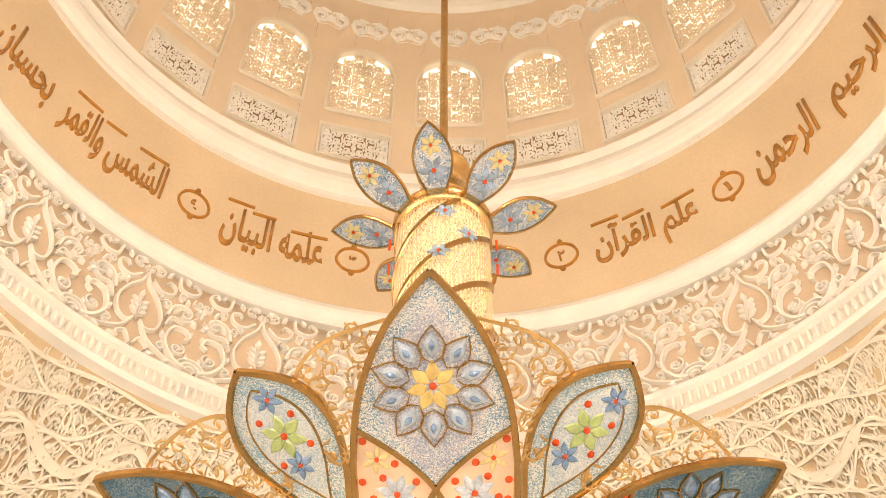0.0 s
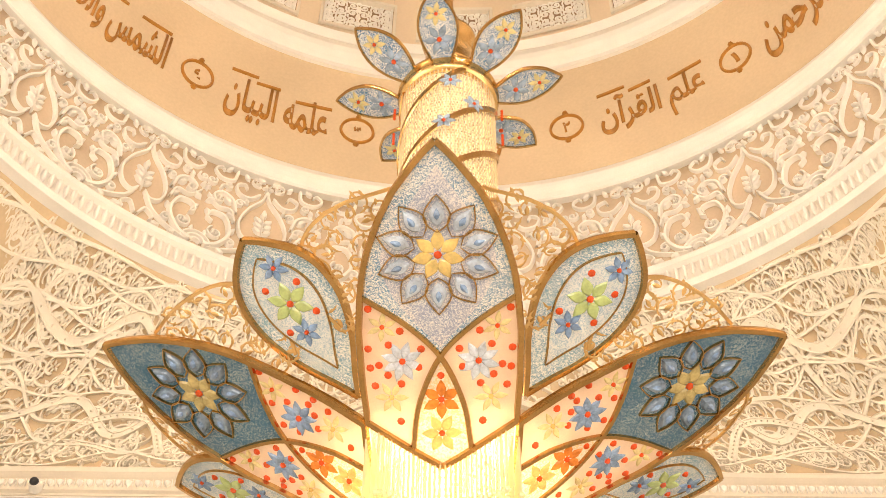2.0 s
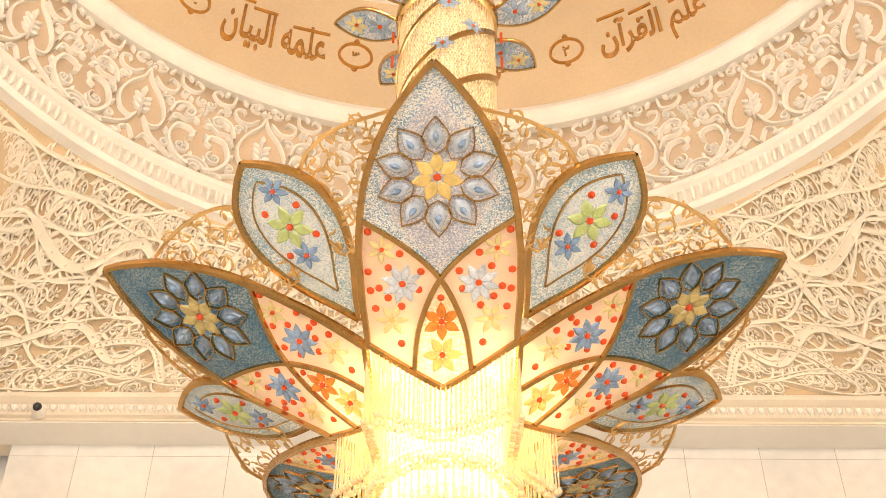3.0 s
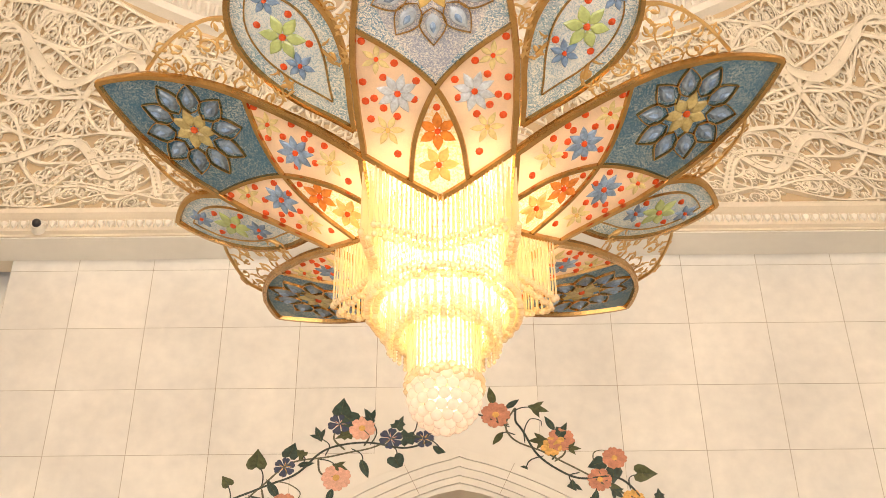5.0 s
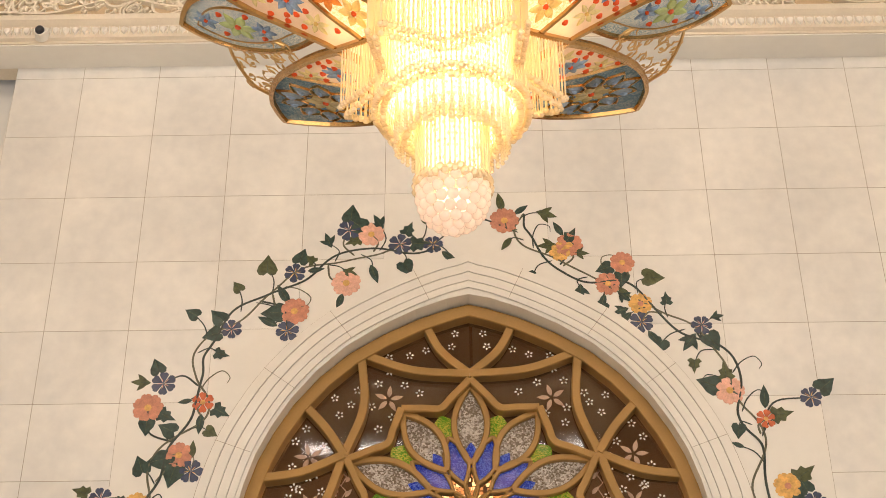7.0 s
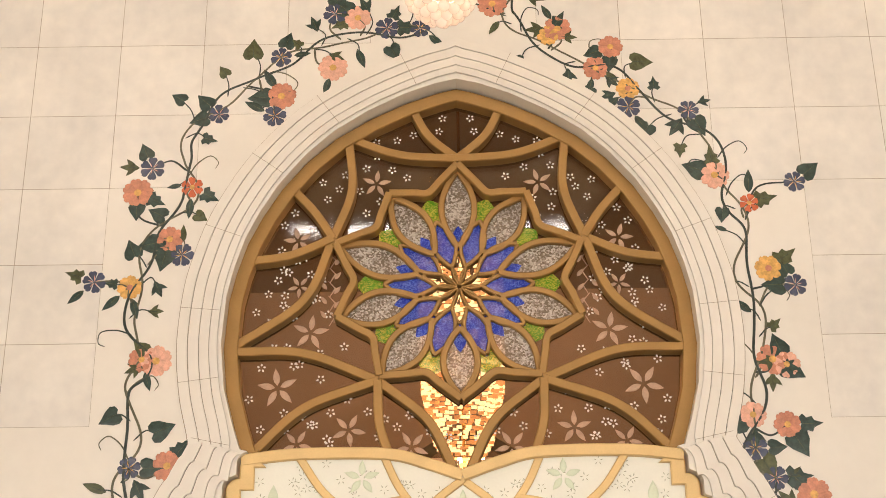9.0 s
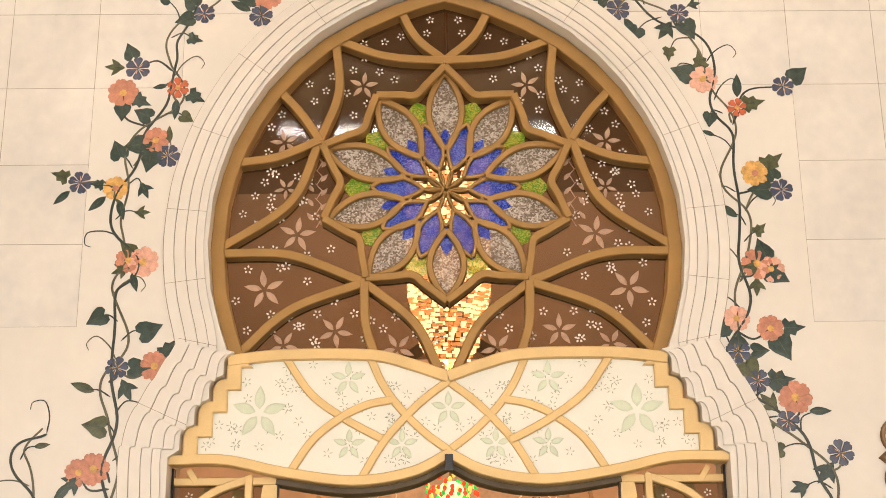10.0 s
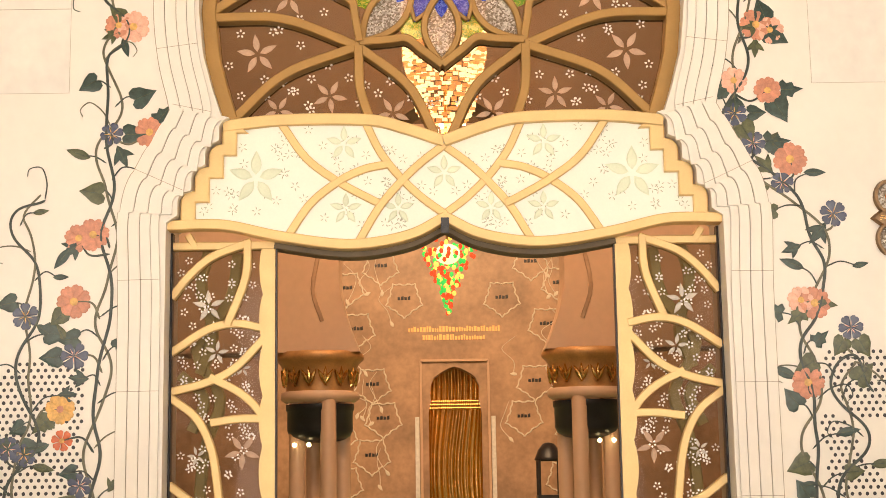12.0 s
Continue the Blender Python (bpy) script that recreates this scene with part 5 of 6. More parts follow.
for b in BARS:
    for m in (1, -1):
        acc = Acc()
        acc.bar(mirrored(smooth_path(b, 16), m), 0.115, lift(YF - 0.05), YF + 0.2)
        acc.obj("bar", M_BRONZE, fan)
# rosette
RC = (XA, 8.24)
TIPS = [(0.19, 9.98), (-0.72, 9.56), (-1.42, 8.84), (-1.39, 7.82), (-0.84, 7.02), (0.19, 6.71)]
for a, b in zip(TIPS, TIPS[1:]):
    mid = ((a[0] + b[0]) / 2, (a[1] + b[1]) / 2)
    q = (RC[0] + (mid[0] - RC[0]) * 0.86, RC[1] + (mid[1] - RC[1]) * 0.86)
    p1 = (q[0] * 0.6 + a[0] * 0.4, q[1] * 0.6 + a[1] * 0.4)
    p2 = (q[0] * 0.6 + b[0] * 0.4, q[1] * 0.6 + b[1] * 0.4)
    for m in (1, -1):
        acc = Acc()
        acc.bar(mirrored(smooth_path([a, p1, q, p2, b], 20), m), 0.1, lift(YF - 0.06), YF + 0.2)
        acc.obj("rosette_bar", M_BRONZE, fan)
all_tips = TIPS + [(2 * XA - x, z) for x, z in TIPS[1:-1]]


def lens(angle, r0, r1, half, n=14):
    up = [(r0 + (r1 - r0) * i / n, half * math.sin(math.pi * i / n) ** 0.9) for i in range(n + 1)]
    c, s = math.cos(angle), math.sin(angle)
    f = lambda a, b: (RC[0] + a * c - b * s, RC[1] + a * s + b * c)
    return [f(a, b) for a, b in up], [f(a, -b) for a, b in up]


def lens_glass(angle, r0, r1, half, material, y):
    a, b = lens(angle, r0, r1, half)
    acc = Acc()
    acc.grid([[(p[0], y, p[1]), ((p[0] + q[0]) / 2, y, (p[1] + q[1]) / 2), (q[0], y, q[1])] for p, q in zip(a, b)])
    acc.obj("glass_piece", material, fan)


angs = sorted((math.atan2(z - RC[1], x - RC[0]), math.hypot(x - RC[0], z - RC[1])) for x, z in all_tips)
for i, (a, r) in enumerate(angs):
    nxt = angs[(i + 1) % len(angs)]
    am = a + ((nxt[0] - a) % (2 * math.pi)) / 2
    rm = (r + nxt[1]) / 2
    for side in lens(a, 0.56, r * 0.97, 0.22):
        acc = Acc()
        acc.bar(side, 0.082, lift(YF + 0.03), YF + 0.15)
        acc.obj("petal_bar", M_BRONZE, fan)
    for side in lens(am, 0.3, 0.98, 0.15):
        acc = Acc()
        acc.bar(side, 0.052, lift(YF + 0.04), YF + 0.15)
        acc.obj("petal_bar", M_BRONZE, fan)
    for side in lens(a, 0.03, 0.5, 0.085):
        acc = Acc()
        acc.bar(side, 0.035, lift(YF + 0.05), YF + 0.15)
        acc.obj("petal_bar", M_BRONZE, fan)
    lens_glass(a, 0.56, r * 0.97, 0.22, M_SILVER, YF + 0.09)
    lens_glass(am, 0.3, 1.0, 0.15, M_BLUECAST, YF + 0.084)
    lens_glass(a, 0.5, 0.88, 0.09, M_BLUECAST, YF + 0.08)
    lens_glass(am, 0.86, rm * 0.8, 0.2, M_GREENCAST, YF + 0.1)
rnd = random.Random(21)
stars = Acc()
FLOWERS = [(-0.9, 9.77, 0.2), (-1.74, 7.66, 0.24), (-1.93, 8.95, 0.2), (-2.14, 6.92, 0.26), (-1.23, 6.36, 0.22), (-1.88, 6.18, 0.2), (-0.44, 6.13, 0.22), (-1.9, 8.3, 0.16)]
S1 = flat(YF + 0.118)
for m in (1, -1):
    for x, z, r in FLOWERS:
        acc = Acc()
        pin_flower(acc, XA + m * (x - XA), z, r, S1, rnd.uniform(0, 1.2))
        acc.obj("etched_flower", M_ETCH, fan)
        acc = stars
        for k in range(9):
            a, d = 0.7 * k + rnd.uniform(0, 0.3), r * (1.35 if k % 2 else 2.0) * rnd.uniform(0.9, 1.15)
            px, pz = x + d * math.cos(a), z + d * math.sin(a)
            if px > XA - 0.05 or pz < 6.0 or abs(px - XA) > arch_half(pz) - 0.25:
                continue
            spark(acc, XA + m * (px - XA), pz, 0.042, S1, rnd.uniform(0, 1))
    acc = stars
    for px, pz in ((-0.62, 10.42), (-0.9, 10.4), (-0.4, 10.5), (-1.55, 9.55), (-1.62, 9.8), (-1.4, 9.7), (-2.3, 8.2), (-2.45, 7.95), (-2.25, 7.8), (-2.1, 8.05), (-0.05, 10.55), (-0.0, 10.75)):
        spark(acc, XA + m * (px - XA), pz, 0.04, S1, rnd.uniform(0, 1))
    acc = Acc()
    for k in range(7):
        zz = 7.75 + 0.2 * k
        acc.ribbon([(XA + m * (-1.5 - XA), zz), (XA + m * (-1.43 - XA), zz + 0.12), (XA + m * (-1.52 - XA), zz + 0.22)], 0.03, 0.02, 0.006, S1)
        acc.blob(XA + m * (-1.4 - XA), zz + 0.1, leaf_outline(0.14, 0.03, 0.9, 4), 0.006, S1)
        acc.blob(XA + m * (-1.58 - XA), zz + 0.16, leaf_outline(0.14, 0.03, 2.2, 4), 0.006, S1)
    acc.obj("etched_vine", M_ETCH, fan)

tagged(stars.obj("bevelled_glass", M_SPARK, fan, "small bevelled glass stars"), kind="stuff")

# transom panel of white glass
trans = empty("transom_panel", "white etched glass transom in a golden lattice frame", "transom")
YT = 17.1
BOT = smooth_path([(-3.29, 4.68), (-3.1, 4.685), (-2.5, 4.68), (-1.81, 4.53), (-0.97, 4.42), (-0.27, 4.52), (0.19, 4.74)], 50)
TOP = smooth_path([(-2.52, 5.91), (-1.82, 5.98), (-0.76, 5.97), (-0.26, 5.85), (0.19, 5.69)], 40)
bx, bz = [q[0] for q in BOT], [q[1] for q in BOT]
tx, tz = [q[0] for q in TOP], [q[1] for q in TOP]
STEP = []
for k, (w0, w1, z0, z1) in enumerate(((3.15, 2.98, 4.74, 5.06), (2.98, 2.81, 5.06, 5.36), (2.81, 2.65, 5.36, 5.64), (2.65, 2.51, 5.64, 5.92))):
    STEP += [(XA - w0, z0), (XA - w0, z1 - 0.13), (XA - w0 + 0.03, z1 - 0.06), (XA - w0 + 0.08, z1 - 0.015), (XA - w1 - 0.02, z1)]


def roof_at(x):
    return float(np.interp(x, [q[0] for q in STEP], [q[1] for q in STEP])) - 0.02 if x < -2.5 else float(np.interp(x, tx, tz))


def longer(path, d):
    """The path run on a little at both ends."""
    def past(a, b):
        k = d / math.dist(a, b)
        return (b[0] + (b[0] - a[0]) * k, b[1] + (b[1] - a[1]) * k)
    return [past(path[1], path[0])] + list(path) + [past(path[-2], path[-1])]


def lerp2(p, q, t):
    return (p[0] + (q[0] - p[0]) * t, p[1] + (q[1] - p[1]) * t)


def scallops():
    """Pairs of points along the stepped edge: rounded shoulders outside, square steps inside."""
    pairs = []
    for w0, w1, z0, z1 in ((3.15, 2.98, 4.74, 5.06), (2.98, 2.81, 5.06, 5.36), (2.81, 2.65, 5.36, 5.64), (2.65, 2.51, 5.64, 5.92)):
        xo, xi, zt, zi = XA - w0 - 0.07, XA - w0 + 0.11, z1 + 0.045, z1 - 0.1
        r = 0.15
        if not pairs:
            pairs.append(((xo, z0 - 0.07), (xi, z0 - 0.105)))
        pairs.append(((xo, z0 + 0.045), (xi, z0 - 0.1)))
        pairs.append(((xo, zt - r), (xi, zi - 0.03)))
        for k in range(1, 7):
            a = math.pi / 2 * k / 6
            pairs.append(((xo + r * (1 - math.cos(a)), zt - r + r * math.sin(a)), (xi, zi) if k < 6 else (xi + 0.012, zi)))
        pairs.append(((XA - w1 - 0.07, zt), (XA - w1 + 0.11, zi)))
    return pairs


for m in (1, -1):
    acc = Acc()
    cols = [-3.17 + (XA + 3.17) * i / 70 for i in range(71)]
    acc.grid([[(XA + m * (x - XA), YT + 0.06, zz) for zz in (float(np.interp(x, bx, bz)), roof_at(x))] for x in cols])
    acc.obj("pane", M_MILK, trans, "white milk glass")
    # dark strip added for the shade under the rim, built as a door track
    acc = Acc()
    acc.bar(mirrored([(x, z - 0.06) for x, z in BOT if x > -1.97], m), 0.15, YT + 0.22, YT + 0.5)
    acc.obj("door_track", M_TRACK, trans, "door track below the golden rim, its shade put into the colour")
    for path, w in ((BOT, 0.125), (TOP, 0.145)):
        acc = Acc()
        acc.bar(mirrored(path, m), w, lift(YT), YT + 0.2)
        acc.obj("rim", M_BRONZE_LIGHT, trans)
    acc = Acc()
    acc.grid([[(XA + m * (q[0] - XA), y, q[1]) for q, y in ((o, YT + 0.2), (o, YT + 0.014), (lerp2(o, n, 0.1), YT + 0.004), (lerp2(o, n, 0.9), YT + 0.004), (n, YT + 0.014), (n, YT + 0.2))] for o, n in scallops()])
    acc.obj("rim", M_BRONZE_LIGHT, trans, "scalloped gold edge")
    for b in ([(-1.8, 5.93), (-1.5, 5.5), (-1.11, 5.2), (-0.7, 4.97), (-0.57, 4.91)], [(-0.76, 5.92), (-0.6, 5.58), (-0.38, 5.28), (-0.1, 5.0), (0.19, 4.78)],
              [(0.19, 5.64), (-0.1, 5.42), (-0.36, 5.17), (-0.62, 4.86), (-0.87, 4.44)], [(-1.72, 4.54), (-1.45, 4.93), (-1.11, 5.2), (-0.8, 5.35), (-0.5, 5.41)]):
        acc = Acc()
        acc.bar(mirrored(longer(smooth_path(b, 24), 0.012), m), 0.1, lift(YT + 0.035), YT + 0.16)
        acc.obj("lattice_bar", M_BRONZE_LIGHT, trans)
    S2 = flat(YT + 0.057)
    for x, z, r in ((-2.12, 5.26, 0.34), (-1.04, 5.68, 0.22), (-1.02, 4.86, 0.2), (-0.38, 4.86, 0.2)):
        acc = Acc()
        pin_flower(acc, XA + m * (x - XA), z, r, S2, 0.3, 5, 0.006, 0.2)
        acc.obj("etched_flower", M_MILK_ETCH, trans)
    acc = Acc()
    rnd = random.Random(31)
    for k in range(95):
        x = rnd.uniform(-3.05, 0.1)
        z = rnd.uniform(4.6, 5.95)
        if z > roof_at(x) - 0.12 or z < float(np.interp(x, bx, bz)) + 0.1:
            continue
        px, t = XA + m * (x - XA), rnd.uniform(0, 1)
        for i in range(5):
            a = t + 2 * math.pi * i / 5
            acc.blob(px + 0.042 * math.cos(a), z + 0.042 * math.sin(a), leaf_outline(0.045, 0.006, a, 2), 0.003, S2)
    tagged(acc.obj("fine_etching", M_MILK_FINE, trans), kind="stuff")
acc = Acc()
pin_flower(acc, XA, 5.3, 0.22, flat(YT + 0.057), 1.57, 5, 0.006, 0.2)
acc.obj("etched_flower", M_MILK_ETCH, trans)
acc = Acc()
acc.box((XA - 0.05, YT - 0.05, 4.53), (XA + 0.05, YT + 0.05, 4.72))
acc.tube([(XA, YT - 0.06, 4.64), (XA, YT - 0.01, 4.64)], 0.035, 0.035, 10)
tagged(acc.obj("door_sensor", M_DARK), "small black sensor under the transom", "sensor")


def door_leaf(m):
    """A sliding leaf; the stile on the passage side has a scalloped edge."""
    ob = empty("glass_door", "sliding glass door in a pale golden lattice frame, open", "door", group="sliding doors")
    yd = 17.36
    X = lambda x: XA + m * (x - XA)
    def b(path, w, y0=yd, mat_=M_BRONZE_LIGHT, name="lattice_bar", y1=None):
        acc = Acc()
        acc.bar([(X(x), z) for x, z in path], w, lift(y0), y1 or y0 + 0.12)
        acc.obj(name, mat_, ob)
    st = Acc()
    zs = [0.02 + (4.5 - 0.02) * i / 90 for i in range(91)]
    for y in (yd - 0.01, yd + 0.13):
        st.grid([[(X(-1.9), y, z), (X(-2.04 - 0.055 * abs(math.sin(math.pi * (z - 0.14) / 0.62)) ** 0.6), y, z)] for z in zs])
    st.grid([[(X(-1.9), yd - 0.01, z), (X(-1.9), yd + 0.13, z)] for z in (0.02, 4.5)])
    st.grid([[(X(-2.04 - 0.055 * abs(math.sin(math.pi * (z - 0.14) / 0.62)) ** 0.6), y, z) for y in (yd - 0.01, yd + 0.13)] for z in zs])
    st.obj("stile", M_BRONZE_LIGHT, ob)
    b([(-1.885, 0.02), (-1.885, 4.5)], 0.012, yd - 0.02, M_DARK, "seal")
    b([(-3.17, 0.02), (-3.17, 4.62)], 0.03, yd - 0.02, M_DARK, "seal")
    b([(-3.16, 4.46), (-1.9, 4.46)], 0.1)
    b([(-2.98, 4.6), (-2.88, 4.44)], 0.09)
    for p in ([(-3.16, 3.84), (-2.95, 4.1), (-2.67, 4.33), (-2.22, 4.5)], [(-2.24, 4.5), (-2.27, 4.05), (-2.48, 3.5)], [(-3.16, 3.16), (-2.75, 3.42), (-2.4, 3.5), (-2.05, 3.44)],
              [(-3.16, 2.68), (-2.75, 2.78), (-2.4, 2.95), (-2.05, 3.3)], [(-2.68, 2.84), (-2.4, 2.7), (-2.2, 2.55), (-2.06, 2.38)], [(-2.66, 2.3), (-2.35, 2.34), (-2.05, 2.34)],
              [(-3.16, 2.6), (-2.85, 2.35), (-2.66, 1.95), (-2.56, 1.3)], [(-3.16, 1.55), (-2.8, 1.3), (-2.4, 1.2), (-2.05, 1.25)], [(-3.16, 0.95), (-2.7, 1.2), (-2.3, 1.0), (-2.05, 0.6)]):
        b(longer(smooth_path(p, 16), 0.02), 0.1)
    b([(-3.16, 0.1), (-1.9, 0.1)], 0.16)
    for p in ([(-2.75, 4.45), (-2.85, 4.0), (-2.7, 3.4), (-2.85, 2.9)], [(-2.4, 4.4), (-2.5, 3.8), (-2.9, 3.2), (-2.6, 2.6), (-2.8, 1.9), (-2.9, 0.4)], [(-3.1, 2.9), (-2.8, 2.6), (-2.95, 2.2)]):
        b(smooth_path(p, 20), 0.13, yd + 0.22, M_OLIVE, "rear_bar")
    acc = Acc()
    acc.grid([[(X(-3.15), yd + 0.07, z), (X(-2.0), yd + 0.07, z)] for z in (0.05, 4.45)])
    acc.obj("pane", M_DOORGLASS, ob, "smoked glass")
    rnd = random.Random(41)
    S3 = flat(yd + 0.062)
    for x, z, r in ((-2.72, 3.72, 0.2), (-2.3, 2.95, 0.1), (-2.62, 3.15, 0.15), (-2.3, 1.95, 0.22), (-2.85, 1.9, 0.12)):
        acc = Acc()
        pin_flower(acc, X(x), z, r, S3, rnd.uniform(0, 1))
        acc.obj("etched_flower", M_ETCH if r > 0.21 else M_PEARL, ob)
    acc = Acc()
    for k in range(95):
        spark(acc, X(rnd.uniform(-3.08, -2.16)), rnd.uniform(1.3, 4.3), 0.036, S3, rnd.uniform(0, 1))
    tagged(acc.obj("bevelled_glass", M_SPARK, ob), kind="stuff")
    return ob


door_leaf(1)
door_leaf(-1)
# ---- stone inlay: twining vines with flowers round the arch ----
INK = {"p": mat("coral_stone", (0.56, 0.24, 0.15), 0.3, vary=0.16, scale=14, fine=60, bump=0, island=0.18),
       "k": mat("rose_stone", (0.76, 0.43, 0.32), 0.3, vary=0.14, scale=14, fine=60, bump=0, island=0.12),
       "o": mat("red_stone", (0.6, 0.14, 0.05), 0.3, vary=0.15, scale=14, bump=0),
       "y": mat("amber_stone", (0.72, 0.42, 0.12), 0.3, vary=0.2, scale=14, bump=0, island=0.15),
       "n": mat("lapis_stone", (0.035, 0.045, 0.095), 0.25, vary=0.3, scale=25, fine=90, bump=0, second=(0.08, 0.095, 0.13), island=0.3)}
M_LEAF = mat("green_stone", (0.03, 0.062, 0.05), 0.3, vary=0.3, scale=14, fine=60, bump=0, island=0.35)
M_LEAF2 = mat("moss_stone", (0.085, 0.1, 0.04), 0.3, vary=0.3, scale=14, fine=60, bump=0, island=0.3)
M_STEM = mat("stem_stone", (0.035, 0.052, 0.045), 0.35, vary=0.3, scale=5, fine=40, bump=0)
M_STEM2 = mat("olive_stem_stone", (0.14, 0.135, 0.085), 0.35, vary=0.25, scale=5, fine=40, bump=0)
SI = flat(16.9925)
inlay = empty("floral_inlay", "coloured stone inlay of twining vines, flowers and leaves", "wall inlay", kind="structure")
L1 = [(-3.97, 0.6), (-3.97, 1.41), (-3.99, 2.26), (-3.91, 2.93), (-3.96, 3.47), (-3.87, 3.95), (-3.85, 4.5), (-3.83, 5.13), (-3.95, 5.62), (-3.83, 6.14), (-3.98, 6.79), (-3.79, 7.15),
      (-4.0, 7.69), (-3.84, 8.31), (-3.73, 8.86), (-3.32, 9.37), (-3.4, 9.91), (-3.42, 10.3), (-3.0, 10.8), (-2.35, 11.25), (-1.6, 11.68), (-0.9, 11.85), (-0.2, 11.95)]
R1 = [(4.58, 0.6), (4.58, 1.32), (4.48, 1.98), (4.58, 2.52), (4.41, 3.19), (4.64, 3.74), (4.77, 4.22), (4.5, 4.86), (3.95, 5.35), (3.65, 5.87), (3.81, 6.44), (3.86, 7.03), (3.99, 7.71),
      (3.83, 8.25), (3.94, 8.88), (3.68, 9.36), (3.55, 10.11), (2.86, 10.72), (2.36, 11.2), (1.75, 11.4), (1.2, 11.75), (0.9, 12.1), (0.95, 12.42)]
L2 = [(-4.8, 0.8), (-4.95, 1.5), (-4.7, 2.2), (-4.88, 2.9), (-4.8, 3.6), (-4.75, 4.2), (-4.95, 4.75), (-4.65, 5.0)]
R2 = [(4.95, 0.7), (4.85, 1.4), (5.1, 2.0), (4.8, 2.6), (5.05, 2.95), (5.35, 2.6)]
SEEN = {-1: [(-4.01, 9.48, "p"), (-3.3, 9.55, "o"), (-3.84, 9.83, "n"), (-3.55, 8.81, "p"), (-3.38, 8.59, "n"), (-4.48, 8.23, "n"), (-4.02, 8.15, "y"), (-3.62, 7.16, "k"), (-3.8, 7.18, "p"),
             (-3.4, 5.82, "p"), (-3.86, 5.8, "n"), (-2.17, 10.89, "p"), (-3.0, 10.63, "n"), (-2.25, 10.59, "n"), (-4.23, 4.52, "p"), (-4.06, 4.56, "p"), (-4.27, 3.75, "p"), (-4.84, 3.58, "n"),
             (-4.25, 3.1, "n"), (-4.4, 2.47, "y"), (-4.37, 2.1, "o"), (-5.0, 2.01, "n"), (-4.81, 1.94, "n"), (-4.15, 1.57, "n"), (-1.46, 12.17, "n"), (-1.15, 12.1, "k"), (-0.75, 11.93, "n")],
        1: [(-0.29, 11.92, "n"), (0.71, 12.3, "p"), (1.46, 11.78, "y"), (1.6, 11.89, "p"), (2.31, 11.59, "p"), (2.09, 11.26, "p"), (2.51, 10.94, "y"), (2.5, 10.66, "n"), (3.3, 10.6, "n"),
            (3.57, 9.63, "k"), (3.99, 9.22, "o"), (4.61, 9.52, "n"), (4.15, 8.3, "y"), (4.47, 8.07, "n"), (4.08, 7.08, "p"), (4.25, 7.01, "k"), (3.77, 6.37, "k"), (4.18, 6.24, "p"),
            (3.76, 5.95, "n"), (3.97, 5.58, "n"), (4.41, 5.37, "p"), (4.3, 5.08, "n"), (4.9, 4.69, "n"), (4.45, 3.64, "k"), (4.61, 3.6, "p"), (4.48, 2.65, "p"), (5.03, 3.3, "n")]}
SEEN[-1] += [(-2.19, 11.49, "n"), (-1.48, 11.32, "k")]


def stone_flower(x, z, kind, rnd):
    r = {"p": 0.19, "k": 0.185, "o": 0.135, "y": 0.165, "n": 0.155}[kind] * rnd.uniform(0.9, 1.12)
    n = 7 if kind in "pky" else 6
    t0 = rnd.uniform(0, 6)
    acc = Acc()
    for i in range(n):
        a = t0 + 2 * math.pi * i / n
        o = [(0.0, 0.0)] + [(r * k * math.cos(a + d), r * k * math.sin(a + d)) for d, k in ((-0.46, 0.84), (-0.28, 0.97), (-0.1, 1.0), (0.0, 0.93), (0.1, 1.03), (0.3, 0.98), (0.46, 0.84))]
        cx_, cz_ = sum(q[0] for q in o) / len(o), sum(q[1] for q in o) / len(o)
        acc.blob(x + cx_, z + cz_, [(q[0] - cx_, q[1] - cz_) for q in o], 0.003, SI)
    ob = acc.obj("flower", INK[kind], inlay)
    c = Acc()
    S2 = flat(16.9895)
    if kind == "n":
        for i in range(5):
            a = t0 + 2 * math.pi * (i + 0.5) / 5
            c.ribbon([(x + 0.02 * math.cos(a), z + 0.02 * math.sin(a)), (x + 0.05 * math.cos(a), z + 0.05 * math.sin(a)), (x + 0.09 * math.cos(a), z + 0.09 * math.sin(a))], 0.018, 0.006, 0.002, S2)
        c.obj("flower_centre", INK[rnd.choice("yk")], ob)
    else:
        c.blob(x, z, [(0.25 * r * math.cos(t), 0.25 * r * math.sin(t)) for t in (i * math.pi / 3.5 for i in range(7))], 0.002, S2)
        c.obj("flower_centre", INK["y" if kind != "y" else "p"], ob)


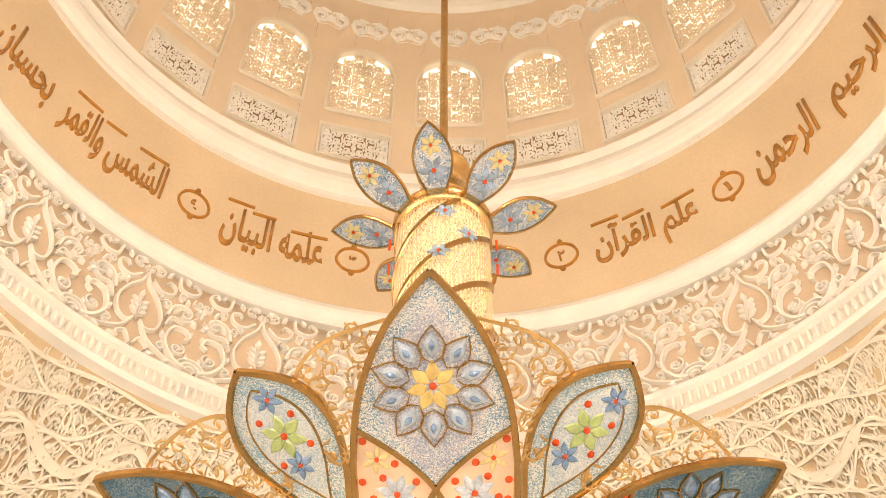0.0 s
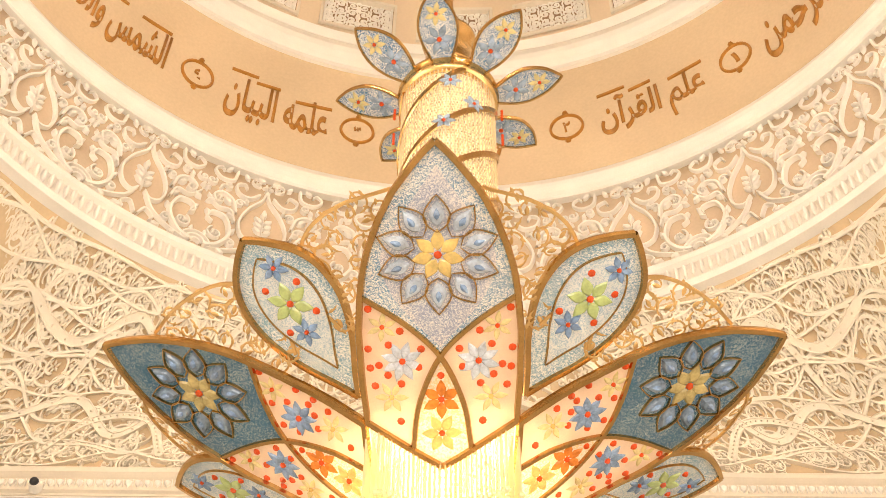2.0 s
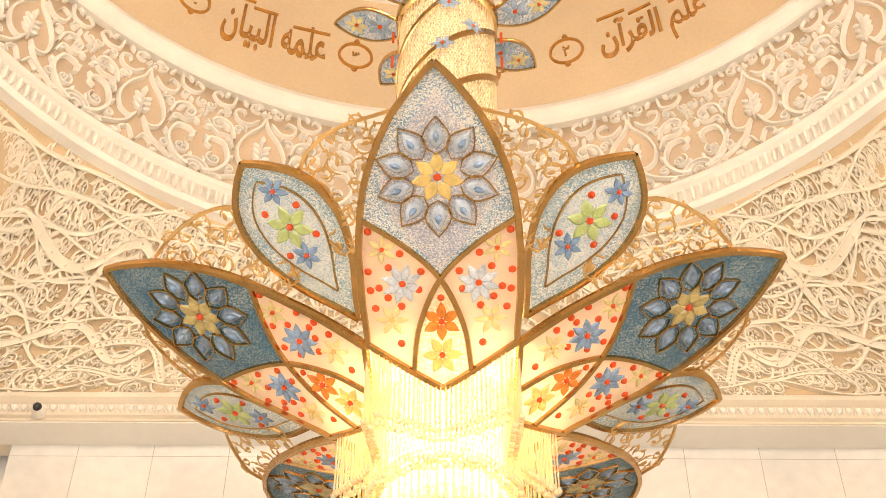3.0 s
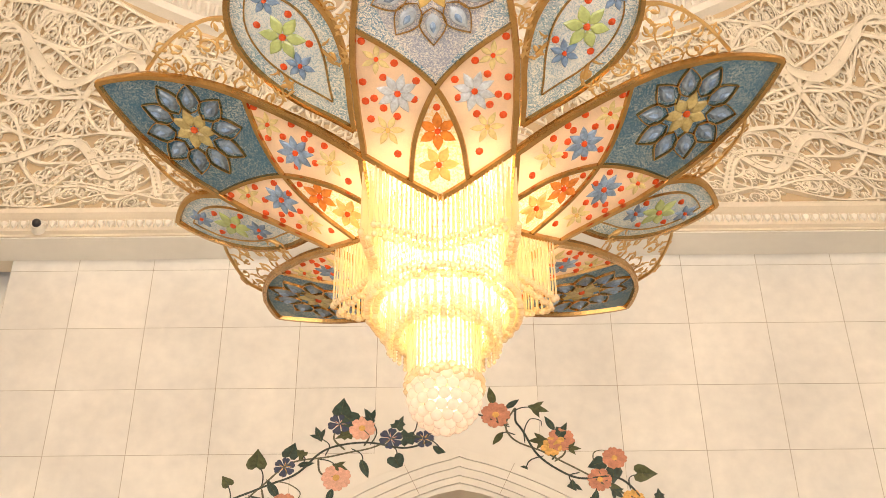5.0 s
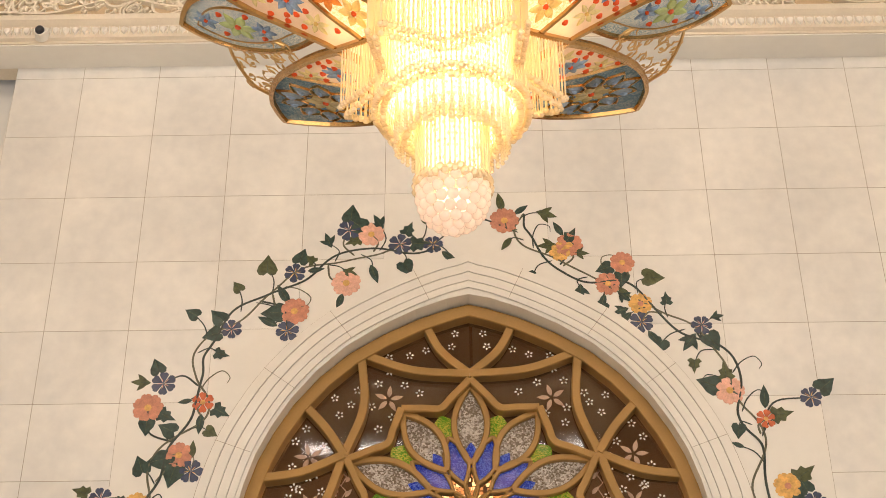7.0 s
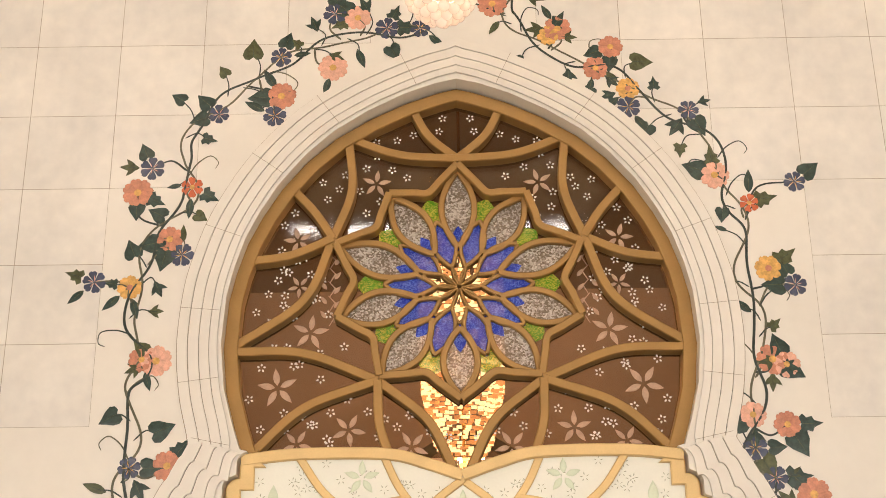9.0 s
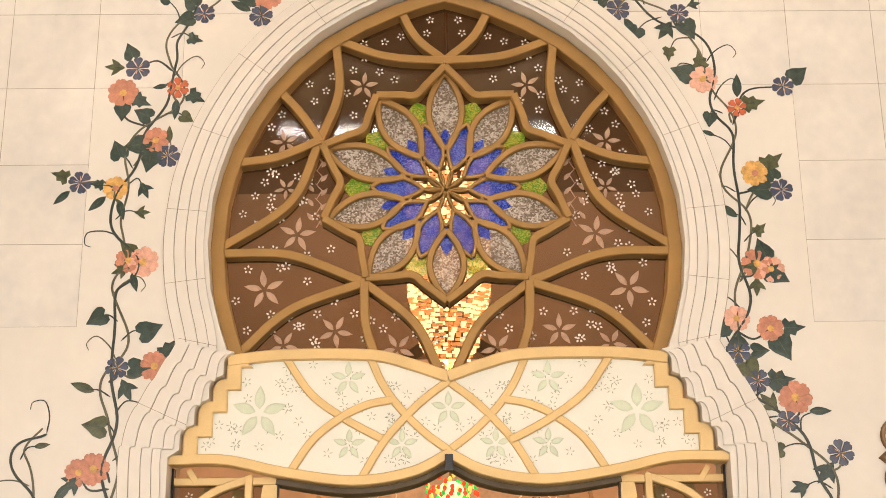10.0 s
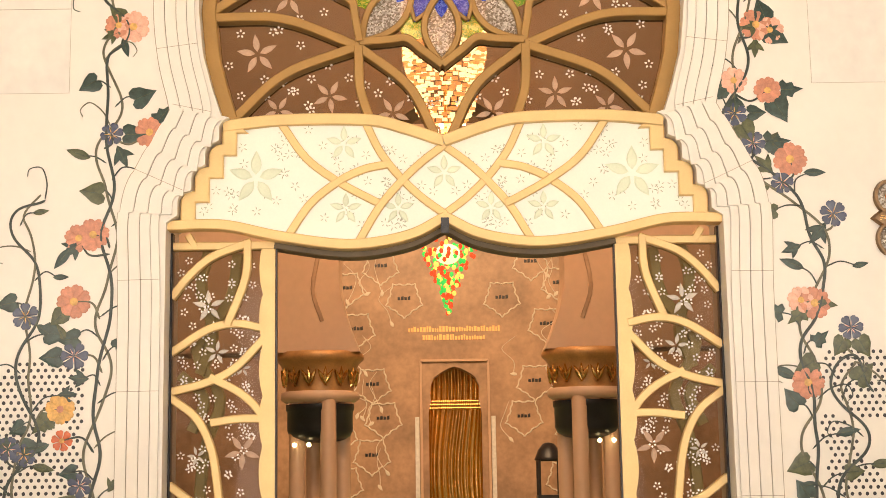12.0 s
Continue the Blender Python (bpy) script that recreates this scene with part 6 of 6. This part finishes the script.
def stone_leaf(x, z, a, size, rnd):
    kind = rnd.random()
    c, s = math.cos(a), math.sin(a)
    turn = lambda o, k=1.0: [(k * size * (u * c - v * s), k * size * (u * s + v * c)) for u, v in o]
    acc = Acc()
    if kind < 0.4:       # broad heart-shaped leaf
        o = [(-0.32, 0), (-0.5, 0.2), (-0.46, 0.46), (-0.2, 0.6), (0.15, 0.5), (0.45, 0.26), (0.85, 0.0), (0.5, -0.22), (0.2, -0.44), (-0.15, -0.58), (-0.44, -0.46), (-0.5, -0.2)]
        acc.blob(x, z, turn(o), 0.003, SI)
    elif kind < 0.6:     # ivy leaf
        o = [(-0.3, 0), (-0.45, 0.34), (-0.2, 0.58), (0.0, 0.34), (0.3, 0.42), (0.4, 0.18), (0.9, 0.02), (0.38, -0.22), (0.26, -0.46), (0.0, -0.36), (-0.22, -0.56), (-0.45, -0.28)]
        acc.blob(x, z, turn(o), 0.003, SI)
    else:                # slim leaves, one or a spray of three
        for e, k in ((0.0, 1.0), (0.9, 0.7), (-0.8, 0.75))[:1 if kind < 0.82 else 3]:
            d = a + e
            acc.blob(x + size * 0.3 * math.cos(d), z + size * 0.3 * math.sin(d), leaf_outline(size * 1.3 * k, size * 0.24 * k, d, 7), 0.003, SI)
    dark = rnd.random()
    leaf = acc.obj("leaf", M_LEAF if dark < 0.65 else M_LEAF2, inlay)
    v = Acc()
    v.ribbon([(x - 0.3 * size * c, z - 0.3 * size * s), (x + 0.2 * size * c, z + 0.2 * size * s), (x + 0.62 * size * c, z + 0.62 * size * s)], 0.012, 0.004, 0.0022, flat(16.9895))
    v.obj("vein", M_LEAF2 if dark < 0.65 else M_LEAF, leaf)


def bloom_side(stems, side, rnd):
    trunk = []
    for i, st in enumerate(stems):
        p = np.array(smooth_path(st, 16 * len(st)))
        t = np.gradient(p, axis=0)
        t /= np.linalg.norm(t, axis=1)[:, None]
        nn = np.c_[-t[:, 1], t[:, 0]]
        s = np.r_[0, np.cumsum(np.linalg.norm(np.diff(p, axis=0), axis=1))]
        for ph, mt, w in ((0, M_STEM, 0.04), (math.pi, M_STEM2, 0.034)):
            q = p + nn * (0.085 * np.sin(s * 3.6 + ph) + 0.035 * np.sin(s * 1.7 + 2 * ph) + 0.015 * np.sin(s * 8.3 + ph))[:, None]
            acc = Acc()
            acc.ribbon([tuple(x) for x in q], w, w * 0.75, 0.003 if ph else 0.0035, SI)
            acc.obj("stem", mt, inlay)
        trunk += [(tuple(a), tuple(b)) for a, b in zip(p, t)]
        # leaves and tendrils along the stem
        k = 0
        for d in [q + rnd.uniform(-0.09, 0.09) for q in np.arange(0.25, s[-1], 0.38 if i else 0.27)]:
            j = min(len(p) - 1, int(np.searchsorted(s, d)))
            m = 1 if k % 2 else -1
            k += 1
            base, nv, tv = p[j], nn[j] * m, t[j]
            reach = rnd.uniform(0.14, 0.42)
            tip = base + nv * reach + tv * rnd.uniform(0.02, 0.2)
            if any(math.dist(tip, f[:2]) < 0.17 for f in SEEN[side]):
                continue
            mid = base + nv * reach * 0.45 + tv * 0.12
            acc = Acc()
            if rnd.random() < 0.2:
                hook = [tuple(base), tuple(base + nv * 0.15 + tv * 0.14), tuple(base + nv * 0.34 + tv * 0.2), tuple(base + nv * 0.42 + tv * 0.08), tuple(base + nv * 0.36 + tv * 0.0)]
                acc.ribbon(smooth_path(hook, 20), 0.02, 0.01, 0.003, SI)
                acc.obj("tendril", rnd.choice((M_STEM, M_STEM2)), inlay)
            else:
                acc.ribbon(smooth_path([tuple(base), tuple(mid), tuple(tip)], 10), 0.02, 0.014, 0.003, SI)
                acc.obj("twig", M_STEM, inlay)
                stone_leaf(tip[0], tip[1], math.atan2(tip[1] - mid[1], tip[0] - mid[0]) + rnd.uniform(-0.5, 0.5), rnd.uniform(0.14, 0.25), rnd)
    for x, z, kind in SEEN[side]:
        (b, t) = min(trunk, key=lambda q: math.dist((q[0][0], q[0][1] + 0.18), (x, z)))
        b, f = np.array(b), np.array((x, z))
        if math.dist(b, f) > 0.1:
            mid = (b + f) / 2 + np.array((f[1] - b[1], b[0] - f[0])) * 0.28 * rnd.choice((1, -1))
            acc = Acc()
            acc.ribbon(smooth_path([tuple(b), tuple(mid), tuple(f)], 14), 0.03, 0.02, 0.0028, SI)
            acc.obj("branch", rnd.choice((M_STEM, M_STEM2)), inlay)
        a = rnd.uniform(0, 6.28)
        for q in range(rnd.choice((1, 2))):
            a2 = a + q * 1.1
            stone_leaf(x + 0.24 * math.cos(a2), z + 0.24 * math.sin(a2), a2, rnd.uniform(0.18, 0.27), rnd)
        stone_flower(x, z, kind, rnd)


bloom_side([L1, L2], -1, random.Random(2))
bloom_side([R1, R2], 1, random.Random(6))

# ventilation panels low on the wall: flat dark discs paint the shade in the holes
for name, x0, x1, zt, lean in (("l", -5.2, -4.1, 3.05, 1), ("r", 4.62, 6.2, 3.05, -1)):
    acc = Acc()
    i = 0
    z = 0.5
    while z < zt:
        x = x0 + (0.044 if i % 2 else 0)
        while x < x1:
            edge = 0.06 * math.sin(z * 5.0) + 0.04 * math.sin(z * 11)
            top = zt - 0.35 * max(0, 1 - (x - x0) / 0.35) ** 2 if lean > 0 else zt - 0.02
            if z < top and x0 + edge < x < x1 + edge and noise.noise(Vector((x * 1.6, z * 1.6, 3.3))) > -0.22:
                acc.fan([(x + 0.022 * math.cos(t), 16.9925, z + 0.024 * math.sin(t)) for t in (q * math.pi / 4 for q in range(8))])
            x += 0.088
        z += 0.076
        i += 1
    tagged(acc.obj("vent_holes", M_DARK, wall, "rows of small dark discs with the shade of round vent holes"), kind="stuff")

# bronze jewelled ornament beside the arch
M_ORNAMENT = mat("old_bronze", (0.22, 0.14, 0.075), 0.4, 0.6, vary=0.15, scale=8, fine=60, bump=0.1)
orn = empty("wall_ornament", "bronze quatrefoil ornament with an amber jewel on the wall", "ornament")
So = flat(16.985)
for sx, sz in ((-1, 1), (1, 1), (1, -1), (-1, -1)):
    c = (5.77 + 0.19 * sx, 4.62 + 0.26 * sz)
    rim = [(0.16 * math.cos(q), 0.19 * math.sin(q)) for q in (2 * math.pi * i / 24 for i in range(25))]
    acc = Acc()
    acc.ribbon([(c[0] + u, c[1] + v) for u, v in rim], 0.06, 0.06, 0.05, So, 1)
    lobe = acc.obj("lobe", M_ORNAMENT, orn)
    acc = Acc()
    acc.blob(c[0], c[1], [(0.85 * u, 0.85 * v) for u, v in rim[:-1]], 0.015, So)
    acc.obj("bead_field", M_SILVER, lobe)
    acc = Acc()
    acc.blob(c[0], c[1], [(0.05 * math.cos(q), 0.065 * math.sin(q)) for q in (2 * math.pi * i / 8 for i in range(8))], 0.05, So)
    acc.obj("jewel", M_GEM_ORANGE, lobe)
for k in range(4):
    t = k * math.pi / 2
    acc = Acc()
    acc.blob(5.77 + 0.24 * math.cos(t), 4.62 + 0.24 * math.sin(t), leaf_outline(0.38, 0.13, t, 8), 0.045, So)
    leaf = acc.obj("leaf", M_ORNAMENT, orn)
    acc = Acc()
    for e in (-0.35, 0.0, 0.35):
        acc.ribbon([(5.77 + d * math.cos(t + e * (d - 0.1)), 4.62 + d * math.sin(t + e * (d - 0.1))) for d in (0.12, 0.22, 0.33)], 0.014, 0.008, 0.062, So)
    acc.obj("vein", M_GOLD, leaf)

# small dome camera on the cornice
sec = empty("security_camera", "small white security camera with a dark dome on the cornice", "camera", (-6.05, 16.33, 15.26))
acc = Acc()
acc.tube([(0, 0.08, 0), (0, -0.06, 0)], 0.11, 0.09, 16)
acc.obj("base", M_WHITE, sec)
acc = Acc()
acc.ball((0, -0.07, 0), 0.07, 12, 8)
acc.obj("lens_dome", M_DARK, sec, smooth=True)
# ---- the prayer hall seen through the door ----
M_CORAL_WALL = mat("coral_marble", (0.53, 0.34, 0.215), 0.4, vary=0.2, scale=0.9, fine=5, bump=0.0)
M_PIER = mat("pier_marble", (0.7, 0.48, 0.33), 0.4, vary=0.06, scale=0.6, fine=6, bump=0)
M_CAPITAL = mat("gilded_capital", (0.62, 0.34, 0.13), 0.4, 0.3, vary=0.15, scale=4)
M_HALLGOLD = mat("mihrab_gold", (0.75, 0.48, 0.16), 0.22, 1.0, vary=0.1, scale=3)
M_CARPET = mat("carpet", (0.2, 0.24, 0.14), 0.9, vary=0.15)
M_LINE = mat("pale_inlay", (0.92, 0.84, 0.72), 0.4, vary=0.05)
M_MOTHER = mat("mother_of_pearl", (0.9, 0.88, 0.84), 0.12, vary=0.1, scale=9, fine=60, bump=0.4)
HX = 0.86
plain("floor_hall", [((-22, 17.95, -0.2), (22, 58, -0.004))], M_CARPET, "carpeted floor of the prayer hall", "floor")
plain("wall_hall_side", [((-22.5, 17.95, 0), (-22, 58, 20)), ((22, 17.95, 0), (22.5, 58, 20))], M_PIER, "marble side walls of the prayer hall", "wall")
plain("wall_hall_front", [((-22, 17.9, 0), (-9.7, 18.4, 20)), ((9.7, 17.9, 0), (22, 18.4, 20)), ((-9.7, 17.92, 15.6), (9.7, 18.4, 20))], M_PIER, "marble wall of the prayer hall", "wall")
plain("ceiling_hall", [((-22, 17.95, 20), (22, 58, 20.4))], M_PIER, "plaster ceiling of the prayer hall", "ceiling")

# qibla wall with the niche
qib = empty("wall_qibla", "coral marble wall with pale outlined medallions and flower stems", "wall", kind="structure")
NICHE = [(0.0, 1.02), (4.1, 1.02), (4.3, 0.98), (4.5, 0.93), (4.75, 0.95), (5.1, 0.93), (5.4, 0.8), (5.62, 0.5), (5.76, 0.2), (5.82, 0.0)]
acc = Acc()
for s in (-1, 1):
    acc.grid([[(HX + s * 22.9, 55.0, z), (HX + s * w, 55.0, z)] for z, w in NICHE] + [[(HX + s * 22.9, 55.0, 20), (HX, 55.0, 20)]])
    acc.grid([[(HX + s * w, 55.0, z), (HX + s * w, 56.2, z)] for z, w in NICHE])
acc.obj("wall_face", M_CORAL_WALL, qib)
acc = Acc()
rows = []
for i in range(97):
    u = i / 96
    a = math.pi * u
    rows.append([(HX - 1.02 * math.cos(a) + 0.0, 55.35 + 0.85 * math.sin(a) - 0.075 * abs(math.sin(13 * a + 2.0 * math.sin(z * 0.9))), z) for z in np.linspace(0, 6, 26)])
acc.grid(rows)
acc.obj("ribbed_niche", M_HALLGOLD, qib, "gold niche of wavy vertical ribs", smooth=True)
for k in range(3):
    acc = Acc()
    for i in range(27):
        x = HX - 0.95 + 1.9 * i / 26
        acc.ball((x, 55.05, 4.22 + 0.13 * k), 0.034, 6, 4, 1.6)
    acc.obj("bead_row", M_HALLGOLD, qib)
for path, w in (([(-1.3 + HX, 0), (-1.3 + HX, 6.05), (1.3 + HX, 6.05), (1.3 + HX, 0)], 0.1),):
    for a, b in zip(path, path[1:]):
        acc = Acc()
        acc.bar([a, ((a[0] + b[0]) / 2, (a[1] + b[1]) / 2), b], w, 54.86, 55.0)
        acc.obj("surround", M_PIER, qib)
for s in (-1, 1):
    acc = Acc()
    acc.bar([(HX + s * 1.46, 0), (HX + s * 1.46, 2), (HX + s * 1.46, 3.9)], 0.17, 54.9, 55.0)
    acc.obj("pearl_strip", M_MOTHER, qib)
SQ = flat(54.985)
rnd = random.Random(8)
for (x, z) in ((-1.05, 8.45), (2.75, 8.45), (-1.95, 9.75), (3.9, 9.85), (-2.9, 7.3), (4.45, 7.4), (-2.3, 5.15), (3.95, 5.2), (-1.9, 3.85), (3.5, 3.85), (-2.35, 2.45), (-3.3, 8.9), (5.0, 9.0), (-3.4, 1.4), (5.0, 1.5), (-3.6, 3.3), (5.4, 3.4)):
    acc = Acc()
    pts = []
    for i in range(81):
        a = 2 * math.pi * i / 80 + math.pi / 2 + math.pi
        f = (a - math.pi * 1.5) / (2 * math.pi / 5) % 1.0
        f = abs(f - round(f)) * 2          # 0 at a tip, 1 in the cleft between two lobes
        r = 0.54 + 0.1 * math.sqrt(max(0.0, 1 - (f / 0.8 - 0.25) ** 2 / 0.6)) + 0.13 * max(0.0, 1 - f / 0.22) ** 1.3 if f < 0.8 else 0.54 + 0.1 * (f - 0.8)
        pts.append((x + r * math.cos(a), z + r * math.sin(a)))
    acc.ribbon(pts, 0.06, 0.06, 0.03, SQ, 1)
    med = acc.obj("name_medallion", M_LINE, qib, "pale five-lobed outline")
    acc = Acc()
    for k in range(4):
        acc.blob(x - 0.2 + 0.13 * k, z + 0.03, [(0.05, -0.05), (0.05, 0.05 + 0.05 * (k % 2)), (-0.05, 0.07), (-0.05, -0.06)], 0.01, SQ)
    acc.obj("writing_bar", M_DARK, med)
acc = Acc()
for k in range(17):
    s = rnd.choice((-1, 1))
    x, z = HX + s * rnd.uniform(1.9, 4.4), rnd.uniform(1, 9.5)
    acc.ribbon(smooth_path([(x, z), (x + rnd.uniform(-0.4, 0.4), z + 0.5), (x + rnd.uniform(-0.5, 0.5), z + 1.0), (x + rnd.uniform(-0.2, 0.2), z + 1.5)], 16), 0.035, 0.02, 0.015, SQ)
    acc.blob(x, z, leaf_outline(0.3, 0.07, rnd.uniform(0, 6)), 0.015, SQ)
acc.obj("stem_inlay", M_LINE, qib)
acc = Acc()
for row, (z, x0, x1) in enumerate(((7.25, -0.9, 2.6), (6.93, -0.35, 2.05))):
    x = x0
    while x < x1:
        w = rnd.uniform(0.04, 0.12)
        acc.box((x, 54.96, z - 0.08), (x + w, 54.99, z + rnd.uniform(0.05, 0.14)))
        x += w + 0.035
# the gold writing glows by itself, a gleam put into the material
acc.obj("gold_writing_bar", mat("glowing_gold_writing", (0.9, 0.55, 0.2), 0.4, emit=(1.0, 0.4, 0.1), power=0.4), qib)

# arch of the inner arcade on lotus capitals
arcade = empty("inner_arcade", "rose marble arcade with gilded lotus capitals", "arcade", kind="structure")
AX = 0.45
INNER = [(4.25, 1.95), (4.6, 2.1), (5.2, 2.3), (5.9, 2.4), (6.6, 2.36), (7.3, 2.25), (8.2, 1.95), (9.0, 1.4), (9.6, 0.6), (9.8, 0.0)]
for s in (-1, 1):
    acc = Acc()
    for y in (30.0, 31.2):
        acc.grid([[(AX + s * 7.5, y, z), (AX + s * w, y, z)] for z, w in smooth_path(INNER, 50)] + [[(AX + s * 7.5, y, 13), (AX, y, 13)]])
    acc.grid([[(AX + s * w, 30.0, z), (AX + s * w, 31.2, z)] for z, w in smooth_path(INNER, 50)])
    acc.obj("arch_wall", M_PIER, arcade)
    px = AX + s * 2.85
    def ringed(prof, mt, name, n=24, sm=True, label=""):
        a = Acc()
        a.grid([[(px + r * math.cos(2 * math.pi * i / n), 30.6 + r * math.sin(2 * math.pi * i / n), z) for r, z in prof] for i in range(n)], close_u=True)
        return a.obj(name, mt, arcade, label, sm)
    ringed([(0.9, 4.27), (0.95, 4.2), (0.95, 4.12), (0.86, 4.05), (0.78, 3.9), (0.72, 3.6), (0.72, 3.42)], M_CAPITAL, "capital", label="gilded lotus capital")
    ringed([(0.8, 3.44), (0.84, 3.38), (0.84, 3.28), (0.76, 3.22), (0.72, 3.2)], M_PIER, "collar")
    for i in range(14):
        a = 2 * math.pi * i / 14
        lf = Acc()
        SL = lambda u, v, h, a=a: (px + (0.75 + 0.12 * v + h) * math.cos(a + u / 0.8), 30.6 + (0.75 + 0.12 * v + h) * math.sin(a + u / 0.8), 3.5 + v)
        for t in (-0.5, 0, 0.5):
            lf.blob(0.14 * math.sin(t), 0.24 * math.cos(t), leaf_outline(0.42, 0.055, math.pi / 2 - t, 5), 0.04, SL)
        lf.obj("lotus_leaf", M_HALLGOLD, arcade)
    for q in range(4):
        a = -math.pi / 2 - s * math.radians(20) + q * math.pi / 2
        cx_, cy_ = px + (0.5 if q else 0.64) * math.cos(a), 30.6 + (0.5 if q else 0.64) * math.sin(a)
        sh = Acc()
        sh.tube([(cx_, cy_, 3.25), (cx_, cy_, 0)], 0.17, 0.17, 16)
        sh.obj("shaft", M_PIER, arcade, smooth=True)
    # dark bowl lantern between the shafts, with small lamps under it
    bl = Acc()
    bl.grid([[(px + r * math.cos(2 * math.pi * i / 20), 30.6 + r * math.sin(2 * math.pi * i / 20), z) for r, z in ((0.73, 3.17), (0.73, 3.05), (0.7, 3.03), (0.7, 2.62), (0.64, 2.5), (0.5, 2.42), (0.3, 2.38), (0.0, 2.37))] for i in range(20)], close_u=True)
    bl.obj("dark_bowl", M_DARK, arcade, "dark bronze bowl", True)
    for dx in (0.2, 0.5):
        lb = Acc()
        lb.ball((px + s * dx, 30.15, 2.32), 0.05, 8, 6)
        lb.obj("lamp", mat("small_lamp", (1, 0.8, 0.5), emit=(1.0, 0.75, 0.35), power=8), arcade)
    rib = Acc()
    rib.bar(smooth_path([(AX + s * 2.75, 4.9), (AX + s * 2.95, 5.6), (AX + s * 2.8, 6.6), (AX + s * 2.95, 7.4)], 14), 0.09, 29.97, 30.0)
    rib.obj("inlay_stem", M_CORAL_WALL, arcade)

# hall chandelier: gold cone above, red and green drops below
HC = empty("hall_chandelier", "golden crystal chandelier with red and green glass drops, lit", "chandelier")
HXC, HYC, HK = 0.32, 26.0, 0.684


def hz(z):
    return EYE + (z - EYE) * HK


M_HC_GOLD = mat("lit_gold_crystal", (1.0, 0.7, 0.35), 0.2, emit=(1.0, 0.62, 0.32), power=9.0, island=0.5, vary=0.2)
M_HC_ORANGE = mat("orange_lit_crystal", (1.0, 0.5, 0.2), 0.2, emit=(1.0, 0.4, 0.14), power=2.6, vary=0.2)
M_HC_LAMP = mat("golden_lamp", (1.0, 0.75, 0.4), 0.2, emit=(1.0, 0.68, 0.3), power=1.9)
M_HC_YELLOW = mat("yellow_glass_drop", (1.0, 0.6, 0.1), 0.1, emit=(1.0, 0.6, 0.12), power=1.1)
M_HC_RED = mat("red_glass_drop", (0.7, 0.05, 0.02), 0.1, emit=(1.0, 0.08, 0.02), power=0.9)
M_HC_GREEN = mat("green_glass_drop", (0.05, 0.5, 0.08), 0.1, emit=(0.05, 0.8, 0.12), power=0.7)
rnd = random.Random(12)
acc, dim = Acc(), Acc()
for row in range(52):
    z = 10.6 + row * 0.13
    r = float(np.interp(z, (10.6, 11.5, 13.0, 17.4), (0.14, 0.75, 1.1, 1.15)))
    n = max(4, int(2 * math.pi * r / 0.2))
    for i in range(n):
        if rnd.random() < 0.1:
            continue
        a = 2 * math.pi * (i + rnd.random() * 0.5) / n
        c = (HXC + HK * r * math.cos(a), HYC + HK * r * math.sin(a))
        (acc if rnd.random() < 0.5 else dim).box((c[0] - 0.05, c[1] - 0.015, hz(z)), (c[0] + 0.05, c[1] + 0.015, hz(z + 0.085)))
tagged(dim.obj("orange_cone", M_HC_ORANGE, HC), kind="stuff")
tagged(acc.obj("gold_cone", M_HC_GOLD, HC, "tapering cone of lit golden crystals"), kind="stuff")
acc = Acc()
acc.ball((HXC, HYC, hz(7.55)), 0.24, 14, 10, 0.8)
acc.obj("lamp", M_HC_LAMP, HC, "bright golden lamp among the drops", True)
acc = Acc()
acc.tube([(HXC, HYC, 20), (HXC, HYC, hz(7.9))], 0.03, 0.03, 8)
acc.obj("rod", M_HALLGOLD, HC)
for k in range(210):
    t = rnd.random() ** 0.7
    z = 5.95 + 1.95 * t
    r = 0.04 + 0.98 * t ** 1.4 * math.sqrt(rnd.random())
    a = rnd.uniform(0, 6.28)
    acc = Acc()
    acc.ball((HXC + HK * r * math.cos(a), HYC + HK * r * math.sin(a), hz(z)), 0.04, 6, 4, 1.3)
    acc.obj("glass_drop", rnd.choice((M_HC_RED, M_HC_RED, M_HC_RED, M_HC_GREEN, M_HC_GREEN, M_HC_YELLOW)), HC)
# dark carved pulpit canopy beside the niche
pul = empty("pulpit_canopy", "dark carved wooden canopy on slim posts", "canopy")
px, py = 4.0, 50.0
acc = Acc()
acc.grid([[(px + r * math.cos(2 * math.pi * i / 12), py + r * math.sin(2 * math.pi * i / 12), z) for r, z in ((0.0, 2.75), (0.2, 2.7), (0.36, 2.5), (0.46, 2.25), (0.5, 2.15), (0.42, 2.1))] for i in range(12)], close_u=True)
acc.obj("canopy_dome", M_DARK, pul, smooth=True)
for dx in (-0.36, 0.36):
    for dy in (-0.36, 0.36):
        acc = Acc()
        acc.tube([(px + dx, py + dy, 0), (px + dx, py + dy, 2.15)], 0.055, 0.055, 8)
        acc.obj("post", M_DARK, pul)
acc = Acc()
acc.box((px - 0.42, py - 0.42, 0), (px + 0.42, py + 0.42, 0.95))
acc.obj("base", M_DARK, pul)
